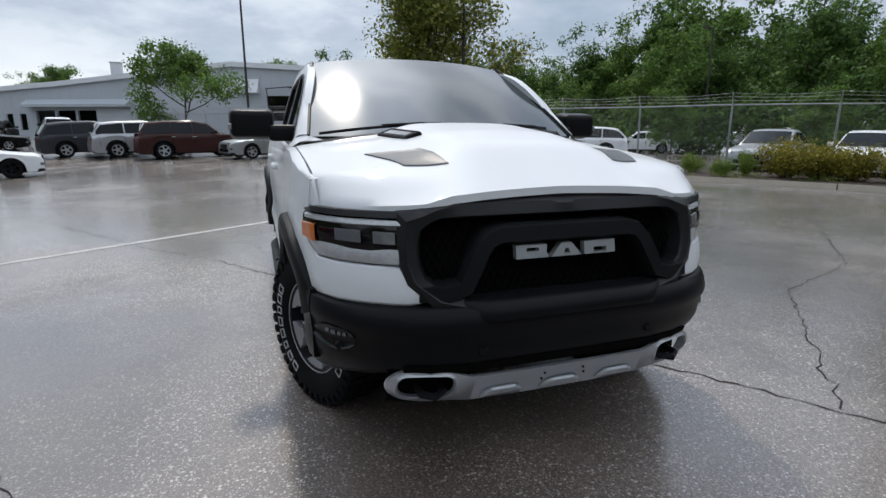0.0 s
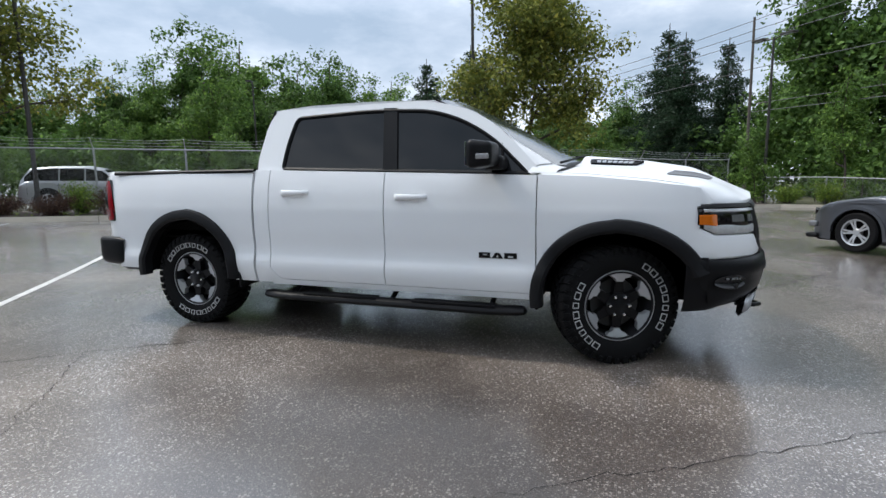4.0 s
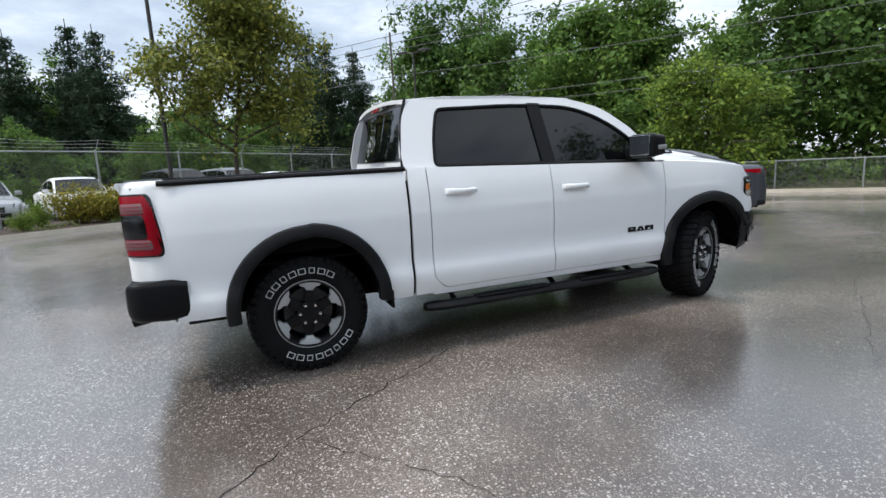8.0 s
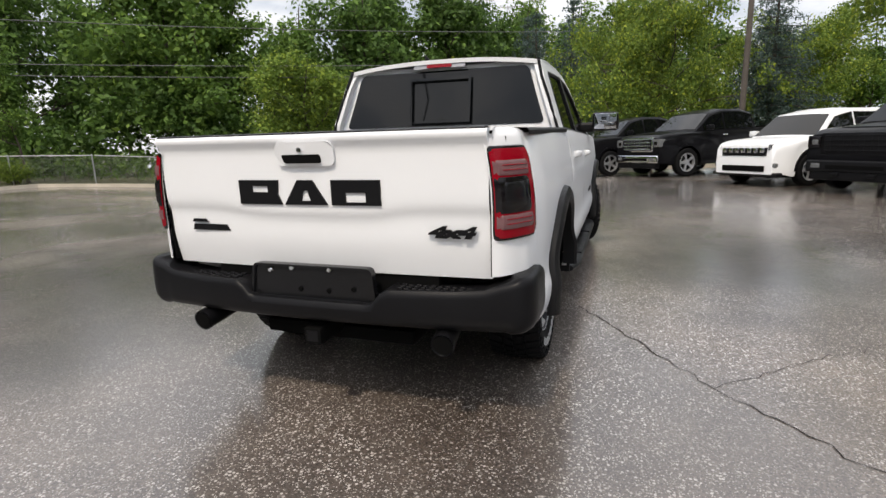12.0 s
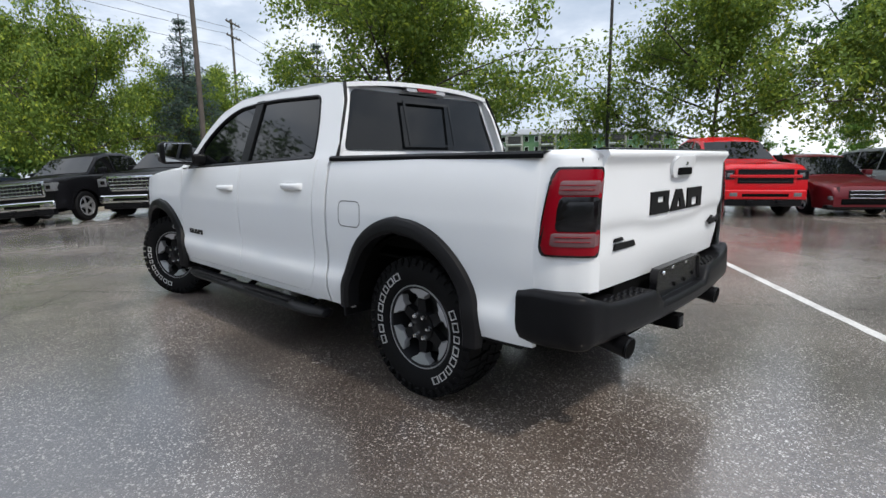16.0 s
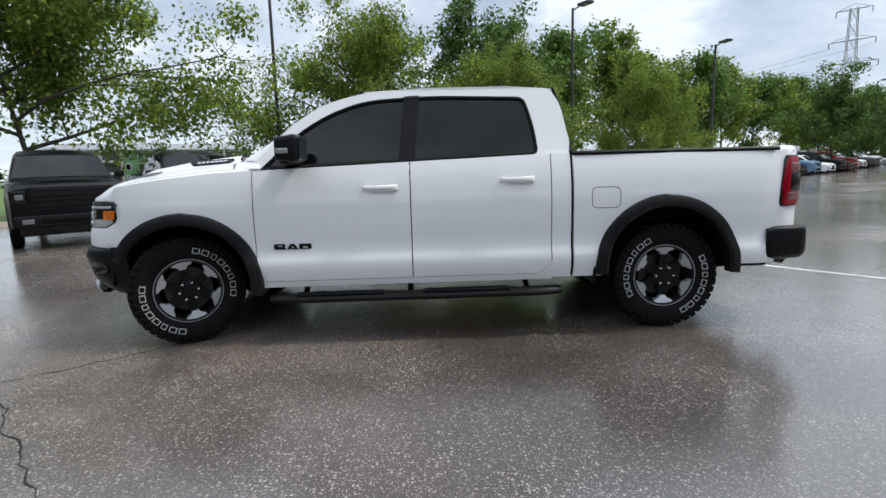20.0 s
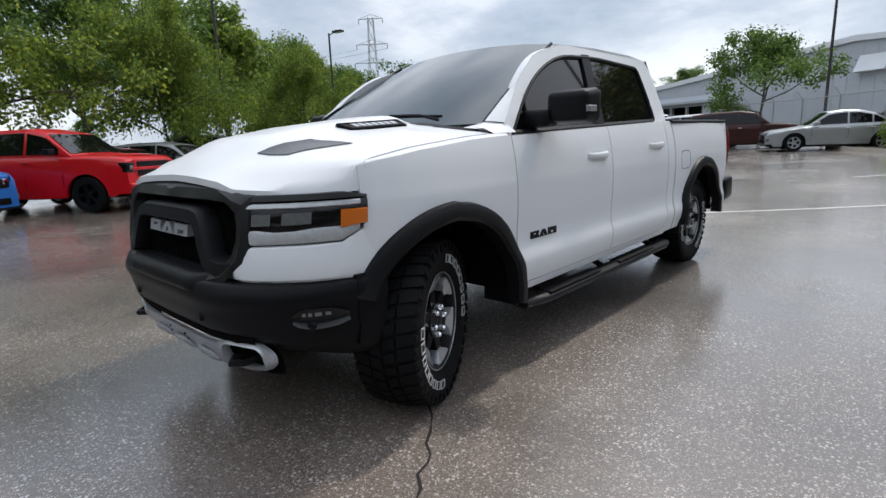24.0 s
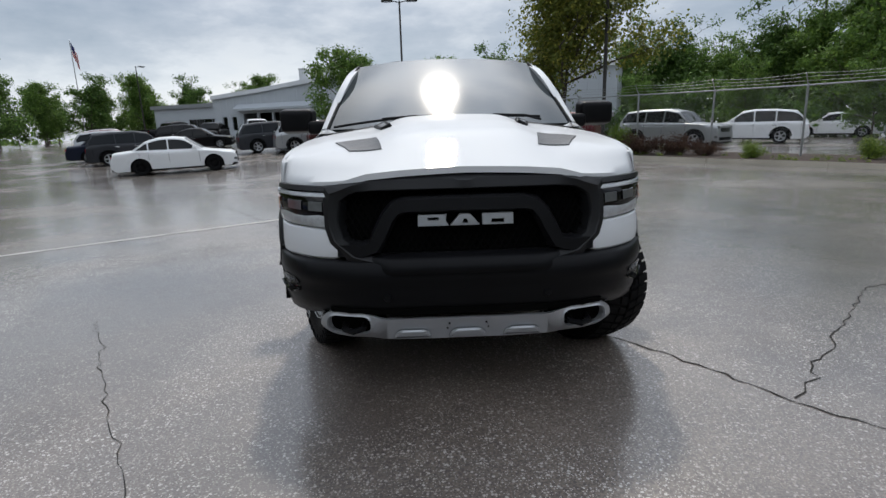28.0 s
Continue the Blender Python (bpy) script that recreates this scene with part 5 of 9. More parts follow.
for sx in (-1, 1):
    for i in range(11):
        for j in range(3):
            b2 = bmesh.new()
            x0, y0 = 0.43 + 0.034 * i, 2.868 + 0.032 * j
            d = 0.010 if i % 2 else 0
            box(b2, *sorted((sx * x0, sx * (x0 + 0.025))), y0 + d, y0 + 0.013 + d, 0.698, 0.712, 0.003, 1)
            part("step_tread", b2, GRAIN, rear_bumper)
    # exhaust, mud flap, step bar
    bm = bmesh.new()
    pts = [Vector((sx * 0.60, 2.60, 0.53)), Vector((sx * 0.63, 2.80, 0.50)), Vector((sx * 0.645, 2.97, 0.475))]
    tube(bm, pts, 0.052, 16)
    ex = part("exhaust_tip", bm, RIM, pickup, "dark chrome exhaust tip")
    bm = bmesh.new()
    lathe(bm, [(0.0, 0.0), (0.046, 0.0), (0.049, 0.008), (0.052, 0.012), (0.054, 0.004)], 20)
    part("exhaust_mouth", bm, RIM, ex, "", pose(sx * 0.6455, 2.968, 0.4745, 0, 7, 90))
    bm = bmesh.new()
    lathe(bm, [(0.0, 0.004), (0.044, 0.004)], 20)
    part("exhaust_bore", bm, VOID, ex, "", pose(sx * 0.646, 2.976, 0.4735, 0, 7, 90))
    step = bmesh.new()
    rings = []
    for y, k in [(-1.215, 0.3), (-1.20, 0.8), (-1.16, 1.0)] + [(v, 1.0) for v in span(-1.0, 0.85, 8)] + [(0.96, 1.0), (1.0, 0.8), (1.012, 0.3)]:
        inx = 0.03 if y < -1.1 or y > 0.9 else 0.0
        rings.append([Vector((sx * (1.005 - inx + 0.062 * k * math.cos(a)), y, 0.338 + 0.036 * k * math.sin(a))) for a in [2 * math.pi * q / 12 for q in range(12)]])
    loops(step, rings, True, True)
    bar = part("side_step", step, SATIN, pickup, "black tubular side step")
    for y0, y1 in ((-1.0, -0.35), (-0.05, 0.60)):
        part("step_pad", box(bmesh.new(), *sorted((sx * 0.965, sx * 1.055)), y0, y1, 0.366, 0.380, 0.006, 2), GRAIN, bar)
    for y in (-0.95, -0.15, 0.75):
        bm = bmesh.new()
        tube(bm, [(sx * 0.97, y, 0.345), (sx * 0.86, y, 0.40), (sx * 0.80, y, 0.45)], 0.022, 6)
        part("step_bracket", bm, SATIN, bar)
    # mirrors
    shape = lambda x0, x1, z0, z1, y0, y1, bev: box(bmesh.new(), *sorted((sx * x0, sx * x1)), y0, y1, z0, z1, bev, 4)
    mirror = part("door_mirror", shape(1.02, 1.285, 1.345, 1.535, -1.03, -0.86, 0.045), SATIN, pickup, "large black door mirror")
    for v in mirror.data.vertices:
        if v.co.y < -0.95:
            v.co.z = 1.44 + (v.co.z - 1.44) * 0.86
            v.co.x = sx * (1.15 + (abs(v.co.x) - 1.15) * 0.93)
    part("mirror_glass", shape(1.045, 1.265, 1.365, 1.52, -0.857, -0.852, 0.002), mat("mirror_glass", (0.6, 0.62, 0.65), 0.02, metal=1.0) if sx < 0 else bpy.data.materials["mirror_glass"], mirror)
    part("mirror_lamp", shape(1.16, 1.288, 1.405, 1.44, -1.016, -0.93, 0.008), CLEAR, mirror, "clear turn lamp")
    part("mirror_arm", shape(0.88, 1.06, 1.335, 1.435, -1.06, -0.93, 0.035), SATIN, mirror)
    # door handles
    for y0, z in ((-0.475, 1.150), (0.54, 1.185)):
        x = halfwidth(y0, z)
        bm = bmesh.new()
        rings = []
        for t in span(0, 1, 10):
            out = 0.038 * math.sin(math.pi * min(1, max(0, t))) ** 0.4 if 0 < t < 1 else 0.0
            hgt = 0.017 + 0.007 * t
            rings.append([Vector((sx * (x + out + 0.012 * math.cos(a) - 0.004), y0 + 0.26 * t, z + hgt * math.sin(a))) for a in [2 * math.pi * q / 10 for q in range(10)]])
        loops(bm, rings, True, True)
        hd = part("door_handle", bm, WHITE, pickup, "white door handle", smooth=60)
        # flat plate; the shade of the handle's hollow is put into its greyer white
        part("handle_cup", plate(rounded([(y0 + 0.05, z - 0.03), (y0 + 0.21, z - 0.03), (y0 + 0.21, z + 0.026), (y0 + 0.05, z + 0.026)], 0.025), lambda y, zz: (sx * (halfwidth(y, zz) + 0.002), y, zz), (-sx * 0.002, 0, 0)), mat("door_handle_recess_paint", (0.6, 0.61, 0.62), 0.35, coat=0.6) if "door_handle_recess_paint" not in bpy.data.materials else bpy.data.materials["door_handle_recess_paint"], hd)
    emblem("door_emblem_block", lambda u, v: (sx * (halfwidth(-1.0, 0.72 + v) + 0.006), -1.01 + u * (-sx if sx > 0 else 1) * -1, 0.715 + v), 0.275, 0.040, SATIN, pickup, (-sx * 0.006, 0, 0))
    # lower bed moulding behind the wheel, and mud guard ahead of it
    part("bed_moulding", box(bmesh.new(), *sorted((sx * 0.93, sx * 1.0)), 2.35, 2.60, 0.475, 0.505, 0.01), GRAIN, pickup)
    part("rear_mud_flap", box(bmesh.new(), *sorted((sx * 0.78, sx * 1.02)), 1.245, 1.265, 0.38, 0.52, 0.008), GRAIN, pickup)
    part("front_mud_flap", box(bmesh.new(), *sorted((sx * 0.78, sx * 1.01)), -1.30, -1.275, 0.36, 0.50, 0.008), GRAIN, pickup)
fuel = rounded([(1.225, 0.955), (1.445, 0.955), (1.445, 1.115), (1.225, 1.115)], 0.05, 5)
bm = bmesh.new()
loops(bm, [[(halfwidth(y, z) + o, y, z) for y, z in ring] for ring, o in ((fuel, 0.001), (inset(fuel, 0.003), 0.0025), (inset(fuel, 0.006), 0.001))])
part("fuel_door_seam", bm, mat("panel_seam_shadow", (0.10, 0.10, 0.10), 0.8), pickup)
ring = rounded([(-0.335, 0.62), (0.335, 0.62), (0.315, 0.792), (-0.315, 0.792)], 0.03, 4)
plate_ = part("plate_recess", plate(ring, lambda x, z: (x, 2.955 - 0.05 * max(0, z - 0.68), z), (0, -0.03, 0)), GLOSSB, pickup, "black empty plate recess with bolt holes")
bm = bmesh.new()
loops(bm, [[(x, 2.955 - 0.05 * max(0, z - 0.68) + o, z) for x, z in q] for q, o in ((ring, 0.0), (ring, 0.012), (inset(ring, 0.012), 0.012), (inset(ring, 0.016), 0.0))])
part("recess_rim", bm, GLOSSB, plate_)
for x, z in ((-0.10, 0.775), (0.10, 0.775), (-0.09, 0.675), (0.06, 0.675), (0.22, 0.76), (-0.22, 0.69)):
    bm = bmesh.new()
    lathe(bm, [(0.0, 0.006), (0.009, 0.006), (0.013, 0.0)], 10)
    part("plate_bolt", bm, CHROME if z > 0.7 else VOID, plate_, "", pose(x, 2.956, z, 0, 0, 90))
bm = box(bmesh.new(), -0.045, 0.045, 2.75, 2.985, 0.415, 0.495, 0.01)
hitch = part("hitch_receiver", bm, VOID, pickup, "square hitch receiver")
part("hitch_opening", box(bmesh.new(), -0.03, 0.03, 2.96, 2.988, 0.428, 0.482, 0.004), RIM, hitch)
bm = bmesh.new()
tube(bm, [(-0.55, 2.72, 0.50), (0.55, 2.72, 0.50)], 0.035, 10)
part("hitch_bar", bm, VOID, pickup)
bm = bmesh.new()
tube(bm, [(-0.80, AXLE_R, HUB_Z), (0.80, AXLE_R, HUB_Z)], 0.05, 10)
bmesh.ops.create_icosphere(bm, subdivisions=2, radius=0.15, matrix=Matrix.Translation((0, AXLE_R, HUB_Z)))
part("rear_axle", bm, VOID, pickup)

# ---- wheels: outer face to +x ----
def build_wheel(parent, m):
    bm = bmesh.new()
    lathe(bm, [(0.232, -0.22), (0.232, -0.05), (0.238, -0.012), (0.244, 0.0), (0.238, 0.006), (0.226, 0.002), (0.218, -0.03), (0.214, -0.20)], 60)
    w = part("wheel", bm, mat("dark_alloy_rim", (0.018, 0.018, 0.020), 0.4, metal=0.2, spec=0.2), parent, "black and machined six-spoke alloy wheel with lettered tyre", m)
    tb = bmesh.new()
    prof = [(0.236, -0.235), (0.27, -0.262), (0.33, -0.272), (0.375, -0.262), (0.398, -0.245), (0.402, -0.20), (0.404, -0.12), (0.402, -0.04), (0.398, 0.002), (0.375, 0.020), (0.345, 0.027), (0.30, 0.026), (0.262, 0.016), (0.246, 0.004), (0.238, -0.006)]
    lathe(tb, prof, 72)
    tyre = part("tyre", tb, RUBBER, w, "black off-road tyre", smooth=50)
    tr = bmesh.new()
    n = 40
    for k in range(n):
        a = 2 * math.pi * k / n
        for x0, x1, r0, r1, da, wd in ((0.024, -0.055, 0.385, 0.416, 0.0, 0.052), (-0.268, -0.19, 0.385, 0.416, 0.5, 0.052), (-0.065, -0.115, 0.395, 0.418, 0.35, 0.045), (-0.18, -0.13, 0.395, 0.418, 0.8, 0.045)):
            c = a + da * 2 * math.pi / n
            pts = []
            for xx, rr, sk_ in ((x0, r0 if x0 > 0 or x0 < -0.2 else r0, 0.0), (x0, r1 - (0.012 if (x0 > 0 or x0 < -0.2) else 0), 0.0), (x1, r1, 0.25), (x1, r0, 0.25)):
                for s in (-1, 1):
                    b = c + s * wd / 0.4 / 2 * (1 if k % 2 else 0.85) + sk_ * 2 * math.pi / n
                    pts.append(tr.verts.new((xx, rr * math.cos(b), rr * math.sin(b))))
            q = pts
            for f in ((0, 1, 3, 2), (2, 3, 5, 4), (4, 5, 7, 6), (0, 2, 4, 6), (1, 7, 5, 3)):
                tr.faces.new([q[i] for i in f])
        # shoulder lug on the sidewall
        for s0 in (0.0,):
            b0, b1 = a - 0.035, a + 0.03
            v = [tr.verts.new((xx, rr * math.cos(b), rr * math.sin(b))) for b in (b0, b1) for xx, rr in ((0.020, 0.346 if k % 2 else 0.358), (0.034, 0.354 if k % 2 else 0.366), (0.030, 0.398), (0.0, 0.404))]
            for f in ((0, 1, 5, 4), (1, 2, 6, 5), (2, 3, 7, 6), (0, 3, 2, 1), (4, 5, 6, 7)):
                tr.faces.new([v[i] for i in f])
    lb = bmesh.new()
    lathe(lb, [(0.2365, 0.003), (0.2385, 0.0085), (0.2425, 0.0085), (0.2455, 0.003)], 72)
    part("rim_lip", lb, MACHINED, w, "thin bright rim edge")
    tagged(part("tread", tr, RUBBER, tyre, "chunky tread blocks", smooth=20), kind="stuff")
    for start, count, width in ((168, 8, 10.0), (-12, 8, 10.0)):
        for k in range(count):
            lb = bmesh.new()
            c = radians(start + (k - count / 2) * (width + 2.2))
            dw = radians(width * (0.75 if k in (2, 5) else 1.0)) / 2
            outer = [(r, c + s) for r, s in ((0.292, -dw), (0.292, dw), (0.333, dw * 0.9), (0.333, -dw * 0.9))]
            inner = [(r, c + s) for r, s in ((0.2962, -dw * 0.76), (0.2962, dw * 0.76), (0.3288, dw * 0.67), (0.3288, -dw * 0.67))]
            P = lambda ring, h: [(h, r * math.cos(t), r * math.sin(t)) for r, t in ring]
            loops(lb, [P(outer, 0.024), P(outer, 0.0305), P(inner, 0.0305), P(inner, 0.024)])
            part("raised_white_mark", lb, LETTER, tyre)
    for k in range(6):
        a = 2 * math.pi * k / 6
        rot = Matrix.Rotation(a, 4, "X")
        # spoke: narrow at the hub, wide at the rim; its outer part is bright
        def sp(r, w_, h):
            return [rot @ Vector((h - 0.02, s * w_, r)) for s in (-1, 1)]
        bm = bmesh.new()
        rows = []
        for r, w_, h in ((0.055, 0.036, -0.006), (0.10, 0.034, -0.005), (0.135, 0.030, -0.004), (0.158, 0.027, -0.003)):
            l_, r_ = sp(r, w_, h)
            rows.append([l_ + Vector((-0.05, 0, 0)), l_, r_, r_ + Vector((-0.05, 0, 0))])
        sheet(bm, rows)
        s_ = part("spoke", bm, RIM, w)
        # the bright end spreads like a wedge into the rim
        edge_ = [(-20, 0.2235), (-18, 0.206), (-11, 0.190), (-8, 0.165), (8, 0.165), (11, 0.190), (18, 0.206), (20, 0.2235), (12, 0.2245), (0, 0.2245), (-12, 0.2245)]
        def tip(q, drop):
            d_, r = q
            t_ = radians(d_)
            h = -0.022 + 0.022 * (r - 0.157) / 0.067
            return rot @ Vector((h - drop, r * math.sin(t_), r * math.cos(t_)))
        bm = bmesh.new()
        loops(bm, [[tip(q, 0.045) for q in edge_], [tip(q, 0.002) for q in edge_], [tip((q[0] * 0.97, 0.192 + (q[1] - 0.192) * 0.95), 0.0) for q in edge_]], False, True)
        part("spoke_tip", bm, MACHINED, s_, "machined bright spoke end")
        bm = bmesh.new()
        lathe(bm, [(0.0, 0.030), (0.010, 0.028), (0.0155, 0.018), (0.0165, -0.02)], 6)
        part("lug_nut", bm, CHROME, w, "", Matrix.Translation((-0.016, 0, 0)) @ Matrix.Rotation(a + math.pi / 6, 4, "X") @ Matrix.Translation((0, 0, 0.068)))
    bm = bmesh.new()
    lathe(bm, [(0.0, -0.004), (0.030, -0.005), (0.042, -0.010), (0.085, -0.018), (0.095, -0.05)], 30)
    part("hub_cap", bm, RIM, w)
    bm = bmesh.new()
    lathe(bm, [(0.05, -0.10), (0.17, -0.095), (0.175, -0.12), (0.05, -0.13)], 40)
    part("brake_disc", bm, mat("cast_brake_disc", (0.05, 0.05, 0.05), 0.6, metal=0.4), w)
    # black disc behind the spokes: the shade of the wheel's depth as colour
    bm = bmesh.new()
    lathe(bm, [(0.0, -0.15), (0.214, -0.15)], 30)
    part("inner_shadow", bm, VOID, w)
    return w


first = build_wheel(pickup, pose(0.925, AXLE_R, HUB_Z))
STEER = 24


def wheel_copy(src, m, turn):
    """A wheel whose tyre sits turned on its rim."""
    made = {}
    for o in (src, *src.children_recursive):
        made[o] = o.copy()
        scene.collection.objects.link(made[o])
        if o is not src:
            made[o].parent = made[o.parent]
        if o.name.startswith("raised_white_mark"):
            made[o].matrix_basis = pose(0, 0, 0, turn, 0, 0)
    made[src].matrix_basis = m
    return made[src]


wheel_copy(first, pose(-0.925, AXLE_R, HUB_Z, -5, 0, 180), -55)
wheel_copy(first, pose(0.925, AXLE_F, HUB_Z, 10, 0, STEER), 42)
wheel_copy(first, pose(-0.925, AXLE_F, HUB_Z, -2, 0, 180 + STEER), 35)


# draw the overhang behind the rear wheels together to its true length
TAIL_KEEP = 0.955
done_ = set()
for ob in pickup.children_recursive:
    m = ob.matrix_basis
    if ob.type != "MESH":
        continue
    if m.translation.y > 2.45 and ob.name.split(".")[0] in ("exhaust_mouth", "exhaust_bore", "plate_bolt", "drive_badge"):
        m = m.copy()
        m.translation.y = 2.45 + (m.translation.y - 2.45) * TAIL_KEEP
        ob.matrix_basis = m
    elif m == Matrix.Identity(4) and ob.data.name not in done_:
        done_.add(ob.data.name)
        for v in ob.data.vertices:
            if v.co.y > 2.45:
                v.co.y = 2.45 + (v.co.y - 2.45) * TAIL_KEEP


# ---- parked cars: nose to +x in their own frame ----
PAINTS = {}


def paint(name, color, metal=0.35):
    if name not in PAINTS:
        dark = max(color) < 0.08
        PAINTS[name] = mat(name + "_car_paint", color, 0.35, metal=0.0 if dark else metal, coat=0.25 if dark else 0.45, vary=0.03, scale=3, spec=0.06 if dark else 0.3)
    return PAINTS[name]


COLORS = dict(white=((0.78, 0.79, 0.80), 0.0), silver=((0.36, 0.37, 0.38), 0.6), grey=((0.10, 0.105, 0.11), 0.5), black=((0.005, 0.005, 0.006), 0.2), navy=((0.012, 0.016, 0.030), 0.3),
              red=((0.46, 0.003, 0.008), 0.0), maroon=((0.11, 0.008, 0.012), 0.3), blue=((0.020, 0.13, 0.42), 0.3), brown=((0.045, 0.018, 0.016), 0.4), gunmetal=((0.034, 0.036, 0.041), 0.5), slate=((0.068, 0.072, 0.083), 0.55), lightblue=((0.14, 0.24, 0.36), 0.4))
# length, width, wheelbase, front axle from nose, wheel radius, then heights of the upper body by station
KINDS = dict(
    sedan=dict(l=4.75, w=1.82, wb=2.75, fo=0.92, r=0.325, clear=0.19,
               deck=[(0, 0.55), (0.012, 0.68), (0.05, 0.755), (0.20, 0.84), (0.30, 0.92), (0.70, 0.97), (0.82, 0.98), (0.97, 0.92), (1.0, 0.60)],
               roof=[(0.27, 0.90), (0.42, 1.40), (0.52, 1.455), (0.62, 1.44), (0.72, 1.32), (0.83, 0.98)], posts=(0.545, 0.70)),
    fastback=dict(l=4.72, w=1.84, wb=2.75, fo=0.89, r=0.335, clear=0.18, glass_end=0.80,
                  deck=[(0, 0.52), (0.012, 0.66), (0.05, 0.77), (0.12, 0.86), (0.22, 0.93), (0.30, 0.965), (0.55, 0.985), (0.75, 1.015), (0.90, 1.035), (0.965, 1.02), (0.985, 0.98), (0.992, 0.90), (1.0, 0.58)],
                  roof=[(0.27, 0.945), (0.42, 1.37), (0.51, 1.44), (0.60, 1.435), (0.70, 1.365), (0.80, 1.22), (0.905, 1.035)], posts=(0.535, 0.69)),
    suv=dict(l=4.70, w=1.88, wb=2.75, fo=0.93, r=0.37, clear=0.24,
             deck=[(0, 0.62), (0.010, 0.90), (0.035, 0.98), (0.10, 1.03), (0.27, 1.08), (0.60, 1.10), (0.93, 1.10), (0.985, 0.98), (1.0, 0.62)],
             roof=[(0.25, 1.06), (0.38, 1.58), (0.50, 1.685), (0.75, 1.67), (0.91, 1.60), (0.985, 1.10)], posts=(0.51, 0.70)),
    wagon=dict(l=4.85, w=1.86, wb=2.74, fo=0.95, r=0.36, clear=0.23,
               deck=[(0, 0.58), (0.012, 0.80), (0.045, 0.89), (0.12, 0.95), (0.28, 1.01), (0.60, 1.03), (0.92, 1.04), (0.985, 0.95), (1.0, 0.60)],
               roof=[(0.265, 0.99), (0.41, 1.54), (0.52, 1.63), (0.72, 1.62), (0.88, 1.54), (0.985, 1.04)], posts=(0.52, 0.71)),
    pickup=dict(l=5.85, w=2.0, wb=3.65, fo=0.98, r=0.41, clear=0.36,
                deck=[(0, 0.75), (0.006, 1.12), (0.025, 1.20), (0.06, 1.235), (0.24, 1.29), (0.60, 1.33), (0.612, 1.33), (0.99, 1.36), (1.0, 0.95)],
                roof=[(0.225, 1.29), (0.335, 1.80), (0.42, 1.91), (0.54, 1.90), (0.605, 1.80), (0.618, 1.33)], posts=(0.415,)))


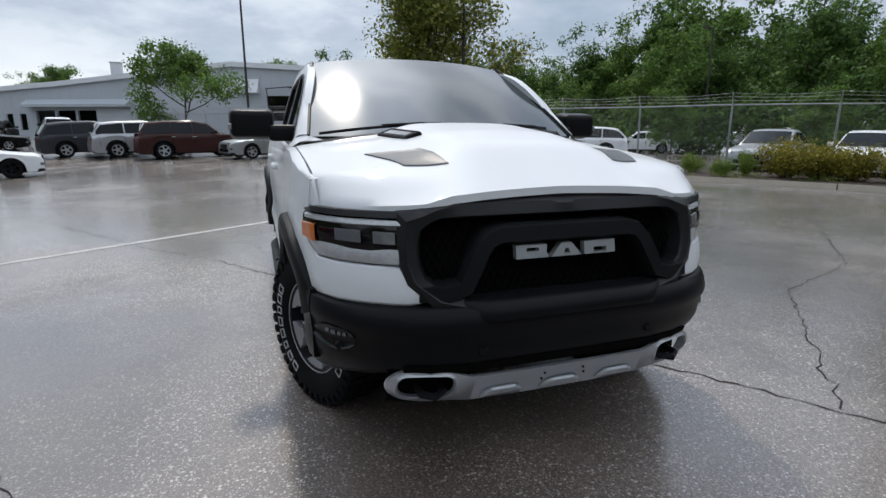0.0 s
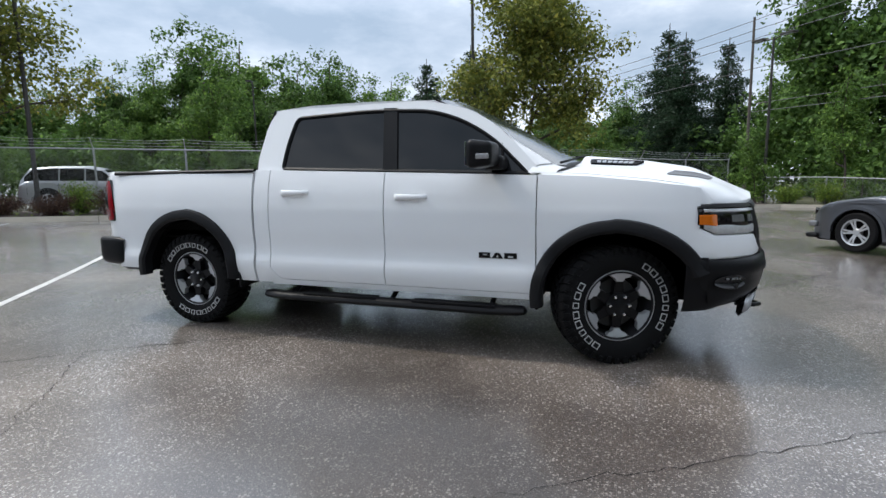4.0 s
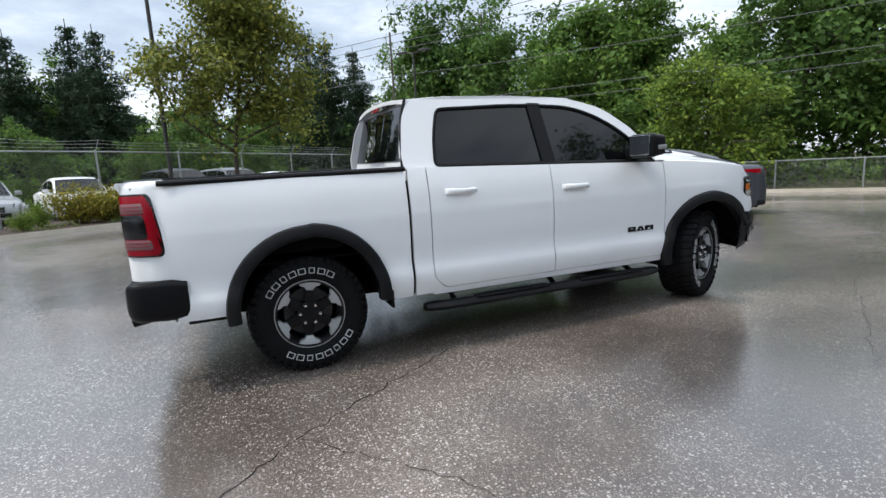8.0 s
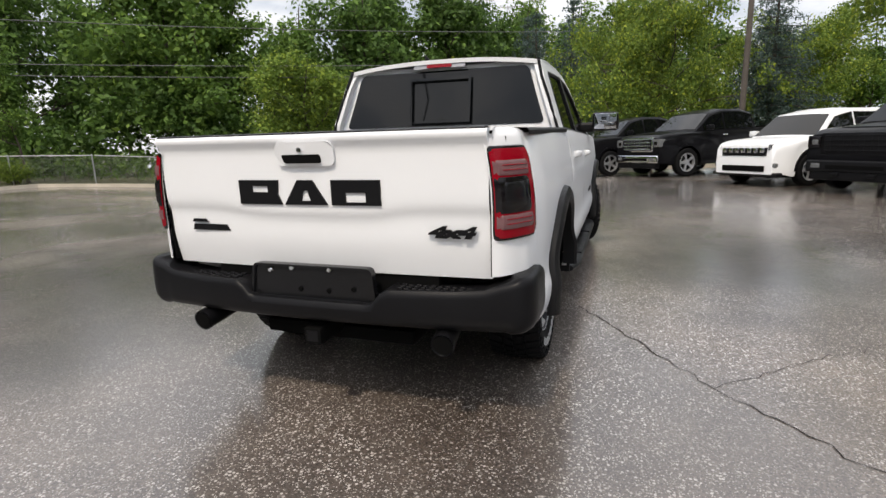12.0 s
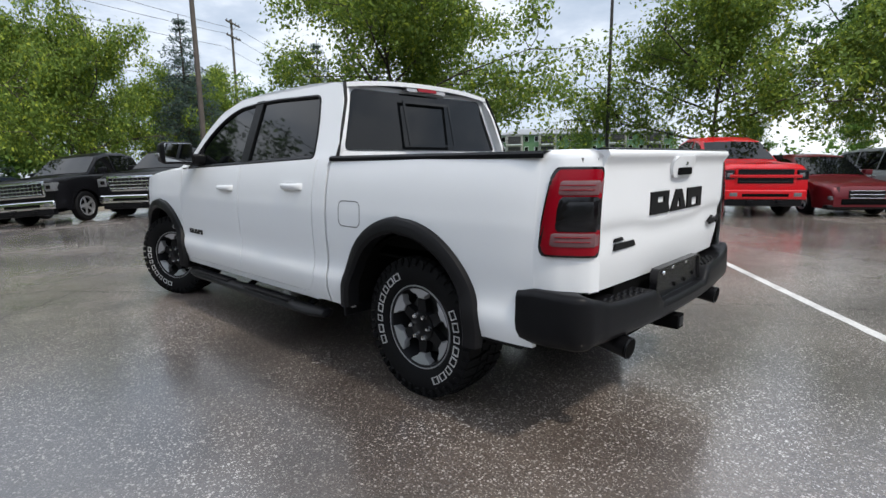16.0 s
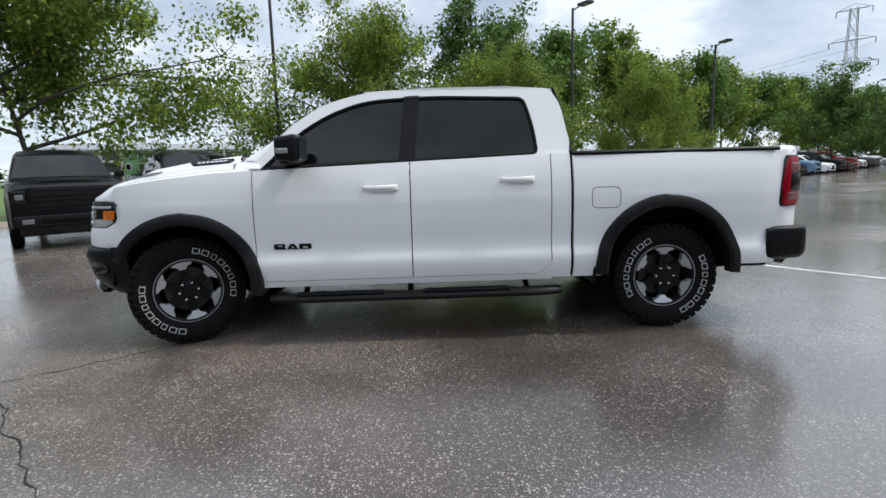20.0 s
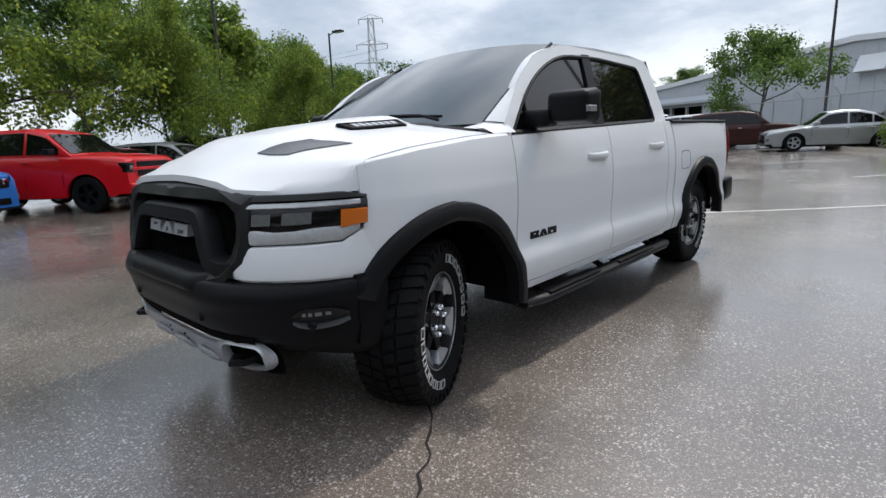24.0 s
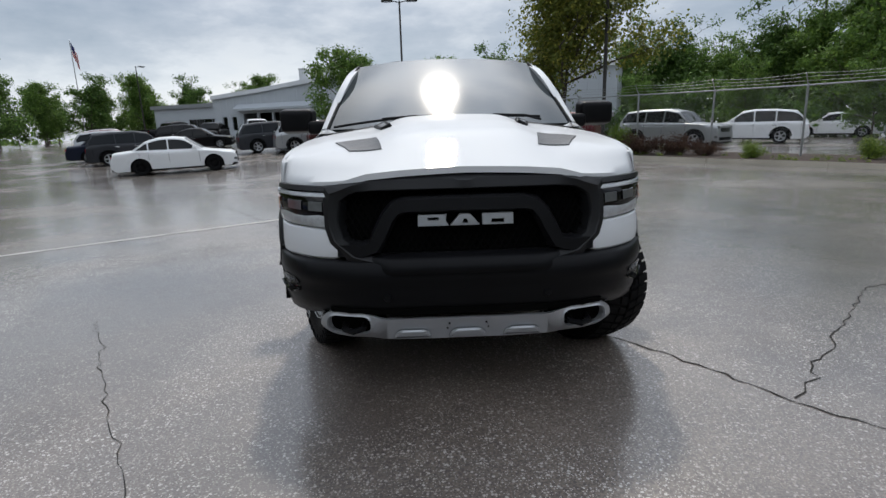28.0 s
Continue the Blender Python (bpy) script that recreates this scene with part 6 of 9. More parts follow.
def parked(kind, color, x, y, heading, label, group="", face="", sticker=False, bright=True):
    k = KINDS[kind]
    L, W, wb, fo, r = k["l"], k["w"], k["wb"], k["fo"], k["r"]
    body_paint = paint(color, *COLORS[color])
    name = {"sedan": "sedan_car", "fastback": "sedan_car", "suv": "suv_car", "wagon": "wagon_car", "pickup": "parked_pickup"}[kind]
    # stand it on the slope of the lot
    c, s = math.cos(radians(heading)), math.sin(radians(heading))
    za, zb = gz(x + c * wb / 2, y + s * wb / 2), gz(x - c * wb / 2, y - s * wb / 2)
    zl, zr = gz(x - s * 0.8, y + c * 0.8), gz(x + s * 0.8, y - c * 0.8)
    pitch, lean = math.degrees(math.atan2(za - zb, wb)), math.degrees(math.atan2(zl - zr, 1.6))
    e = thing(name, label, "car" if kind != "pickup" else "pickup truck", pose(x, y, (za + zb) / 2, 0, 0, heading) @ pose(0, 0, 0, lean, -pitch, 0), group)
    nx = fo + wb / 2                      # nose
    axf, axr = wb / 2, -wb / 2
    st = sorted({i / 24 for i in range(25)} | {(nx - a - d) / L for a in (axf, axr) for d in (-1.22 * r, -1.15 * r, -0.9 * r, -0.5 * r, 0, 0.5 * r, 0.9 * r, 1.15 * r, 1.22 * r)} | {p for p, _ in k["deck"]})

    tall, slope = kind == "pickup", kind == "fastback"

    def hw(t, z):
        plan = W / 2 * (1 - (0.06 if tall else 0.34 if slope else 0.20) * max(0, (0.10 - t) / 0.10) ** 1.6 - (0.24 if slope else 0.10) * max(0, (t - 0.93) / 0.07) ** 2)
        return plan * (1 - 0.05 * max(0.0, (z - 0.75) / 0.5) ** 2 - 0.03 * max(0.0, (0.45 - z) / 0.25))

    def under(t):
        X = nx - t * L
        zb = k["clear"] + 0.05 * (t < 0.05 or t > 0.96)
        for a in (axf, axr):
            d = abs(X - a)
            if d < 1.2 * r:
                zb = max(zb, r * 0.95 + math.sqrt((1.2 * r) ** 2 - d * d))
        return zb

    bm, rows = bmesh.new(), []
    for t in st:
        top, low = curve_at(k["deck"], t), under(t)
        low = min(low, top - 0.06)
        X = nx - t * L
        zs_ = [low + (top - low) * q for q in (0, 0.25, 0.5, 0.72, 0.86)]
        wt = hw(t, top)
        right = [Vector((X, hw(t, z) - (0.012 if 0.4 < (z - low) / (top - low) < 0.6 else 0.0), z)) for z in zs_] + [Vector((X, wt - 0.012, low + (top - low) * 0.94)), Vector((X, wt - 0.05, top - 0.006)), Vector((X, wt - 0.14, top + 0.012)), Vector((X, wt * 0.45, top + 0.035))]
        rows.append(right + [Vector((p.x, -p.y, p.z)) for p in right[::-1]])
    vs = sheet(bm, rows)
    bm.faces.new(vs[0])
    bm.faces.new(vs[-1])
    part("body", bm, body_paint, e, smooth=40)
    # cabin
    bm, rows, cab = bmesh.new(), [], k["roof"]
    belt_ = lambda t: curve_at(k["deck"], t) - 0.01
    cw = lambda t, z: hw(t, 0.9) - 0.04 - 0.30 * max(0.0, z - belt_(t)) - 0.05
    for t in sorted({cab[0][0] + (cab[-1][0] - cab[0][0]) * i / 16 for i in range(17)} | {p for p, _ in cab}):
        z1, z0 = curve_at(cab, t), belt_(t)
        X = nx - t * L
        z1 = max(z1, z0 + 0.004)
        right = [Vector((X, cw(t, z0 + (z1 - z0) * q), z0 + (z1 - z0) * q)) for q in (0, 0.5, 0.9)] + [Vector((X, cw(t, z1) - 0.06, z1 + 0.012)), Vector((X, cw(t, z1) * 0.4, z1 + 0.035))]
        rows.append(right + [Vector((p.x, -p.y, p.z)) for p in right[::-1]])
    sheet(bm, rows)
    part("cabin", bm, body_paint, e, smooth=40)
    a, b = cab[0], cab[1]

    def pane(name_, t0, z0, t1, z1, inset_=0.05, out=0.008):
        """A screen across the car between two stations."""
        g = bmesh.new()
        rws = []
        for q in (0.06, 0.35, 0.65, 0.94):
            t, z = t0 + (t1 - t0) * q, z0 + (z1 - z0) * q
            zb = curve_at(cab, t)
            w_ = cw(t, zb) - inset_
            X = nx - t * L + (out * 1.5 if t0 < 0.5 else -out * 1.5)
            rws.append([Vector((X, w_ * s_, zb + 0.012 + 0.022 * (1 - s_ * s_) + out)) for s_ in (-1, -0.6, 0, 0.6, 1)])
        sheet(g, rws)
        part(name_, g, TINT, e)

    pane("windscreen", a[0], a[1], b[0], b[1])
    pane("rear_window", cab[-2][0], cab[-2][1], cab[-1][0] - 0.004, cab[-1][1])
    gh0 = curve_at(k["deck"], 0.03)
    # side windows between the posts
    lo, hi = a[0] + 0.045, k["glass_end"] if "glass_end" in k else cab[-1][0] - (0.03 if kind != "pickup" else 0.012)
    cuts = [lo, *k["posts"], hi]
    for sy in (-1, 1):
        brim = []
        for t0, t1 in zip(cuts, cuts[1:]):
            g, rws = bmesh.new(), []
            for i in range(6):
                t = t0 + 0.006 + (t1 - t0 - 0.012) * i / 5
                z0 = belt_(t) + 0.04
                z1 = max(z0 + 0.01, min(curve_at(cab, t) - 0.075 - (0.10 * max(0.0, (t - 0.66) / 0.14) ** 1.5 if slope else 0.0), curve_at(cab, max(min(t, cab[-2][0]), cab[1][0])) - 0.075))
                rws.append([Vector((nx - t * L, sy * (cw(t, z) + 0.008), z)) for z in (z0, (z0 + z1) / 2, z1)])
            sheet(g, rws)
            part("side_window", g, THROUGHLIGHT if slope else TINT, e)
            brim += [(rw[-1], rw[0]) for rw in rws]
        if slope:
            # bright line round the side windows, and the crease along the flank
            g = bmesh.new()
            ring = [p for p, _ in brim] + [q for _, q in reversed(brim)]
            tube(g, [p + Vector((0, sy * 0.004, 0)) for p in ring + ring[:1]], 0.013, 5)
            part("window_line", g, CHROME, e, "bright line round the side windows")
            g = bmesh.new()
            sheet(g, [[Vector((nx - t * L, sy * (hw(t, z) + o), z)) for z, o in ((0.80 + 0.07 * t, 0.001), (0.815 + 0.07 * t, 0.005), (0.835 + 0.07 * t, 0.001))] for t in (0.16, 0.3, 0.5, 0.7, 0.9)])
            part("flank_crease", g, body_paint, e)
        # lamps
        g = bmesh.new()
        zt = curve_at(k["deck"], 0.045) - 0.10
        sheet(g, [[Vector((nx - t * L + 0.012, sy * min(hw(t, z) + 0.008, W / 2 * (0.66 + 3.6 * t)), z)) for z in (zt - 0.07, zt, zt + 0.06)] for t in (0.002, 0.02, 0.05, 0.085)])
        if tall:
            g.free()
            g = box(bmesh.new(), nx - 0.30, nx + 0.004, *sorted((sy * W * 0.345, sy * W * 0.474)), gh0 - 0.33, gh0 - 0.10, 0.025, 2)
        hl = part("headlight", g, CARLENS if bright else SMOKE, e)
        g = bmesh.new()
        if tall:
            box(g, nx - 0.10, nx + 0.012, *sorted((sy * W * 0.365, sy * W * 0.43)), gh0 - 0.27, gh0 - 0.17, 0.02, 2)
        else:
            sheet(g, [[Vector((nx - t * L + 0.017, sy * min(hw(t, z) + 0.012, W / 2 * (0.68 + 3.4 * t)), z)) for z in (zt - 0.05, zt - 0.01, zt + 0.02)] for t in (0.01, 0.03, 0.05)])
        part("lamp_reflector", g, SMOKE if bright else PROJ, hl)
        for ax in (axf, axr):
            g = bmesh.new()
            rws = []
            for q in range(15):
                a_ = math.pi * q / 14
                X_, Z_ = ax + 1.2 * r * math.cos(a_), r * 0.95 + 1.2 * r * math.sin(a_)
                X2, Z2 = ax + (1.34 * r) * math.cos(a_), r * 0.95 + (1.34 * r) * math.sin(a_)
                yy = hw((nx - X_) / L, Z_)
                rws.append([Vector((X_, sy * (yy - 0.05), Z_)), Vector((X_, sy * (yy + 0.012), Z_)), Vector((X2, sy * (hw((nx - X2) / L, Z2) + 0.010), Z2)), Vector((X2, sy * (hw((nx - X2) / L, Z2) - 0.01), Z2))])
            sheet(g, rws)
            part("wheel_arch_trim", g, SATIN if kind in ("suv", "wagon") else body_paint, e)
        if kind != "pickup":
            g = box(bmesh.new(), nx - 0.16, nx - 0.01, *sorted((sy * W * 0.30, sy * W * 0.43)), k["clear"] + 0.20, k["clear"] + 0.30, 0.02, 1)
            part("fog_lamp", g, PROJ, e)
        g = bmesh.new()
        zt = curve_at(k["deck"], 0.97) - 0.10
        tail = 0.30 if kind in ("suv", "pickup") else 0.16
        sheet(g, [[Vector((nx - t * L - 0.012, sy * min(hw(t, z) + 0.010, W / 2 * (0.70 + 4.5 * (1 - t))), z)) for z in (zt - tail, zt - tail / 2, zt)] for t in (0.995, 0.975, 0.955)])
        if slope:
            g.free()
            g = bmesh.new()
            sheet(g, [[Vector((nx - t * L, sy * (hw(t, 0.9) + 0.010), z)) for z in (zm - h_, zm, zm + h_)] for t, zm, h_ in ((0.895, 0.935, 0.008), (0.92, 0.925, 0.026), (0.95, 0.915, 0.042), (0.975, 0.91, 0.05))])
            sheet(g, [[Vector((nx - 0.992 * L - 0.012, sy * w_, z)) for z in (0.86, 0.91, 0.96)] for w_ in (W * 0.38, W * 0.32, W * 0.24)])
        part("tail_light", g, REDGLASS, e)
        ms = 0.045 if slope else 0.0
        g = box(bmesh.new(), nx - L * (a[0] + 0.085 if slope else a[0] + 0.06) - 0.10 + ms, nx - L * (a[0] + 0.085 if slope else a[0] + 0.06) + 0.06, *sorted((sy * (W / 2 - 0.02), sy * (W / 2 + 0.17 - ms))), belt_(0.3) + 0.03, belt_(0.3) + 0.17 - ms / 2, 0.03, 2)
        part("wing_mirror", g, SATIN if kind == "pickup" else body_paint, e)
        g = box(bmesh.new(), axr + r * 1.2, axf - r * 1.2, *sorted((sy * (W / 2 - 0.06), sy * (W / 2 - 0.015))), k["clear"] - 0.02, k["clear"] + 0.05, 0.01, 1)
        part("sill", g, SATIN, e)
        for t in k["posts"]:
            X = nx - (t - 0.035) * L
            g = box(bmesh.new(), X - 0.22, X - 0.04, *sorted((sy * (W / 2 - 0.035), sy * (W / 2 + 0.012))), belt_(t) - 0.15, belt_(t) - 0.115, 0.008, 1)
            part("door_handle", g, CHROME if bright else body_paint, e)
        for t in (a[0] + 0.035, *k["posts"], hi - 0.03):
            X, g = nx - t * L, bmesh.new()
            sheet(g, [[Vector((X + o, sy * (hw(t, z) + 0.002 - (0.012 if 0.45 < z < 0.62 else 0.0)), z)) for z in (k["clear"] + 0.16, 0.5, 0.62, 0.75, belt_(t) - 0.07)] for o in (-0.005, 0.005)])
            part("door_seam", g, VOID, e)
    gh = curve_at(k["deck"], 0.03)
    gw = 0.31 if tall or face == "slots" else 0.22
    g = box(bmesh.new(), nx - 0.06, nx + 0.015, -W * gw, W * gw, gh - (0.42 if tall else 0.27), gh - 0.09, 0.02, 2)
    grl = part("grille", g, SATIN, e)
    if tall:
        g = box(bmesh.new(), nx - 0.05, nx + 0.006, -W * 0.34, W * 0.34, gh - 0.47, gh - 0.045, 0.03, 2)
        part("grille_frame", g, CHROME if bright else body_paint, grl)
        g = box(bmesh.new(), nx - 0.14, nx + 0.03, -W * 0.42, W * 0.42, k["clear"] - 0.10, k["clear"] + 0.09, 0.03, 2)
        part("air_dam", g, SATIN, e)
        g = box(bmesh.new(), nx, nx + 0.066, -W * 0.26, W * 0.26, k["clear"] + 0.12, k["clear"] + 0.20, 0.01, 1)
        part("bumper_slot", g, VOID, e)
        for sy in (-1, 1):
            g = box(bmesh.new(), nx - 0.02, nx + 0.068, *sorted((sy * W * 0.31, sy * W * 0.40)), k["clear"] + 0.13, k["clear"] + 0.22, 0.015, 2)
            part("fog_lamp", g, PROJ, e)
            g = box(bmesh.new(), nx - 0.04, nx + 0.075, *sorted((sy * W * 0.13, sy * W * 0.20)), k["clear"] - 0.02, k["clear"] + 0.05, 0.015, 2)
            part("tow_hook", g, SATIN, e)
        g = bmesh.new()
        sheet(g, [[Vector((nx - t * L, W * q, curve_at(k["deck"], t) + 0.036 + 0.022 * (1 - (2 * abs(q) / 0.52) ** 4))) for q in (-0.26, -0.25, -0.2, 0.0, 0.2, 0.25, 0.26)] for t in (0.03, 0.06, 0.12, 0.20)])
        part("hood_bulge", g, body_paint, e, smooth=60)
        if face == "split":
            g = box(bmesh.new(), nx - 0.02, nx + 0.034, -W * 0.40, W * 0.40, gh - 0.29, gh - 0.21, 0.03, 2)
            part("grille_crossbar", g, body_paint, grl)
        for yy in [W * 0.06 * q for q in range(-4, 5)]:
            g = box(bmesh.new(), nx, nx + 0.020, yy - 0.007, yy + 0.007, gh - 0.40, gh - 0.09, 0.003, 1)
            part("grille_bar", g, CHROME if bright else SATIN, grl)
    else:
        g = box(bmesh.new(), nx - 0.10, nx + 0.02, -W * 0.30, W * 0.30, k["clear"] + 0.10, k["clear"] + 0.24, 0.03, 2)
        part("lower_intake", g, VOID, grl)
    for i in range(7 if face == "slots" else 4 if tall else 3):
        if face == "slots":
            yy = -W * 0.26 + W * 0.52 * i / 6
            g = box(bmesh.new(), nx, nx + 0.028, yy - 0.055, yy + 0.055, gh - 0.20, gh - 0.09, 0.015, 2)
            part("grille_slot", g, CHROME, grl)
        else:
            zz = gh - (0.38 if tall else 0.27) + (0.28 if tall else 0.17) * i / (3 if tall else 2)
            g = box(bmesh.new(), nx, nx + 0.026, -W * (gw - 0.015), W * (gw - 0.015), zz - (0.012 if tall else 0.006), zz + (0.012 if tall else 0.006), 0.004, 1)
            part("grille_bar", g, CHROME if bright else SATIN, grl)
    bump = CHROME if (tall and bright) else body_paint if face == "split" else SATIN
    g = box(bmesh.new(), nx - 0.22, nx + (0.06 if tall else 0.0), -W * 0.46, W * 0.46, k["clear"] + (0.06 if tall else 0.0), k["clear"] + (0.28 if tall else 0.09), 0.05, 3)
    part("front_bumper", g, bump, e)
    g = box(bmesh.new(), nx - L - (0.05 if tall else -0.01), nx - L + 0.20, -W * 0.46, W * 0.46, k["clear"] + (0.08 if tall else 0.02), k["clear"] + (0.30 if tall else 0.14), 0.05, 3)
    part("rear_bumper", g, bump if tall else SATIN, e)
    g = box(bmesh.new(), nx - L * 0.97, nx - L * 0.03, -W * 0.40, W * 0.40, k["clear"] - 0.03, k["clear"] + 0.25, 0.02, 1)
    part("underside", g, VOID, e)
    if tall:
        g = box(bmesh.new(), nx - L * 0.985, nx - L * 0.625, -W * 0.40, W * 0.40, 1.345, 1.392, 0.004, 1)
        part("bed_cover", g, VOID, e)
    if sticker:
        t = (a[0] + b[0]) / 2 + 0.02
        g = bmesh.new()
        X = nx - b[0] * L
        sheet(g, [[Vector((X + 0.10 + o, yy, curve_at(cab, b[0]) - 0.10 - o * 0.5)) for yy in (0.30, 0.45, 0.62)] for o in (0.03, 0.16)])
        part("price_sticker", g, AMBER if color == "x" else STICKER, e, "yellow price sticker")
    rimc = MACHINED if bright else RIM
    for X in (axf, axr):
        for sy in (-1, 1):
            g = bmesh.new()
            lathe(g, [(r * 0.62, -0.10), (r * 0.9, -0.11), (r, -0.08), (r, 0.08), (r * 0.92, 0.105), (r * 0.66, 0.10), (r * 0.62, 0.07), (r * 0.60, -0.05), (0.0, -0.05)], 28)
            wh = part("wheel", g, RUBBER, e, "", pose(X, sy * (W / 2 - 0.105), r, 0, 0, 90 * sy))
            g = bmesh.new()
            lathe(g, [(r * 0.68, 0.085), (r * 0.66, 0.108), (r * 0.60, 0.10), (r * 0.58, 0.03)], 28)
            lathe(g, [(0.0, 0.075), (r * 0.14, 0.075), (r * 0.2, 0.06), (r * 0.2, 0.0)], 14)
            for q in range(10 if slope else 5):
                m = Matrix.Rotation(math.pi * q / 5 + (0.16 * (-1) ** q) if slope else 2 * math.pi * q / 5 + 0.3, 4, "X")
                rws = [[m @ Vector((h, s_ * w_ * (0.5 if slope else 1.0), rr)) for s_ in (-1, 1)] for rr, w_, h in ((r * 0.12, r * 0.10, 0.07), (r * 0.4, r * 0.09, 0.085), (r * 0.63, r * 0.13, 0.09))]
                sheet(g, rws)
            part("rim", g, rimc, wh)
    # wheel housings
    for X in (axf, axr):
        g = box(bmesh.new(), X - r * 1.15, X + r * 1.15, -W / 2 + 0.24, W / 2 - 0.24, r, r * 2.1, 0.02, 1)
        part("wheel_housing", g, VOID, e)
    return e


STICKER = mat("yellow_sticker", (0.75, 0.72, 0.05), 0.5)


def in_row(kind, color, v, label, axle=-9.2, back=False, **kw):
    """A car of the long row, its front axle on the row's line."""
    h = 38 + (180 if back else 0)
    u = axle - KINDS[kind]["wb"] / 2
    x, y = on_row(u, v)
    return parked(kind, color, x, y, h, label, "cars of the long parked row", **kw)


in_row("pickup", "white", 18.5, "white crew-cab pickup parked tail to the lot", axle=-9.0, back=True)
in_row("sedan", "navy", 14.8, "dark navy sedan parked beside a white pickup")
in_row("pickup", "black", 10.95, "black pickup with chrome grille and chrome bumper", axle=-9.0)
in_row("pickup", "black", 8.5, "black heavy pickup with broad chrome grille", axle=-9.8, sticker=True)
in_row("suv", "white", 4.55, "white compact off-road wagon with slotted grille", axle=-9.5, face="slots")
in_row("pickup", "black", 2.0, "black pickup with dark bar grille, parked facing the lot", axle=-9.4, sticker=True, bright=False)
in_row("pickup", "black", -0.75, "black pickup with a yellow sticker on its windscreen", axle=-9.3, sticker=True, bright=False)
in_row("suv", "blue", -5.1, "bright blue compact off-roader with slotted grille", axle=-11.0, face="slots")
in_row("pickup", "red", -7.6, "bright red pickup with black grille", axle=-9.1, bright=False, face="split")
in_row("sedan", "maroon", -9.95, "dark red sedan parked in the row")
in_row("wagon", "silver", -12.6, "silver crossover wagon with black lower cladding", bright=True, sticker=True)
in_row("pickup", "black", -15.5, "black pickup with chrome grille and bumper")
rng = random.Random(5)
more = [("sedan", "gunmetal"), ("suv", "grey"), ("suv", "white"), ("suv", "black"), ("sedan", "maroon"), ("wagon", "silver"), ("sedan", "white"), ("suv", "gunmetal"), ("sedan", "black"), ("suv", "lightblue"), ("sedan", "white"), ("suv", "black"), ("sedan", "maroon"), ("suv", "red"), ("sedan", "white"), ("wagon", "grey"), ("suv", "white"), ("sedan", "silver")]
WORDS = dict(gunmetal="dark grey", grey="grey", white="white", black="black", maroon="dark red", silver="silver", lightblue="light blue", red="red", navy="dark navy", brown="brown", blue="blue")
for i, (kd, co) in enumerate(more):
    in_row(kd, co, -18.9 - 2.75 * i, f"{WORDS[co]} {dict(sedan='sedan', suv='sport utility car', wagon='estate car')[kd]} parked farther along the row", axle=-9.2 + rng.uniform(-0.25, 0.25), bright=rng.random() < 0.6)

# cars in the middle of the lot and by the building
parked("sedan", "white", -10.65, 17.9, 18, "white sports sedan with dark wheels standing in the lot", bright=False)
parked("suv", "gunmetal", -15.8, 24.4, 30, "dark grey sport utility car in the middle row", "cars of the middle row")
parked("sedan", "navy", -18.6, 27.2, 30, "dark navy sedan in the middle row", "cars of the middle row")
parked("sedan", "black", -16.2, 33.6, 14, "black sedan in the middle row", "cars of the middle row")
for i, (kd, co) in enumerate((("suv", "silver"), ("wagon", "white"), ("suv", "maroon"), ("suv", "white"), ("sedan", "gunmetal"), ("suv", "black"))):
    parked(kd, co, -20.6 - 2.0 * i, 31.0 + 3.4 * i, 30, f"{WORDS[co]} car far down the middle row", "cars of the middle row")
parked("suv", "black", -20.0, 40.5, 14, "black sport utility car before the annexe", "cars by the building")
parked("sedan", "silver", -0.35, 21.7, 201, "silver sedan parked nose out by the kerb's end")
for kd, co, x, y, h, lab in (("suv", "brown", -4.0, 23.7, 17, "dark brown sport utility car parked tail to the lot"), ("suv", "silver", -6.4, 26.0, 20, "silver sport utility car beside a brown one"), ("suv", "gunmetal", -9.0, 27.6, 24, "dark grey sport utility car parked tail to the lot")):
    parked(kd, co, x, y, h, lab, "cars by the building")
parked("pickup", "white", -14.9, 42.6, 112, "white pickup standing before the workshop")
parked("suv", "black", -19.2, 44.2, 100, "black off-roader standing before the workshop")
parked("pickup", "black", -23.6, 46.0, 60, "black pickup standing before the workshop")
parked("fastback", "slate", 5.42, -7.0, 40, "dark grey sedan with a bright window line on the lot")

# cars behind the fence
for kd, co, x, y, h, lab in (("suv", "silver", 11.3, 19.3, -52, "silver sport utility car behind the chain-link fence"), ("suv", "maroon", 6.4, 22.6, 150, "dark red sport utility car behind the fence"),
                             ("wagon", "white", 16.4, 21.8, 146, "white estate car behind the fence"), ("sedan", "white", 24.6, 26.8, 150, "white sedan behind the fence"),
                             ("suv", "white", 28.6, 27.6, 150, "white sport utility car behind the fence"), ("pickup", "white", 33.0, 28.2, 150, "white pickup far behind the fence"),
                             ("pickup", "maroon", 36.6, 26.4, 150, "dark red pickup far behind the fence"), ("sedan", "gunmetal", 40.0, 25.0, 150, "dark sedan far behind the fence"),
                             ("suv", "gunmetal", 1.5, 27.8, 188, "dark blue-grey sport utility car by the building"), ("suv", "white", 4.5, 31.6, 188, "white car by the building behind the fence")):
    parked(kd, co, x, y, h, lab, "cars behind the fence", bright=True)
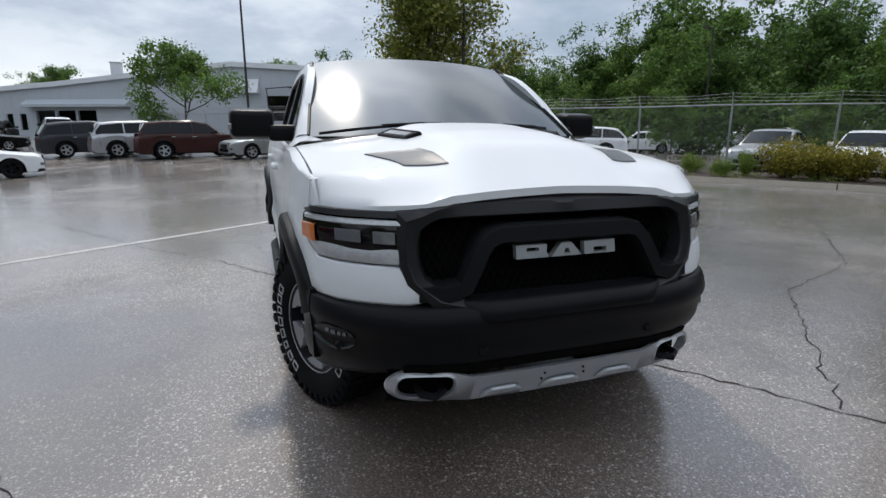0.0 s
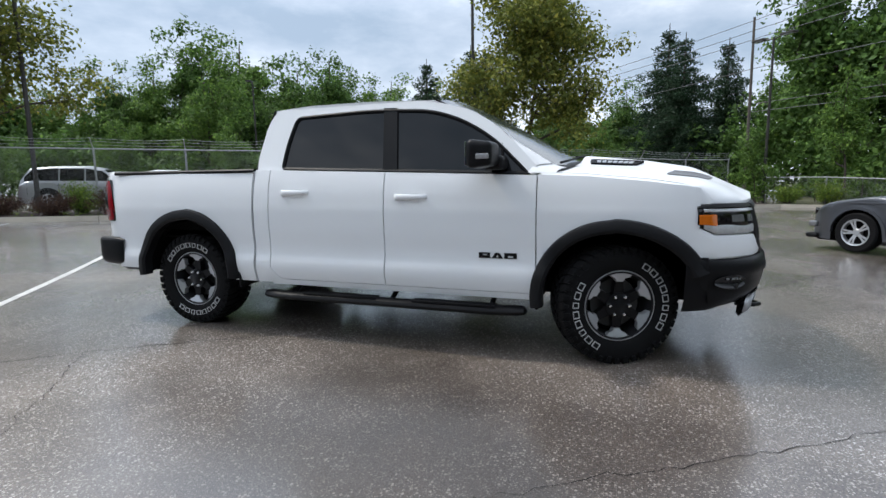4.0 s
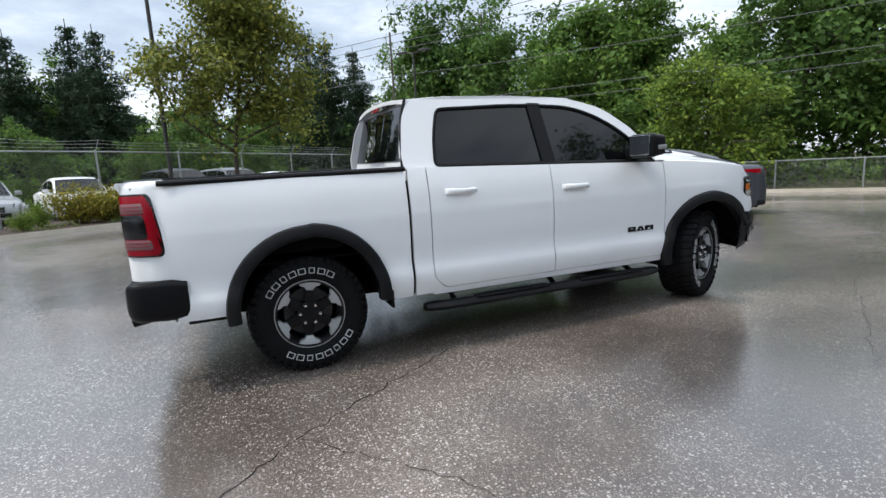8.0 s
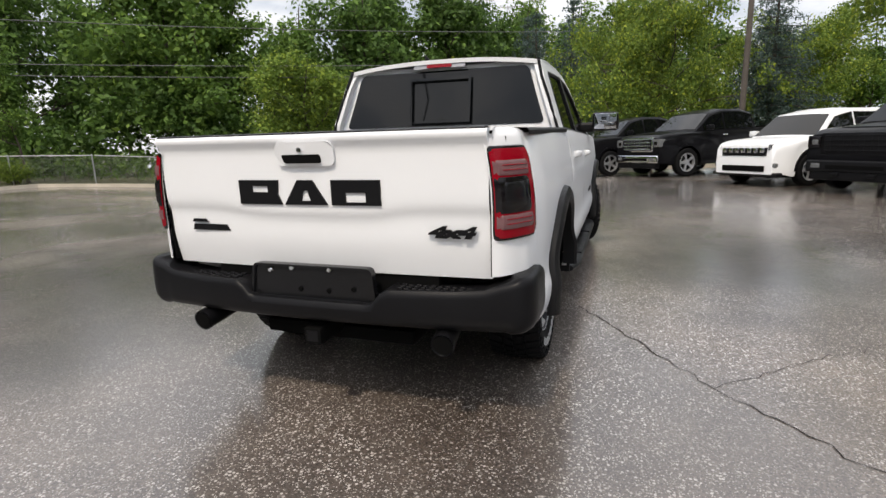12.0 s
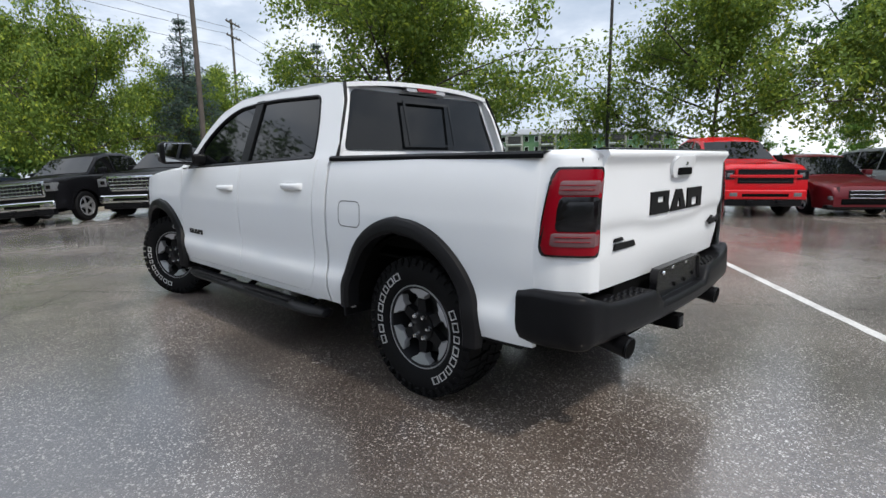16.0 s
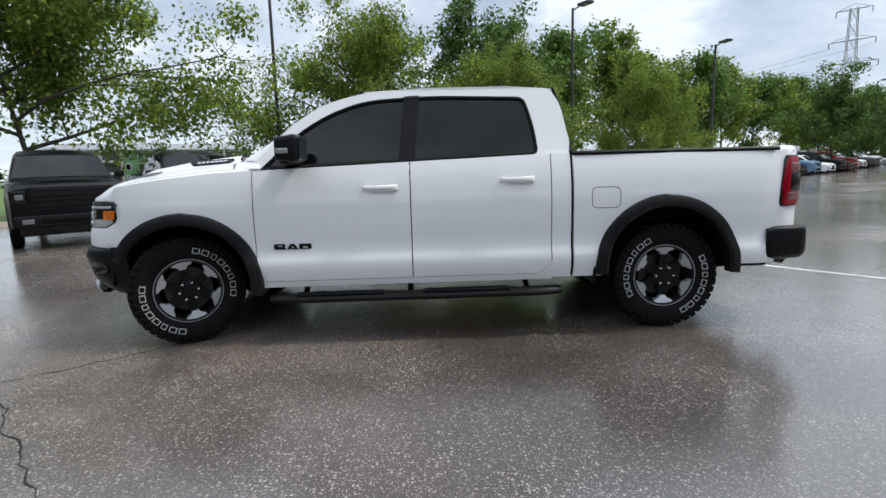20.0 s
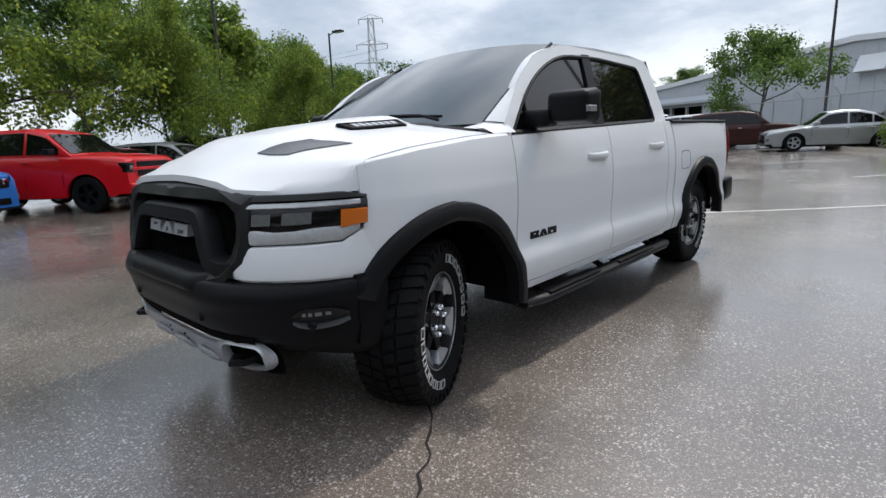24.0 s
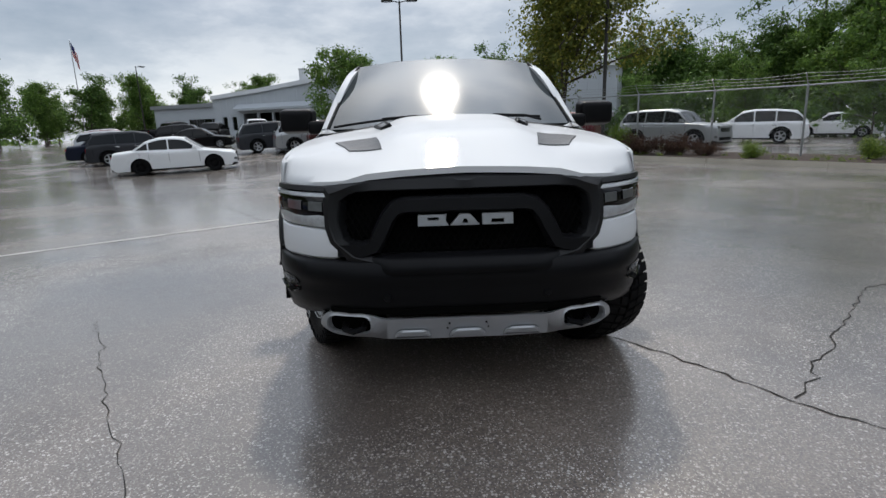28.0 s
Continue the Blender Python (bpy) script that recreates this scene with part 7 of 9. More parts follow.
for kd, co, u, v, h, lab in (("sedan", "silver", 19.2, 2.4, 205, "silver sedan behind the fence, nose to the bed"), ("sedan", "white", 19.0, 5.2, 205, "white sedan behind the fence, beside a silver one"),
                             ("suv", "black", 18.8, 9.2, 210, "black sport utility car behind the fence"), ("suv", "grey", 18.8, 11.9, 210, "grey sport utility car behind the fence"),
                             ("sedan", "white", 18.9, 14.8, 210, "white sedan behind the fence near a tree"), ("sedan", "silver", 28.0, 18.0, 190, "silver sedan far behind the fence")):
    parked(kd, co, *on_row(u, v), h, lab, "cars behind the fence", bright=True)


# ---- trees and shrubs ----
def leaves_mesh(name, centers, radii, counts, size, material, seed, droop=0.0, slim=0.55, flat=0.0):
    """Many small bent leaves in clusters round points."""
    rng = np.random.default_rng(seed)
    at = np.repeat(np.array(centers, float), counts, axis=0)
    rad = np.repeat(np.array(radii, float), counts)[:, None]
    total_n = len(at)
    d = rng.normal(size=(total_n, 3))
    d /= np.linalg.norm(d, axis=1)[:, None]
    r = rng.random((total_n, 1)) ** 0.45
    off = d * r * rad
    off[:, 2] *= 0.75
    off[:, 2] -= droop * rad[:, 0] * rng.random(total_n)
    p = at + off
    nrm = d + rng.normal(scale=0.75, size=(total_n, 3)) + np.array([0, 0, 0.55 + flat])
    nrm /= np.linalg.norm(nrm, axis=1)[:, None]
    a = np.cross(nrm, rng.normal(size=(total_n, 3)))
    a /= np.linalg.norm(a, axis=1)[:, None]
    b = np.cross(nrm, a)
    s = (size * rng.uniform(0.55, 1.35, total_n))[:, None]
    quad = np.stack([p - a * s * 0.5, p + b * s * slim * 0.5 + nrm * s * 0.12, p + a * s * 0.5, p - b * s * slim * 0.5 + nrm * s * 0.12], axis=1)
    me = bpy.data.meshes.new(name)
    me.vertices.add(total_n * 4)
    me.vertices.foreach_set("co", quad.reshape(-1))
    me.loops.add(total_n * 4)
    me.loops.foreach_set("vertex_index", np.arange(total_n * 4, dtype=np.int32))
    me.polygons.add(total_n)
    me.polygons.foreach_set("loop_start", np.arange(0, total_n * 4, 4, dtype=np.int32))
    me.update()
    me.validate()
    me.materials.append(material)
    return me


def branch(bm, tips, rng, start, way, length, radius, depth, spread, lift, keep=3):
    """A limb that bends upward and forks; the ends of its twigs gather in tips."""
    pts, p, d = [Vector(start)], Vector(start), Vector(way).normalized()
    for k in range(keep):
        d = (d + Vector((rng.gauss(0, 0.2), rng.gauss(0, 0.2), lift + rng.gauss(0, 0.1)))).normalized()
        p = p + d * length / keep
        pts.append(p.copy())
    tube(bm, pts, radius, 5 if depth else 4, taper=0.55 if depth else 0.3)
    if depth == 0:
        tips.append(pts[-1])
        tips.append((pts[-1] + pts[-2]) / 2)
        return
    if depth == 1:
        tips += [pts[1], pts[2]]
    for k in range(rng.choice((3, 3, 4)) if depth > 1 else 3):
        q = pts[rng.choice((1, 2, 3))] if k else pts[-1]
        side = Vector((rng.gauss(0, 1), rng.gauss(0, 1), rng.gauss(0.1, 0.55))).normalized()
        branch(bm, tips, rng, q, d * (1 - spread) + side * spread, length * rng.uniform(0.55, 0.75), radius * 0.5, depth - 1, spread, lift, keep)


def leafy_tree(name, label, seed, height, width, fork, leaf, count, size, clump=0.55, limbs=7, lift=0.10, droop=0.3, depth=2, girth=0.13, group="", slim=0.55, inner=0):
    """A tree of trunk, forking limbs and a crown of separate leaves, standing at the origin."""
    rng = random.Random(seed)
    whole = thing(name, label, "tree", group=group)
    bm = bmesh.new()
    lean = Vector((rng.gauss(0, 0.05), rng.gauss(0, 0.05), 0))
    spine = [Vector((0, 0, -0.1)) + lean * 0, Vector((0, 0, fork * 0.5)) + lean * fork * 0.5, Vector((0, 0, fork)) + lean * fork,
             Vector((0, 0, fork + (height - fork) * 0.45)) + lean * height + Vector((rng.gauss(0, 0.15), rng.gauss(0, 0.15), 0)), Vector((0, 0, height * 0.9)) + lean * height]
    tube(bm, [spine[0], spine[0] + Vector((0, 0, 0.25)), *spine[1:]], girth, 9, taper=0.18)
    for v in bm.verts:
        if v.co.z < 0.1:
            v.co.x *= 1.35
            v.co.y *= 1.35
    part("trunk", bm, BARK, whole)
    bm, tips = bmesh.new(), []
    for i in range(limbs):
        f = i / max(limbs - 1, 1)
        a = i * 2.4 + rng.uniform(-0.4, 0.4)
        z = fork + (height - fork) * 0.62 * f
        reach = width * 0.5 * (1.0 - 0.45 * f * f) * rng.uniform(0.8, 1.1)
        base = spine[2] + (spine[3] - spine[2]) * min(f * 1.3, 1)
        base.z = z
        branch(bm, tips, rng, base, (math.cos(a), math.sin(a), 0.35 + 0.6 * f), reach * 0.58, girth * 0.5 * (1 - 0.5 * f), depth, 0.55, lift)
    branch(bm, tips, rng, spine[3], (0.1, 0.05, 1), (height - spine[3].z) * 0.6, girth * 0.35, depth, 0.5, lift)
    top = max(t.z for t in tips)
    squash = (height - fork) / max(top + clump * 0.5 - fork, 0.1)
    for v in bm.verts:
        if v.co.z > fork:
            v.co.z = fork + (v.co.z - fork) * squash
    tips = [Vector((t.x, t.y, fork + (t.z - fork) * squash if t.z > fork else t.z)) for t in tips]
    part("branchwork", bm, BARK, whole)
    for _ in range(inner):
        t = rng.choice(tips)
        tips.append(Vector((t.x * 0.6, t.y * 0.6, fork + (t.z - fork) * rng.uniform(0.45, 0.9))))
    per = max(2, count // len(tips))
    crown = new("crown", leaves_mesh("crown", [tuple(t) for t in tips], [clump * rng.uniform(0.6, 1.25) for _ in tips], [max(2, int(per * rng.uniform(0.5, 1.5))) for _ in tips], size, leaf, seed, droop, slim))
    crown.parent = whole
    return whole


def conifer(name, label, seed, height, width, leaf, tiers, size, bare=0.06, ragged=0.2, group="", per=26, puff=1.0):
    """A tree with whorls of drooping boughs round one straight trunk."""
    rng = random.Random(seed)
    whole = thing(name, label, "tree", group=group)
    part("trunk", tube(bmesh.new(), [(0, 0, -0.1), (0, 0, height * 0.5), (0.05, 0, height)], 0.02 * height, 8, taper=0.1), BARK, whole)
    bm, pts, rad, cnt = bmesh.new(), [], [], []
    for i in range(tiers):
        f = (i + rng.uniform(-0.2, 0.2)) / tiers
        z = height * (bare + (0.99 - bare) * f)
        reach = width * 0.5 * (1 - f) ** 0.85 * rng.uniform(1 - ragged, 1 + ragged * 0.5) + 0.12
        n = max(4, int(10 * (1 - f) + 3))
        for k in range(n):
            a = 2 * math.pi * (k + rng.uniform(-0.3, 0.3)) / n + i * 0.7
            r = reach * rng.uniform(0.75, 1.1)
            tip = Vector((math.cos(a) * r, math.sin(a) * r, z - r * 0.22 + 0.1))
            tube(bm, [(0, 0, z), tuple(Vector((0, 0, z)) * 0.5 + tip * 0.5 + Vector((0, 0, 0.04 * r))), tuple(tip)], 0.03 * (1 - f) + 0.008, 4, taper=0.3)
            steps = max(2, int(r / 0.28))
            for s in range(1, steps + 1):
                q = Vector((0, 0, z)).lerp(tip, s / steps)
                pts.append(tuple(q))
                rad.append((0.16 + 0.12 * r * (1.2 - s / steps)) * puff)
                cnt.append(per // 3)
    part("branchwork", bm, BARK, whole)
    crown = new("crown", leaves_mesh("crown", pts, rad, cnt, size, leaf, seed, 0.25, 0.3))
    crown.parent = whole
    return whole


def shrub(name, label, seed, height, width, leaf, count, size, slim=0.5, group=""):
    """A rounded bush of many stems."""
    rng = random.Random(seed)
    whole = thing(name, label, "shrub", group=group)
    bm, tips = bmesh.new(), []
    for i in range(14):
        a, o = rng.uniform(0, 6.28), rng.uniform(0.15, 1.0) ** 0.6
        tip = Vector((math.cos(a) * width * 0.42 * o, math.sin(a) * width * 0.42 * o, height * (0.86 - 0.42 * o * o) * rng.uniform(0.8, 1.08)))
        tube(bm, [(tip.x * 0.15, tip.y * 0.15, -0.05), tuple(tip * 0.55), tuple(tip)], 0.018, 4, taper=0.4)
        tips += [tip, tip * 0.72 + Vector((rng.gauss(0, 0.1), rng.gauss(0, 0.1), 0)), tip * 0.45]
    part("stem", bm, BARK, whole)
    crown = new("foliage", leaves_mesh("foliage", [tuple(t) for t in tips], [0.24 * height + rng.uniform(0.02, 0.14) for _ in tips], [count // len(tips)] * len(tips), size, leaf, seed, 0.1, slim))
    crown.parent = whole
    return whole


def at_place(x, y, turn=0.0, scale=1.0, dz=0.1, tall=1.0):
    return pose(x, y, gz(x, y) + dz, 0, 0, turn) @ Matrix.Diagonal((scale, scale, scale * tall, 1))


def plant(model, x, y, turn=0.0, scale=1.0, dz=0.1, tall=1.0, first=[]):
    """Sets a model at its first place, and copies of it at all others."""
    m = at_place(x, y, turn, scale, dz, tall)
    if model in first:
        keep_scale = model.scale.copy()
        model.scale = (1, 1, 1)
        c = copy_thing(model, m)
        model.scale = keep_scale
        return c
    first.append(model)
    model.matrix_basis = m
    return model


locusts = [leafy_tree("locust_tree", "airy honey locust with yellow-green tips on the lawn's edge", 11 + i, 9.2, 14.0, 2.0, LEAF_LOCUST, 46000, 0.16, clump=0.85, inner=50, limbs=11, lift=0.02, droop=0.8, depth=2, girth=0.14, group="row of honey locusts") for i in range(2)]
for x, y, turn, s, k in ((-11.8, -12.0, 140, 1.0, 1), (-18.2, -2.4, 250, 0.90, 0), (-9.6, -27.0, 80, 0.8, 1)):
    plant(locusts[k], x, y, turn, s, tall=1.06)
plant(locusts[0], -2.5, -21.1, 20, 0.70, tall=1.36)
plant(locusts[1], -17.3, 3.8, 75, 0.46, tall=1.62)
plant(locusts[0], -17.6, 9.5, 190, 0.42, tall=1.6)
row_trees = [leafy_tree("roadside_tree", "rounded mid-green tree in the row behind the parked cars", 31 + i, 8.6, 7.4, 2.2, LEAF_LOCUST if i else LEAF_MID, 9000, 0.24, clump=0.75, limbs=8, depth=2, droop=0.4, group="row of trees behind the cars", inner=20) for i in range(2)]
for i, v in enumerate((-24.5, -30, -35, -40, -45, -50.5, -56.5, -63, -70, -78, -87)):
    plant(row_trees[i % 2], *on_row(-17.7 + 0.5 * math.sin(i * 2.1), v), 47 * i, 1.2 + 0.1 * math.sin(i * 1.7))
big_dark = leafy_tree("oak_tree", "tall dense dark green oak behind the parked row", 41, 12.5, 11.0, 2.6, LEAF_DEEP, 16000, 0.26, clump=0.9, limbs=10, girth=0.22, inner=30)
plant(big_dark, -23.0, 2.7, 60, 0.84)

lot_trees = [leafy_tree("ornamental_tree", "olive-green ornamental tree with airy top in the mulch bed", 51 + i, 8.0, 7.6, 1.9, LEAF_OLIVE, 25000, 0.15, clump=0.8, inner=26, limbs=12, lift=0.14, depth=2, droop=0.15, girth=0.13) for i in range(2)]
plant(lot_trees[0], 16.1, 2.1, 150, 1.06)
plant(lot_trees[1], 5.8, 17.8, 80, 1.08)
plant(leafy_tree("shade_tree", "rounded green tree standing before the workshop", 54, 5.9, 7.8, 1.4, LEAF_MID, 11000, 0.17, clump=0.6, limbs=9, lift=0.14, girth=0.12), -5.2, 33.0, 150, 1.1)
young = leafy_tree("young_tree", "slender young tree in the mulch by the fence", 57, 4.6, 2.6, 1.2, LEAF_MID, 4500, 0.12, clump=0.4, limbs=6, girth=0.06)
plant(young, 22.7, -10.6, 0, 1.3)
plant(young, 15.2, -15.2, 40, 0.4)
plant(young, 23.6, -7.4, 70, 0.75)
plant(young, 6.6, 24.5, 30, 0.9)

spruce = conifer("spruce_tree", "blue-grey spruce with layered boughs", 61, 9.0, 5.4, LEAF_SPRUCE, 24, 0.19, per=54, puff=1.35)
for x, y, turn, s in ((-7.2, -21.8, 0, 0.92), (1.4, -24.0, 120, 0.95), (3.6, -26.5, 20, 0.95), (-13.5, -20.5, 200, 0.85), (4.6, -29.5, 60, 1.0)):
    plant(spruce, x, y, turn, s)
pine = conifer("pine_tree", "tall dark pine with ragged boughs in the wood", 64, 14.5, 9.6, LEAF_PINE, 20, 0.34, bare=0.12, ragged=0.6, per=60, puff=2.1, group="pines of the wood")
for i, (x, y, s) in enumerate(((43.5, 12.4, 0.92), (40.6, 10.2, 0.85), (38.5, -4.2, 0.84), (42.0, -8.6, 0.80), (35.4, -5.0, 0.74), (38.9, 15.0, 0.78))):
    plant(pine, x, y, 63 * i, s)

lime_bush = leafy_tree("maple_tree", "low round yellow-green maple behind the low fence", 71, 6.3, 8.2, 0.9, LEAF_LIME, 13000, 0.20, clump=0.8, limbs=11, lift=0.03, girth=0.12, inner=40)
plant(lime_bush, 13.6, -18.7, 0, 1.0)
plant(lime_bush, 9.0, -27.0, 100, 1.0)
wood = [leafy_tree("wood_tree", lab, 81 + i, h, w, f, leaf, 10500, 0.34, clump=1.05, limbs=11, lift=0.06, girth=0.2, group="trees of the wood", inner=50, depth=2, droop=0.3)
        for i, (lab, h, w, f, leaf) in enumerate((("tall dense deep green tree of the wood", 14.0, 9.0, 2.4, LEAF_DEEP), ("broad mid-green tree of the wood", 12.5, 9.8, 2.0, LEAF_MID), ("narrow tall tree of the wood, open crown", 15.0, 7.6, 3.0, LEAF_MID), ("spreading deep green tree at the wood's edge", 12.0, 10.5, 1.8, LEAF_DEEP)))]
rng = random.Random(5)
for i in range(10):
    plant(wood[(0, 3, 1, 2, 3)[i % 5]], *on_row(19.0 - 5.6 * i + rng.uniform(-1, 1), 29.0 + rng.uniform(-1.0, 2.5)), 77 * i, rng.uniform(0.92, 1.1))
for i in range(11):
    plant(wood[(1, 0, 3, 2)[i % 4]], *on_row(24.0 - 6.2 * i + rng.uniform(-1.5, 1.5), 37.0 + rng.uniform(-1.5, 3)), 51 * i, rng.uniform(0.95, 1.2))
for i in range(13):
    plant(wood[(1, 3, 0, 1, 2)[i % 5]], *on_row(40.0 + rng.uniform(-1.5, 4) + (6 if i < 5 else 0), -32.0 + 5.2 * i + rng.uniform(-1, 1)), 33 * i, rng.uniform(0.64, 0.80) * (1.12 if i in (7, 8) else 1.0))
for i in range(10):
    plant(wood[(0, 1, 3)[i % 3]], *on_row(56.0 + rng.uniform(-2, 5), -44.0 + 7.5 * i + rng.uniform(-1, 1)), 91 * i, rng.uniform(0.70, 0.86))
for i in range(21):
    plant(wood[(3, 1, 0, 3, 2)[i % 5]], *on_row(47.5 + rng.uniform(-1.5, 3), -46.0 + 4.6 * i + rng.uniform(-0.8, 0.8)), 57 * i, rng.uniform(0.66, 0.84))
for i, (x, y, s) in enumerate(((37.9, 33.4, 1.24), (34.4, 36.6, 1.06), (41.2, 29.6, 1.10), (31.0, 40.5, 0.86), (44.0, 26.0, 0.92))):
    plant(wood[(1, 0, 3)[i % 3]], x, y, 66 * i, s)
for i, (u, v, s) in enumerate(((31.0, -3.0, 0.36), (33.5, -10.0, 0.42), (30.0, 4.0, 0.34), (31.5, 9.5, 0.4), (32.0, 15.5, 0.38), (27.5, 20.5, 0.42), (33, -17, 0.4))):
    plant(wood[1], *on_row(u, v), 120 * i, s)
for i in range(16):                     # the far ends of the view, north round to west
    a = radians(96 + 8.6 * i)
    d = 118 + 14 * math.sin(i * 2.3)
    plant(wood[(1, 3)[i % 2]], math.cos(a) * d - 8, math.sin(a) * d - 4, 40 * i, 0.82 + 0.12 * math.sin(i * 1.3))
for i, (x, y, s) in enumerate(((-49.5, 66, 0.72), (-43.5, 66, 0.72), (-37.5, 68, 0.74), (-31.5, 70, 0.70), (-25, 78, 0.80), (-43, 50, 0.78), (-52, 70, 0.7), (7.6, 60.5, 0.88), (1.5, 63, 0.8), (-55, 62, 0.62), (-21, 84, 0.7))):
    plant((row_trees[0], wood[3])[i % 2], x, y, 71 * i, s * (1.0 if i % 2 else 1.35))

for i in range(12):                     # the low continuous tree line beyond the far lot
    f = i / 11
    plant(wood[(1, 3, 0)[i % 3]], -78 + 66 * f, 62 + 30 * f + 2.5 * math.sin(i * 1.9), 37 * i, 0.60 + 0.08 * math.sin(i * 2.7))
for i in range(16):                     # brush that closes the line below the crowns
    f = i / 15
    plant(wood[(3, 1)[i % 2]], -66 + 52 * f, 57 + 29 * f + 1.5 * math.sin(i * 2.3), 83 * i, 0.36 + 0.05 * math.sin(i * 1.7))
for i in range(9):
    plant(row_trees[i % 2], *on_row(-15.5 - 3.0 * (i % 2), -92.0 - 6.5 * i), 61 * i, 1.35)
for i, (x, y, s) in enumerate(((-14.2, -31.5, 0.62), (-17.6, -34.0, 0.58), (-11.0, -34.0, 0.66))):
    plant(wood[1], x, y, 64 * i, s)
for i, (x, y, s) in enumerate(((-36.5, 40.0, 0.70), (-41.0, 36.0, 0.76))):
    plant(wood[3], x, y, 50 * i, s)

# ---- shrubs of the planted bed ----
gold = shrub("golden_shrub", "rounded golden-green shrub in the mulch bed by the kerb", 91, 1.25, 1.9, LEAF_GOLD, 4200, 0.085, group="shrubs of the bed")
for u, v, turn, s in ((13.9, 2.9, 0, 1.0), (14.0, 4.3, 90, 0.92), (13.7, 5.6, 200, 0.82), (14.1, 3.6, 40, 0.8), (13.9, -13.4, 160, 0.75), (13.6, 7.2, 10, 0.7)):
    plant(gold, *on_row(u, v), turn, s)
barberry = shrub("barberry_shrub", "dense rust-brown barberry shrub beside the kerb", 92, 0.8, 1.7, LEAF_RUST, 3600, 0.06, group="shrubs of the bed")
for u, v, turn, s in ((13.7, -5.9, 0, 1.0), (13.8, -4.7, 120, 0.95), (13.6, -7.3, 240, 0.9), (13.9, -3.8, 30, 0.7), (14.1, -9.0, 60, 0.9), (13.8, -10.4, 99, 0.85), (13.6, 9.6, 10, 1.0)):
    plant(barberry, *on_row(u, v), turn, s)
green_mound = shrub("leafy_shrub", "leggy mid-green shrub in the mulch bed", 93, 0.9, 1.5, LEAF_LIME, 2600, 0.09, slim=0.35, group="shrubs of the bed")
for u, v, turn, s, tall in ((13.6, -12.0, 0, 1.25, 1.5), (14.0, -15.2, 30, 1.0, 1.2), (13.5, -2.2, 60, 0.6, 1), (14.4, 0.4, 10, 0.6, 1.2), (13.4, 1.4, 140, 0.5, 1.2), (13.9, 1.9, 40, 0.45, 1.9), (14.2, -6.9, 70, 0.9, 1.3), (14.0, 8.3, 30, 0.8, 1), (13.7, 11.4, 60, 0.8, 1), (14.0, 14.2, 100, 1.0, 1), (13.4, 17.5, 10, 0.9, 1), (11.6, 21.6, 20, 1.1, 1.1), (12.6, 20.6, 70, 1.0, 1.0)):
    plant(green_mound, *on_row(u, v), turn, s, tall=tall)


def weed_patch():
    rng = random.Random(17)
    pts, rad, cnt = [], [], []
    for _ in range(330):
        v = rng.uniform(-17, 19)
        u = 12.95 + rng.random() ** 2 * 1.7
        if -1.5 < v < 2.5 or rng.random() < 0.35:
            x, y = on_row(u, v)
            pts.append((x, y, gz(x, y) + 0.17))
            rad.append(rng.uniform(0.08, 0.2))
            cnt.append(rng.randint(8, 26))
    ob = new("weeds", leaves_mesh("weeds", pts, rad, cnt, 0.085, LEAF_LIME, 18, 0.2, 0.3))
    tagged(ob, "low green weeds growing through the dark mulch", "weeds", kind="stuff")


weed_patch()


def undergrowth(name, spots, seed, label):
    rng = random.Random(seed)
    pts, rad = [], []
    for u0, v0, u1, v1, h, n in spots:
        for _ in range(n):
            t = rng.random()
            x, y = on_row(u0 + (u1 - u0) * t + rng.gauss(0, 0.9), v0 + (v1 - v0) * t + rng.gauss(0, 0.9))
            pts.append((x, y, gz(x, y) + h * rng.random() ** 0.8 * (0.7 + 0.3 * math.sin(t * 23))))
            rad.append(rng.uniform(0.5, 1.0))
    tagged(new(name, leaves_mesh(name, pts, rad, [26] * len(pts), 0.34, LEAF_DEEP, seed, 0.2)), label, "undergrowth", kind="stuff")


undergrowth("undergrowth", ((24, 27.0, -26, 27.0, 5.0, 1000), (26, 33, -30, 35, 7.5, 800), (38, -34, 36, 24, 4.2, 800), (46, -40, 44, 26, 6.5, 500), (26, 26, 38, 18, 5.0, 250)), 23, "dark leafy undergrowth at the wood's edge")


def far_scrub():
    rng = random.Random(29)
    pts = []
    for i in range(900):
        a = radians(rng.uniform(85, 252))
        d = rng.uniform(128, 150) if a < radians(200) else rng.uniform(135, 160)
        pts.append((math.cos(a) * d, math.sin(a) * d, rng.random() ** 1.5 * (4.5 + 2.5 * math.sin(a * 37))))
    tagged(new("far_scrub", leaves_mesh("far_scrub", pts, [1.6] * len(pts), [14] * len(pts), 1.1, LEAF_MID, 30, 0.2)), "far belt of green scrub closing the view", "scrub", kind="stuff")


far_scrub()


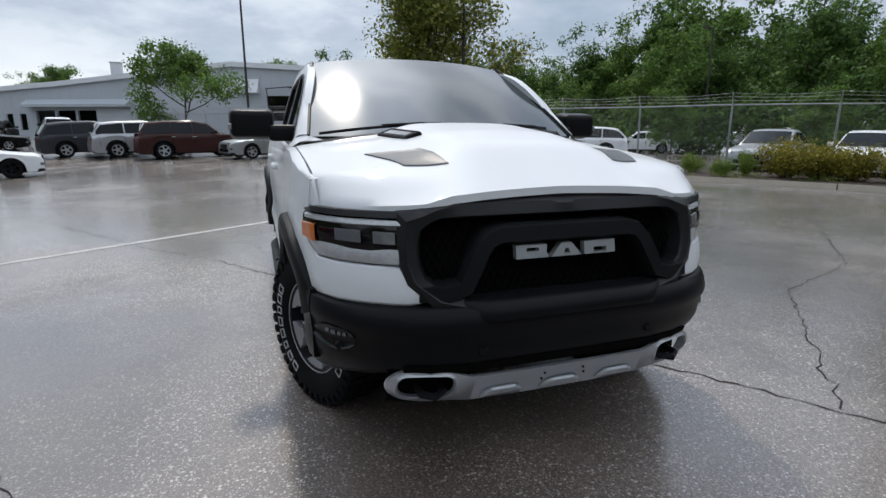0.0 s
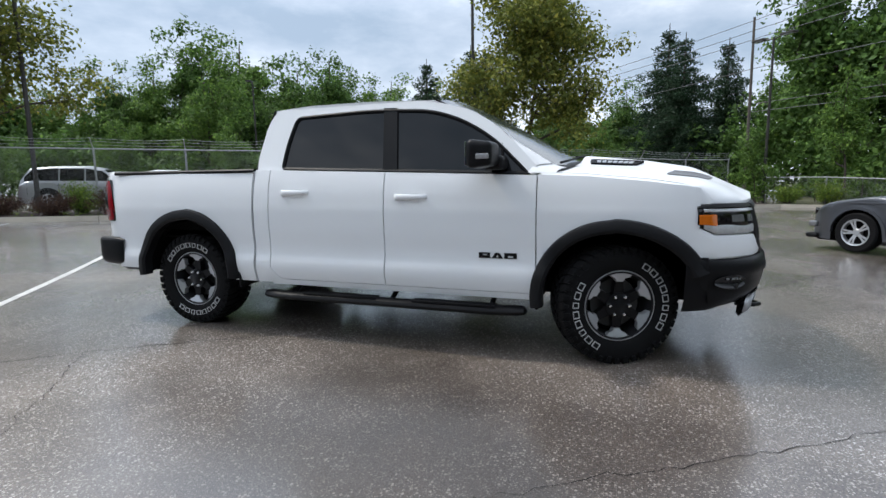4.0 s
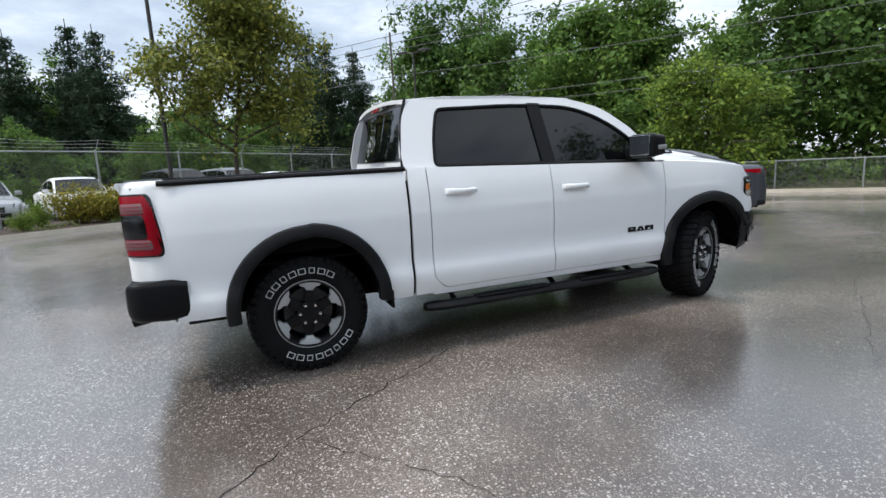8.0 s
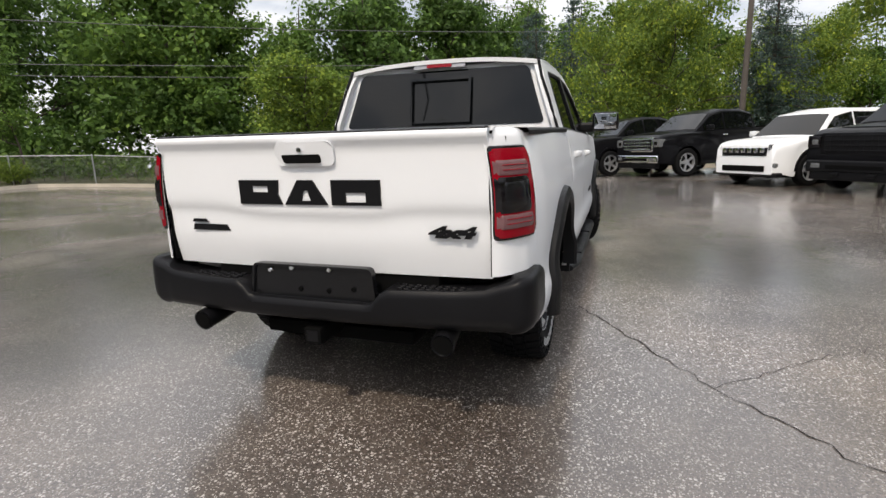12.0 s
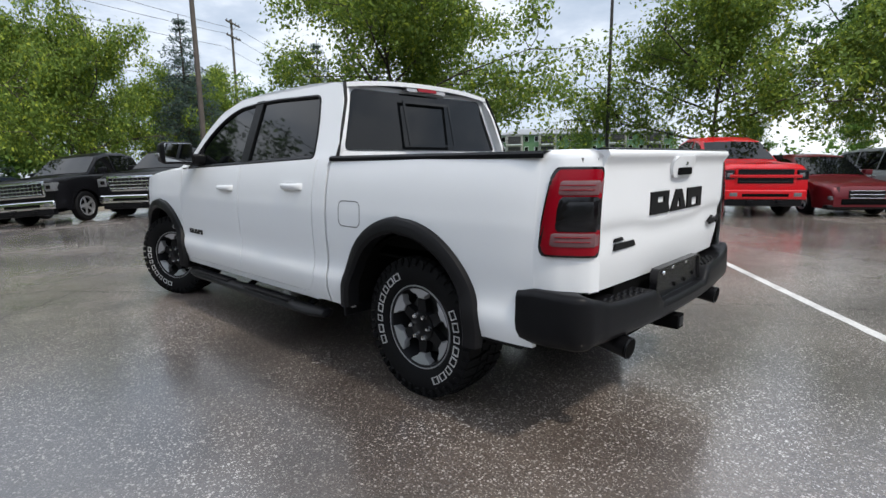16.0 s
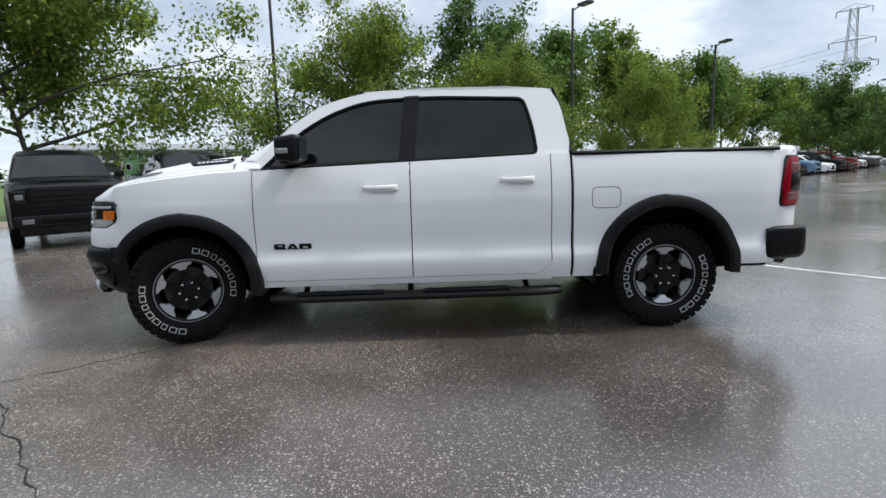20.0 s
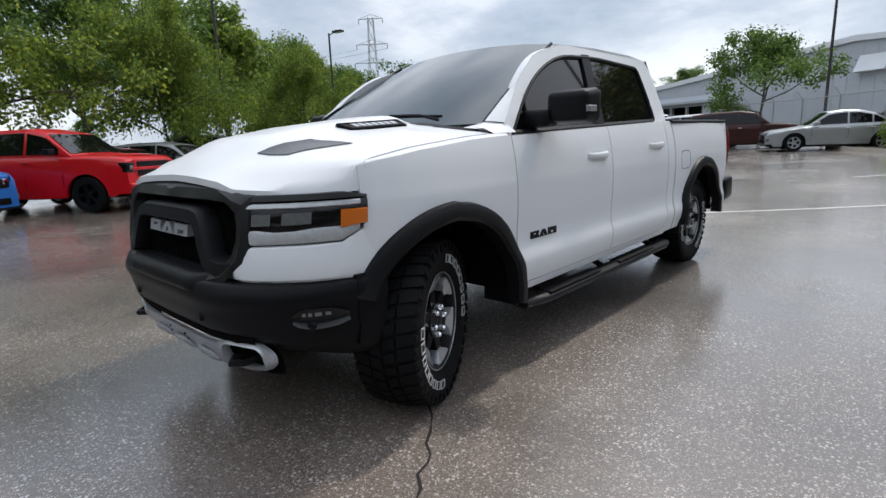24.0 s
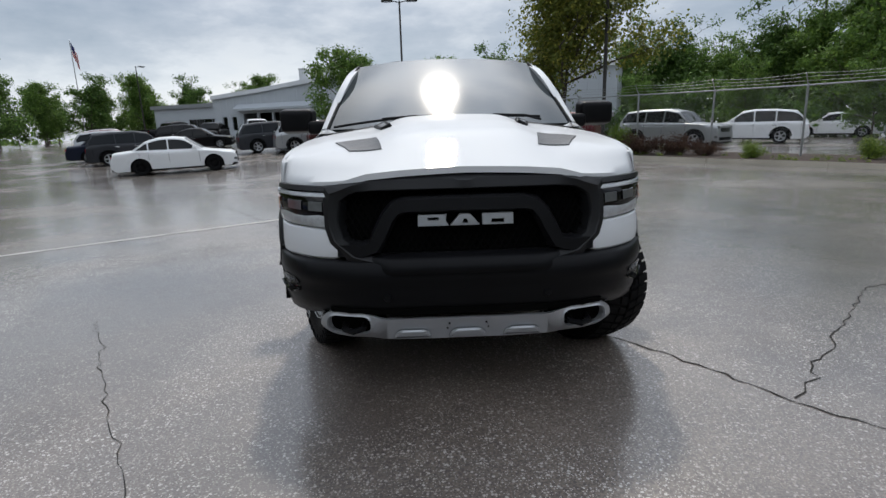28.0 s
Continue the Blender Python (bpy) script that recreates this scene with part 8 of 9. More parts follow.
def hedge_run(name, a, b, height, depth, seed):
    rng = random.Random(seed)
    whole = thing(name, "clipped green hedge behind the low fence", "hedge")
    n = int((Vector(b) - Vector(a)).length / 0.3)
    pts, bm = [], bmesh.new()
    for i in range(n):
        for k in range(4):
            q = Vector(a).lerp(Vector(b), (i + rng.random()) / n)
            x, y = on_row(q.x, q.y + rng.uniform(-depth, depth) / 2)
            pts.append((x, y, gz(x, y) + 0.15 + height * (0.2 + 0.24 * k) * rng.uniform(0.85, 1.1)))
        if i % 3 == 0:
            x, y = on_row(q.x, q.y)
            tube(bm, [(x, y, gz(x, y)), (x + rng.gauss(0, 0.1), y, gz(x, y) + height * 0.8)], 0.02, 4)
    part("stem", bm, BARK, whole)
    ob = new("foliage", leaves_mesh("foliage", pts, [0.3] * len(pts), [22] * len(pts), 0.13, LEAF_MID, seed, 0.1))
    ob.parent = whole


hedge_run("hedge", (13.0, 22.7), (-15.0, 22.7), 1.15, 1.0, 19)
hedge_run("hedge", (15.8, 12.0), (13.5, 21.5), 1.3, 1.0, 20)


# ---- fences ----
def chain_mesh(length, h0, h1, pitch=0.07):
    """Crossed wires, each a thin three-sided bar, over a bay that runs along x."""
    verts, faces = [], []
    hh = h1 - h0
    for slope in (1, -1):
        k = -hh
        while k < length:
            x0, x1 = max(k, 0.0), min(k + hh, length)
            if x1 > x0:
                za, zb = h0 + (x0 - k), h0 + (x1 - k)
                if slope < 0:
                    za, zb = h1 - (za - h0), h1 - (zb - h0)
                i = len(verts)
                for x, z in ((x0, za), (x1, zb)):
                    for dy, dz in ((0.0014, 0), (-0.0010, 0.0018), (-0.0010, -0.0018)):
                        verts.append((x, dy + slope * 0.003, z + dz))
                faces += [(i, i + 1, i + 4, i + 3), (i + 1, i + 2, i + 5, i + 4), (i + 2, i, i + 3, i + 5)]
            k += pitch
    me = bpy.data.meshes.new("chain_link_mesh")
    me.from_pydata(verts, [], faces)
    me.materials.append(GALV)
    return me


def fence_run(name, label, stations, height, barbed, lean=1.0):
    """A chain-link fence over stations (x, y): posts, rails, mesh, and above them barbed wire on leaning arms."""
    whole = thing(name, label, "fence")
    post = arm = None
    rng = random.Random(len(stations))
    for i, (x, y) in enumerate(stations):
        z = gz(x, y) + 0.02
        nx, ny = stations[min(i + 1, len(stations) - 1)]
        px, py = stations[max(i - 1, 0)]
        ang = math.degrees(math.atan2(ny - py, nx - px))
        m = pose(x, y, z, rng.gauss(0, 0.5), rng.gauss(0, 0.5), ang)
        if post is None:
            bm = bmesh.new()
            tube(bm, [(0, 0, -0.1), (0, 0, height - 0.02)], 0.032, 10)
            tube(bm, [(0, 0, height - 0.03), (0, 0, height + 0.03), (0, 0, height + 0.05)], 0.04, 10, taper=0.5)
            post = part("post", bm, GALV, whole, m=m)
            if barbed:
                bm = bmesh.new()
                tube(bm, [(0, 0, height), (0, -0.10 * lean, height + 0.12), (0, -0.25 * lean, height + 0.33)], 0.018, 6, taper=0.8)
                arm = part("barbed_wire_arm", bm, GALV, whole, m=m)
        else:
            twin(post, m)
            if barbed:
                twin(arm, m)
    for (x0, y0), (x1, y1) in zip(stations, stations[1:]):
        a, b = Vector((x0, y0, gz(x0, y0) + 0.02)), Vector((x1, y1, gz(x1, y1) + 0.02))
        length = (b - a).length
        d = (b - a).normalized()
        side = Vector((0, 0, 1)).cross(d).normalized()
        m = Matrix.Translation(a) @ Matrix((d, side, d.cross(side))).transposed().to_4x4()
        mesh_ob = new("chain_link_mesh", chain_mesh(length, 0.06, height - 0.02))
        mesh_ob.parent, mesh_ob.matrix_basis = whole, m
        part("top_rail", tube(bmesh.new(), [(0, 0, height), (length, 0, height)], 0.022, 8), GALV, whole, m=m)
        if barbed:
            for k in range(3):
                f = (0.35, 0.68, 0.97)[k]
                bm = bmesh.new()
                yy, zz = -0.25 * f * lean, height + 0.33 * f
                pts = [(length * s / 6, yy, zz - 0.02 * math.sin(math.pi * s / 6) * (1 + k)) for s in range(7)]
                tube(bm, pts, 0.005, 4)
                for s in range(1, int(length / 0.14)):
                    q = Vector((s * 0.14, yy, zz - 0.02 * math.sin(math.pi * s * 0.14 / length) * (1 + k)))
                    tube(bm, [q + Vector((0, -0.016, -0.016)), q + Vector((0, 0.016, 0.016))], 0.003, 3)
                part("barbed_wire", bm, GALV, whole, m=m)


fence_run("chain_link_fence", "tall galvanised chain-link fence topped with barbed wire", [on_row(14.7 + (0.03 * (v - 8) if v > 8 else 0), v) for v in [-30.1 + 2.62 * i for i in range(20)]], 2.12, True)
fence_run("low_fence", "low galvanised chain-link fence in front of the hedge", [on_row(14.6 - 2.95 * i, 21.6) for i in range(11)], 1.25, False)


# ---- lamp posts, poles and cables ----
def lamp_post(x, y, height, heads, turn, label, base=True):
    whole = thing("street_lamp", label, "lamp post", pose(x, y, gz(x, y), 0, 0, turn))
    bm = bmesh.new()
    tube(bm, [(0, 0, 0.0), (0, 0, height * 0.5), (0, 0, height)], 0.075, 10, taper=0.7)
    part("pole", bm, POLE, whole)
    if base:
        bm = bmesh.new()
        box(bm, -0.16, 0.16, -0.16, 0.16, 0.0, 0.05, 0.01)
        for sx in (-0.11, 0.11):
            for sy in (-0.11, 0.11):
                tube(bm, [(sx, sy, 0.04), (sx, sy, 0.10)], 0.014, 6)
        part("base_plate", bm, POLE, whole)
    for k in range(heads):
        s = 1 if k == 0 else -1
        bm = bmesh.new()
        tube(bm, [(0, 0, height - 0.10), (s * 0.25, 0, height - 0.04), (s * 0.45, 0, height)], 0.03, 6)
        arm = part("arm", bm, POLE, whole)
        bm = bmesh.new()
        box(bm, 0.40, 1.05, -0.17, 0.17, height - 0.04, height + 0.07, 0.03)
        for v in bm.verts:
            v.co.x *= s
        part("lamp_head", bm, POLE, arm)
        bm = bmesh.new()
        box(bm, 0.50, 0.98, -0.13, 0.13, height - 0.055, height - 0.035)
        for v in bm.verts:
            v.co.x *= s
        part("lamp_lens", bm, CLEAR, arm)
    return whole


lamp_post(16.2, 4.2, 11.5, 1, 40, "tall dark steel lamp post by the kerb")
lamp_post(6.9, 16.0, 10.4, 1, 40, "tall dark steel lamp post beside an ornamental tree")
lamp_post(24.0, -7.8, 7.6, 2, 38, "dark lamp post with two flat heads by the fence")
lamp_post(-1.4, 27.8, 8.3, 2, 0, "dark lamp post with two flat heads in the lot")
lamp_post(-17.1, -5.9, 10.5, 1, 20, "tall dark steel lamp post behind the parked row")
lamp_post(-23.8, 15.7, 7.6, 1, 10, "dark lamp post with one flat head by the lawn")
lamp_post(-18.8, 6.6, 8.2, 1, 30, "tall dark lamp post between the locust trees")
lamp_post(-46.0, 44.0, 8.2, 1, 10, "dark lamp post with one flat head far along the row")
lamp_post(-33.5, 60.0, 8.4, 1, 60, "dark lamp post near the flagpole")
lamp_post(27.5, 24.0, 8.0, 1, 200, "dark lamp post in the yard behind the fence")


def utility_pole(x, y, height, arms, turn, label, girth=0.14):
    whole = thing("utility_pole", label, "utility pole", pose(x, y, gz(x, y) + 0.0, 0, 0, turn))
    part("pole", tube(bmesh.new(), [(0, 0, -0.2), (0, 0, height * 0.5), (0.03, 0, height)], girth, 10, taper=0.65), WOODPOLE, whole)
    for k in range(arms):
        z = height - 0.35 - 1.1 * k
        bm = box(bmesh.new(), -1.2, 1.2, 0.08, 0.19, z - 0.06, z + 0.06, 0.01)
        tube(bm, [(-0.6, 0.13, z - 0.02), (0, 0.13, z - 0.5)], 0.015, 4)
        tube(bm, [(0.6, 0.13, z - 0.02), (0, 0.13, z - 0.5)], 0.015, 4)
        arm = part("crossarm", bm, WOODPOLE, whole)
        for sx in (-1.05, -0.5, 0.5, 1.05):
            part("insulator", tube(bmesh.new(), [(sx, 0.13, z + 0.05), (sx, 0.13, z + 0.14), (sx, 0.13, z + 0.2)], 0.04, 7, taper=0.6), POLE, arm)
    return whole


utility_pole(-4.9, -14.8, 10.5, 0, 0, "weathered wooden pole behind the parked pickups", 0.10)
utility_pole(-19.0, -41.0, 14.0, 2, 38, "tall wooden utility pole with two crossarms")
utility_pole(27.4, -7.6, 9.4, 0, 38, "slender wooden pole before the wood", 0.09)
utility_pole(-74.0, -78.0, 13.0, 2, 38, "distant wooden utility pole with crossarms")
utility_pole(-92.0, -24.0, 12.0, 1, 60, "distant wooden utility pole beyond the lawn")


def cable(a, b, sag, label="dark power cable strung between wooden poles", r=0.016):
    pts = [Vector(a).lerp(Vector(b), s / 16) - Vector((0, 0, 4 * sag * (s / 16) * (1 - s / 16))) for s in range(17)]
    tagged(part("power_cable", tube(bmesh.new(), pts, r, 4), CABLE, None, label), category="cable", group="power cables")


for k, (h0, h1, sag, off) in enumerate(((13.6, 9.3, 0.7, -0.9), (13.4, 9.2, 0.9, 0.4), (12.4, 8.9, 0.9, 0.9), (9.2, 7.2, 0.8, 0.1), (7.4, 5.4, 0.6, 0.1), (6.9, 5.0, 0.7, 0.15))):
    ex, ey = 27.4 + off * 0.6, -7.6 - off * 0.7
    wx, wy = -19.0 + off * 0.6, -41.0 - off * 0.7
    cable((wx, wy, h0 - 1.2), (ex, ey, h1 - 0.6), sag)
    cable((wx, wy, h0 - 1.2), (-74.0 + off, -78.0 - off, h0 - 2.0), sag + 0.6)
    if k < 4:
        cable((ex, ey, h1 - 0.6), (62.0 + off, 20.0 - off, h1 + 1.0), 0.8)


# ---- flagpole and lattice tower ----
def flag_cloth():
    """Striped bunting with a blue canton."""
    m = bpy.data.materials.new("striped_flag_cloth")
    m.use_nodes = True
    n, l = m.node_tree.nodes, m.node_tree.links
    b = n["Principled BSDF"]
    b.inputs["Roughness"].default_value = 0.85
    uvn, sep = n.new("ShaderNodeUVMap"), n.new("ShaderNodeSeparateXYZ")
    l.new(uvn.outputs[0], sep.inputs[0])

    def op(kind, a, c):
        x = n.new("ShaderNodeMath")
        x.operation = kind
        for i, q in enumerate((a, c)):
            if isinstance(q, (int, float)):
                x.inputs[i].default_value = q
            else:
                l.new(q, x.inputs[i])
        return x.outputs[0]
    stripe = op("GREATER_THAN", op("FRACT", op("MULTIPLY", sep.outputs["Y"], 6.5), 0), 0.5)
    canton = op("MULTIPLY", op("LESS_THAN", sep.outputs["X"], 0.4), op("GREATER_THAN", sep.outputs["Y"], 0.46))
    mx, mx2 = n.new("ShaderNodeMix"), n.new("ShaderNodeMix")
    for q in (mx, mx2):
        q.data_type = "RGBA"
    mx.inputs[6].default_value, mx.inputs[7].default_value = (0.42, 0.02, 0.03, 1), (0.7, 0.7, 0.68, 1)
    mx2.inputs[7].default_value = (0.02, 0.03, 0.12, 1)
    l.new(stripe, mx.inputs[0])
    l.new(canton, mx2.inputs[0])
    l.new(mx.outputs[2], mx2.inputs[6])
    l.new(mx2.outputs[2], b.inputs["Base Color"])
    return m


def flagpole(x, y, height):
    whole = thing("flagpole", "white flagpole with a limp red and white striped flag", "flagpole", pose(x, y, gz(x, y)))
    part("pole", tube(bmesh.new(), [(0, 0, 0), (0, 0, height * 0.5), (0, 0, height)], 0.08, 10, taper=0.5), GALV, whole)
    part("finial", tube(bmesh.new(), [(0, 0, height), (0, 0, height + 0.08), (0, 0, height + 0.16)], 0.09, 10, taper=0.4), CHROME, whole)
    bm = bmesh.new()
    uvl = bm.loops.layers.uv.new("UVMap")
    nu, nv, drop = 24, 12, 1.7
    grid = []
    for j in range(nv + 1):
        row = []
        for i in range(nu + 1):
            u, v = i / nu, j / nv
            out = 0.85 * u ** 0.75
            row.append(bm.verts.new((0.08 + out * 0.72, 0.12 * math.sin(u * 15 + v * 1.5) * u ** 0.5, height - 0.2 - drop * (1 - v) - 1.75 * u ** 1.15)))
        grid.append(row)
    for j in range(nv):
        for i in range(nu):
            f = bm.faces.new((grid[j][i], grid[j][i + 1], grid[j + 1][i + 1], grid[j + 1][i]))
            for lp, (a, c) in zip(f.loops, ((i, j), (i + 1, j), (i + 1, j + 1), (i, j + 1))):
                lp[uvl].uv = (a / nu, c / nv)
    part("flag", bm, flag_cloth(), whole, "limp red and white striped flag with blue corner")


flagpole(-43.9, 65.5, 12.6)


def lattice_tower(x, y, height, turn):
    whole = thing("transmission_tower", "tall grey steel lattice transmission tower", "power tower", pose(x, y, 0, 0, 0, turn))

    def half(z):
        return curve_at([(0, 3.4), (0.62, 1.1), (1.0, 0.7)], z / height)
    levels = [height * k / 11 for k in range(12)]
    for sx in (-1, 1):
        for sy in (-1, 1):
            part("leg", tube(bmesh.new(), [(sx * half(z), sy * half(z), z) for z in levels], 0.09, 4), GALV, whole)
    bm = bmesh.new()
    for a, b in zip(levels, levels[1:]):
        for (ax, ay), (cx, cy) in (((-1, -1), (1, -1)), ((1, -1), (1, 1)), ((1, 1), (-1, 1)), ((-1, 1), (-1, -1))):
            tube(bm, [(ax * half(a), ay * half(a), a), (cx * half(b), cy * half(b), b)], 0.05, 3)
            tube(bm, [(cx * half(a), cy * half(a), a), (ax * half(b), ay * half(b), b)], 0.05, 3)
    tagged(part("bracing", bm, GALV, whole, "crossed steel bracing bars"), kind="stuff")
    for z, w in ((height * 0.66, 5.2), (height * 0.8, 4.4), (height * 0.99, 3.4)):
        arm = part("crossarm", tube(bmesh.new(), [(-w, 0, z), (0, -0.6, z), (w, 0, z), (0, 0.6, z), (-w, 0, z + 0.01)], 0.07, 4), GALV, whole)
        part("crossarm_stay", tube(bmesh.new(), [(-w, 0, z), (0, 0, z + 1.2), (w, 0, z)], 0.06, 4), GALV, arm)
        for s in (-1, 1):
            part("insulator", tube(bmesh.new(), [(s * w, 0, z), (s * w, 0, z - 1.3)], 0.09, 6), POLE, arm)


lattice_tower(-119.0, 100.0, 36.0, 40)
lattice_tower(31.0, -152.0, 36.0, 10)
for dz, w in ((0.66, 5.2), (0.8, 4.4)):
    for s in (-1, 1):
        ox, oy = math.cos(radians(40)) * w * s, math.sin(radians(40)) * w * s
        cable((-119 + ox, 100 + oy, 36 * dz - 1.3), (-260 + ox, 20 + oy, 36 * dz + 3), 6.0, "high transmission cable from the lattice tower", 0.03)


# ---- workshop building ----
def building_material(name, color, rough=0.6, **kw):
    return mat(name, color, rough, **kw)


TRIMWHITE = building_material("white_painted_trim", (0.62, 0.64, 0.66), vary=0.08, scale=1.0)
ROOFGREY = building_material("grey_roof_sheet", (0.22, 0.23, 0.24), vary=0.15, scale=0.8)
DARKIN = building_material("dark_workshop_interior", (0.03, 0.03, 0.032), 0.8, vary=0.3, scale=0.7)
PANELDOOR = building_material("pale_sectional_door", (0.50, 0.53, 0.56), vary=0.06, scale=1.2)
GREENSIDING = building_material("sage_green_siding", (0.10, 0.19, 0.10), 0.7, vary=0.1, scale=0.5)
STONEGREY = building_material("warm_grey_siding", (0.30, 0.29, 0.27), 0.75, vary=0.12, scale=0.5)
FACE0, FACED = Vector((16.6, 41.7, 0)), Vector((-32, 14, 0)).normalized()
FACEN = Vector((-FACED.y, FACED.x, 0))
if FACEN.y < 0:
    FACEN = -FACEN


def workshop():
    whole = thing("workshop_building", "long grey metal-clad workshop with dark garage openings", "building", kind="structure")
    zb = gz(0, 50)

    def onto(s, h, back=0.0):
        q = FACE0 + FACED * s + FACEN * back
        return Vector((q.x, q.y, zb + h))
    line = [(0, 5.75), (21.1, 7.1), (38.7, 5.45), (45.6, 4.95)]
    holes = [[(15.3, 0.0 + 2.0), (18.0, 2.0), (18.0, 4.3), (15.3, 4.3)], [(35.0, 0.02), (41.2, 0.02), (41.2, 3.05), (35.0, 3.05)],
             [(42.2, 1.2), (42.9, 1.2), (42.9, 2.75), (42.2, 2.75)], [(43.6, 1.2), (44.3, 1.2), (44.3, 2.75), (43.6, 2.75)]]
    part("front_wall", plate([(0, -0.3), *line, (45.6, -0.3)], lambda u, v: onto(u, v), tuple(FACEN * 0.3), holes), METALWALL, whole)
    bm = bmesh.new()
    sheet(bm, [[onto(s, h + 0.05, b) for s, h in line] for b in (-0.25, 34.0)])
    out = bmesh.ops.extrude_face_region(bm, geom=bm.faces[:])
    bmesh.ops.translate(bm, vec=(0, 0, 0.18), verts=[g for g in out["geom"] if isinstance(g, bmesh.types.BMVert)])
    part("roof", bm, ROOFGREY, whole)
    for s, h in ((0.0, 5.75), (45.6, 4.95)):
        bm = bmesh.new()
        sheet(bm, [[onto(s, z, b) for b in (0.3, 34)] for z in (-0.3, h)])
        part("side_wall", bm, METALWALL, whole)
    bm = bmesh.new()
    sheet(bm, [[onto(s, z, 34) for s in (0, 45.6)] for z in (-0.3, 5.0)])
    part("rear_wall", bm, METALWALL, whole)
    bm = bmesh.new()
    sheet(bm, [[onto(s, z, 7) for s in (14, 45)] for z in (0, 5)])
    part("inner_wall", bm, DARKIN, whole)
    # vertical seams of the cladding
    bm = bmesh.new()
    for k in range(45):
        s = 0.5 + k
        top = curve_at(line, s) - 0.1
        for a, b in ([(-0.1, top)] if not any(hs[0][0] - 0.1 < s < hs[1][0] + 0.1 for hs in holes) else [(3.2 if s > 20 else 4.4, top)]):
            p0, p1 = onto(s, a, -0.012), onto(s, b, -0.012)
            tube(bm, [p0, p1], 0.022, 4)
    part("cladding_seams", bm, METALWALL, whole)
    rows = [[onto(s, h, -0.02) for s, h in ((31.4, z) for z in (3.35, 4.1))], [onto(s, h, -1.0) for s, h in ((31.4, z) for z in (3.4, 3.6))]]
    bm = bmesh.new()
    ring = lambda s: [onto(s, 3.35, -0.02), onto(s, 3.35, -0.9), onto(s, 3.6, -0.9), onto(s, 4.1, -0.02)]
    loops(bm, [ring(31.3), ring(41.9)], True, True)
    part("canopy", bm, METALWALL, whole, "sloped sheet canopy over the garage doors")
    for a, b in ((31.6, 34.9),):
        for k in range(4):
            bm = bmesh.new()
            q = [onto(a, 0.05 + 0.8 * k, -0.04), onto(b, 0.05 + 0.8 * k, -0.04), onto(b, 0.82 + 0.8 * k, -0.04), onto(a, 0.82 + 0.8 * k, -0.04)]
            loops(bm, [q, [p + FACEN * 0.03 for p in q]], True, True)
            part("door_panel", bm, PANELDOOR, whole)
    for a in (36.9, 39.0):
        bm = bmesh.new()
        loops(bm, [[onto(a, 0, 0.05), onto(a + 0.25, 0, 0.05), onto(a + 0.25, 0, 0.3), onto(a, 0, 0.3)], [onto(a, 3.05, 0.05), onto(a + 0.25, 3.05, 0.05), onto(a + 0.25, 3.05, 0.3), onto(a, 3.05, 0.3)]], True, True)
        part("door_post", bm, METALWALL, whole)
    for hs in (holes[0], holes[2], holes[3]):
        (a, z0), (b, _), (_, z1), _ = hs
        bm = bmesh.new()
        loops(bm, [[onto(a, z0, 0.15), onto(b, z0, 0.15), onto(b, z1, 0.15), onto(a, z1, 0.15)], [onto(a, z0, 0.17), onto(b, z0, 0.17), onto(b, z1, 0.17), onto(a, z1, 0.17)]], True, True)
        part("window_pane", bm, TINT, whole)
    bm = bmesh.new()
    ring = lambda s: [onto(s, 4.5, -0.02), onto(s, 4.55, -0.75), onto(s, 5.8, -0.02)]
    loops(bm, [ring(18.6), ring(20.7)], True, True)
    part("vent_hood", bm, TRIMWHITE, whole, "white sloped sheet-metal hood on the wall")
    bm = bmesh.new()
    tube(bm, [onto(17.9, 3.0, -0.02), onto(17.9, 4.75, -0.15), onto(17.9, 4.9, -0.4), onto(15.6, 5.05, -0.5)], 0.05, 6)
    part("wall_lamp_arm", bm, POLE, whole)
    bm = box(bmesh.new(), -0.2, 0.2, -0.12, 0.12, -0.08, 0.08, 0.02)
    part("wall_lamp_head", bm, POLE, whole, m=Matrix.Translation(onto(15.5, 5.0, -0.5)))
    bm = bmesh.new()
    box(bm, -0.45, 0.45, -0.4, 0.4, -0.6, 1.1, 0.03)
    box(bm, -0.52, 0.52, -0.47, 0.47, 1.1, 1.2, 0.02)
    part("roof_chimney", bm, TRIMWHITE, whole, m=Matrix.Translation(onto(33.0, 6.35, 0.9)))
    bm = bmesh.new()
    tube(bm, [onto(38.0, 5.3, 12), onto(38.0, 8.2, 12)], 0.05, 5)
    part("roof_mast", bm, GALV, whole)
    # white flashing along the roof's edge
    bm = bmesh.new()
    for (s0, h0), (s1, h1) in zip(line, line[1:]):
        loops(bm, [[onto(s, h + o, b) for o, b in ((-0.18, -0.02), (-0.18, -0.28), (0.26, -0.28), (0.26, -0.26), (-0.16, -0.24))] for s, h in ((s0, h0), (s1, h1))], True, True)
    part("roof_flashing", bm, TRIMWHITE, whole)

    low = thing("annexe_building", "low grey annexe with a dark glazed entrance", "building", kind="structure")
    bm = bmesh.new()
    corner = [onto(45.7, 0, 1.5), onto(57.0, 0, 1.5), onto(57.0, 0, 16), onto(45.7, 0, 16)]
    loops(bm, [[p + Vector((0, 0, -0.3)) for p in corner], [p + Vector((0, 0, 4.3)) for p in corner]], False, True)
    part("wall", bm, METALWALL, low)
    c2 = [onto(45.7, 0, 1.2), onto(57.3, 0, 1.2), onto(57.3, 0, 16.3), onto(45.7, 0, 16.3)]
    bm = bmesh.new()
    loops(bm, [[p + Vector((0, 0, 4.1)) for p in c2], [p + Vector((0, 0, 4.55)) for p in c2]], True, True)
    part("parapet", bm, ROOFGREY, low)
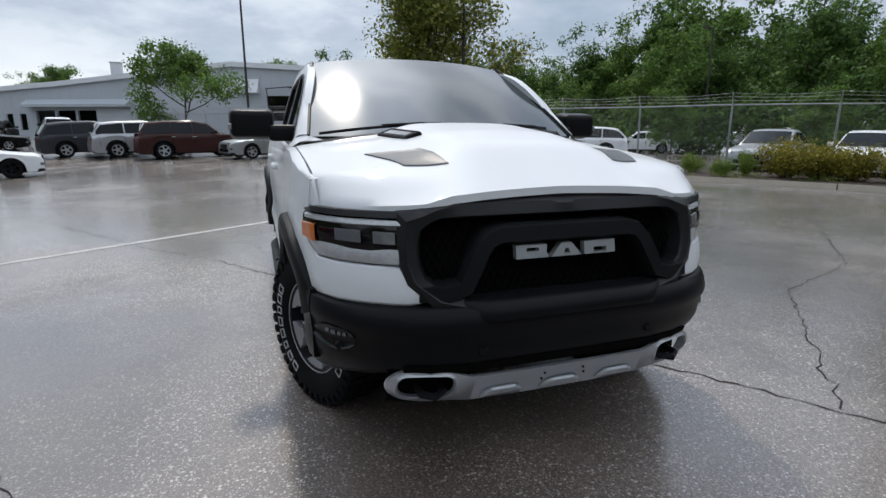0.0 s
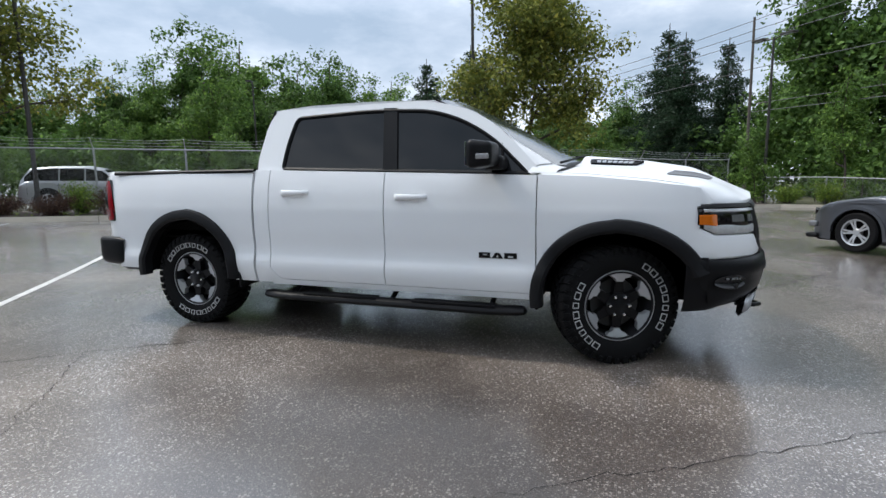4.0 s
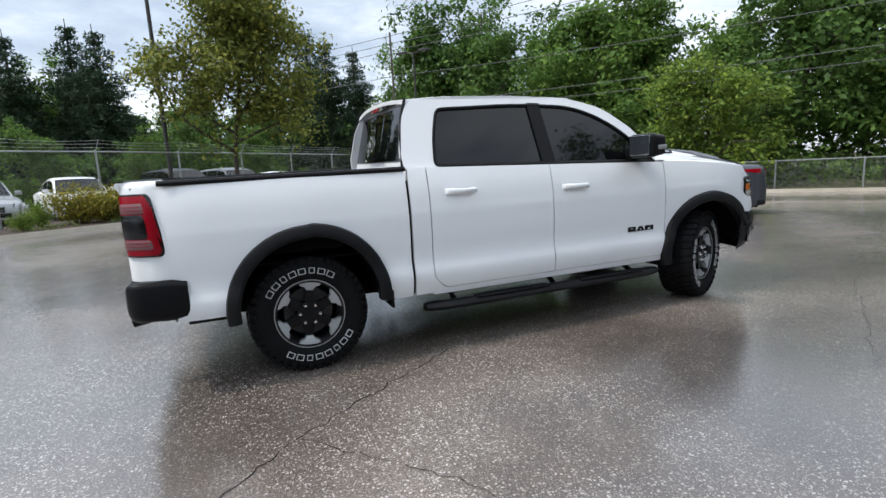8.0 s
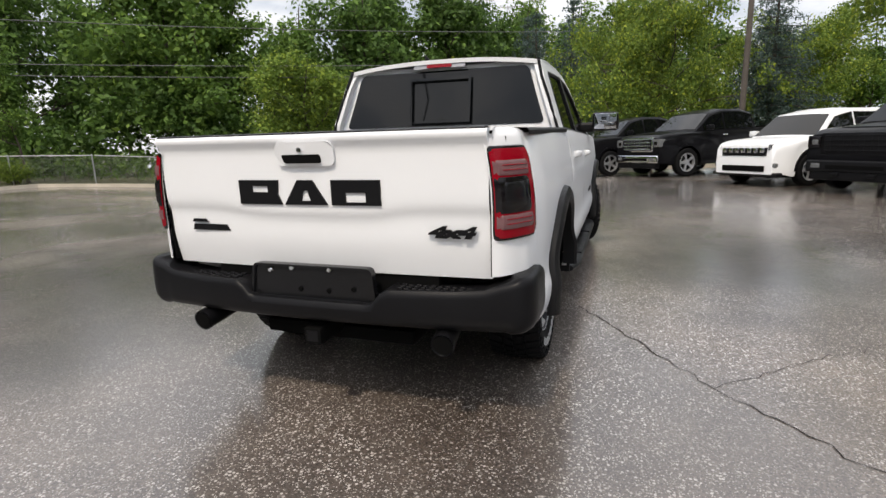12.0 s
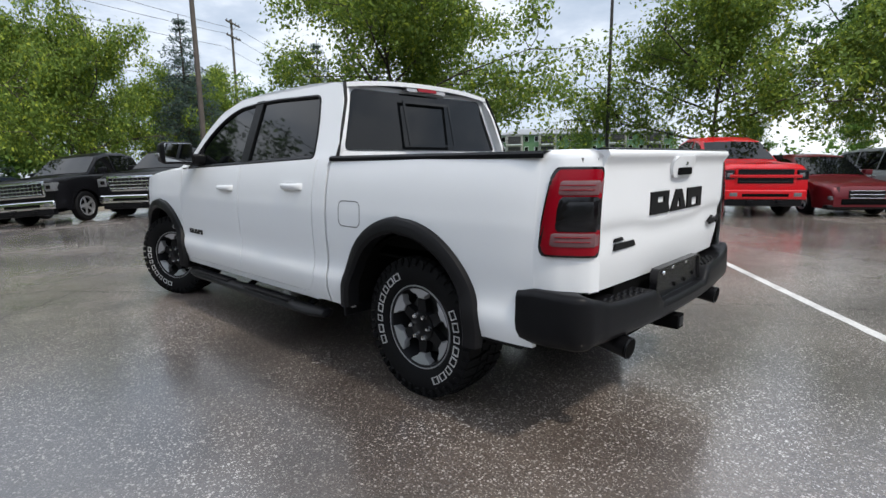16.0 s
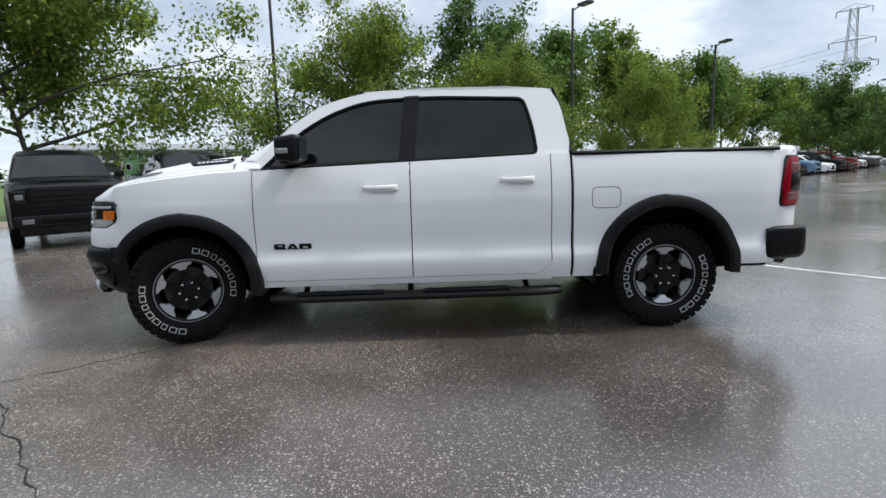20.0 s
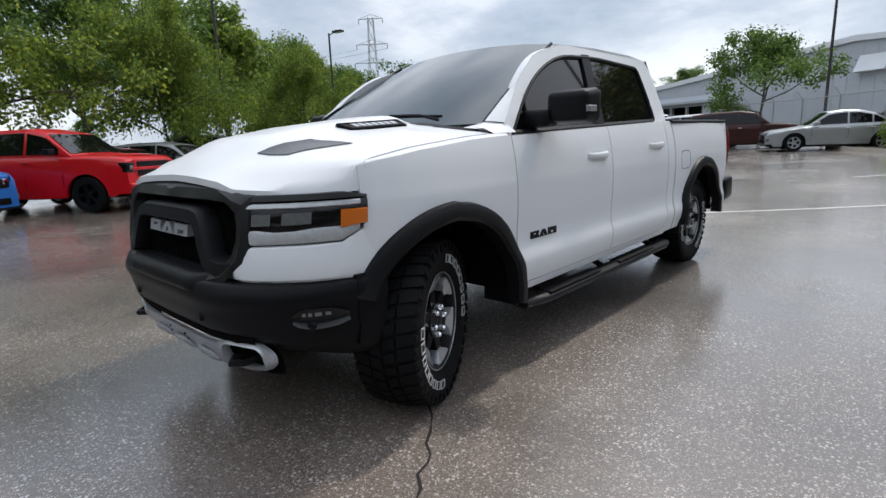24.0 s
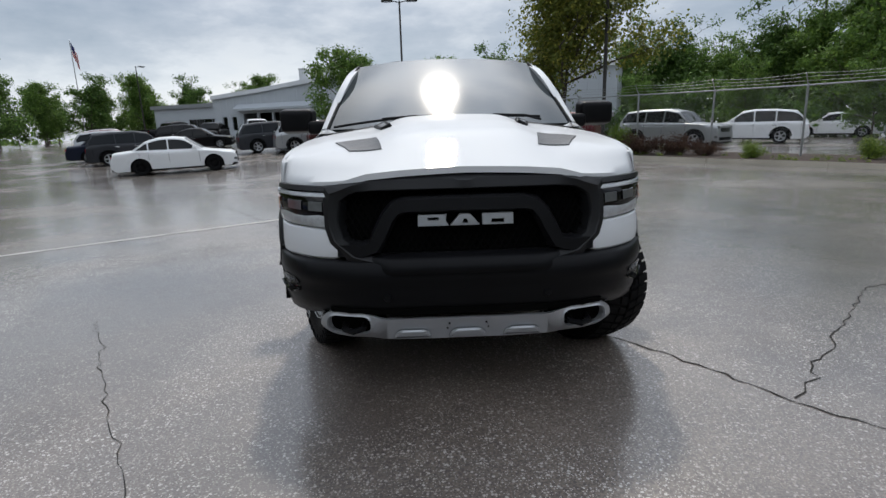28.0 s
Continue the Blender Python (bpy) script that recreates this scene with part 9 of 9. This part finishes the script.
    for k in range(4):
        bm = bmesh.new()
        a = 46.2 + 1.25 * k
        loops(bm, [[onto(a, 0.05, 1.44), onto(a + 1.15, 0.05, 1.44), onto(a + 1.15, 2.7, 1.44), onto(a, 2.7, 1.44)], [onto(a, 0.05, 1.49), onto(a + 1.15, 0.05, 1.49), onto(a + 1.15, 2.7, 1.49), onto(a, 2.7, 1.49)]], True, True)
        part("glass_panel", bm, TINT, low)
    bm = box(bmesh.new(), -0.9, 0.9, -0.7, 0.7, 0, 0.7, 0.03)
    part("roof_unit", bm, ROOFGREY, low, m=Matrix.Translation(onto(48.0, 4.55, 6)))


workshop()


# ---- apartment house beyond the lawn ----
def apartments(x0, y0, x1, y1, height, depth):
    a, b = Vector((x0, y0, 0)), Vector((x1, y1, 0))
    d = (b - a).normalized()
    n = Vector((-d.y, d.x, 0))
    if n.dot(-a) > 0:
        n = -n
    length = (b - a).length
    zb = gz(x0, y0)
    whole = thing("apartment_building", "three-storey green and grey apartment house beyond the lawn", "building", kind="structure")

    def onto(s, h, back=0.0):
        q = a + d * s + n * back
        return Vector((q.x, q.y, zb + h))

    def block(s0, s1, z0, z1, b0, b1):
        bm = bmesh.new()
        loops(bm, [[onto(s0, z0, b0), onto(s1, z0, b0), onto(s1, z0, b1), onto(s0, z0, b1)], [onto(s0, z1, b0), onto(s1, z1, b0), onto(s1, z1, b1), onto(s0, z1, b1)]], True, True)
        return bm
    part("wall", block(0, length, -0.3, height - 1.4, 0, depth), GREENSIDING, whole)
    bm = bmesh.new()
    low = [onto(-0.6, height - 1.4, -0.6), onto(length + 0.6, height - 1.4, -0.6), onto(length + 0.6, height - 1.4, depth + 0.6), onto(-0.6, height - 1.4, depth + 0.6)]
    high = [onto(4, height, depth * 0.4), onto(length - 4, height, depth * 0.4), onto(length - 4, height, depth * 0.6), onto(4, height, depth * 0.6)]
    loops(bm, [[p - Vector((0, 0, 0.2)) for p in low], low, high], True, True)
    part("roof", bm, ROOFGREY, whole)
    bays = 5
    for k in range(bays):
        c = length * (k + 0.5) / bays
        part("stair_bay", block(c - 1.9, c + 1.9, -0.3, height - 1.3, -0.5, 0.1), STONEGREY, whole)
        storey = (height - 1.5) / 3
        for f in range(3):
            z = f * storey
            for s in (c - 2.9, c + 2.2):
                win = part("window", block(s, s + 0.9, z + 0.75, z + 1.95, -0.06, 0.02), TRIMWHITE, whole)
                part("pane", block(s + 0.08, s + 0.82, z + 0.83, z + 1.87, -0.08, -0.05), TINT, win)
            part("balcony_opening", block(c - 1.4, c + 1.4, z + 0.3, z + 1.95, -0.54, -0.48), DARKIN, whole)
            bm = bmesh.new()
            for j in range(15):
                s = c - 1.6 + 3.2 * j / 14
                tube(bm, [onto(s, z + 0.25, -1.3), onto(s, z + 1.15, -1.3)], 0.03, 4)
            tube(bm, [onto(c - 1.6, z + 1.15, -1.3), onto(c + 1.6, z + 1.15, -1.3)], 0.05, 4)
            slab = part("balcony", block(c - 1.65, c + 1.65, z + 0.05, z + 0.25, -1.35, -0.5), TRIMWHITE, whole)
            part("railing", bm, POLE, slab)


apartments(-93, -69, -110, -37, 8.3, 12)
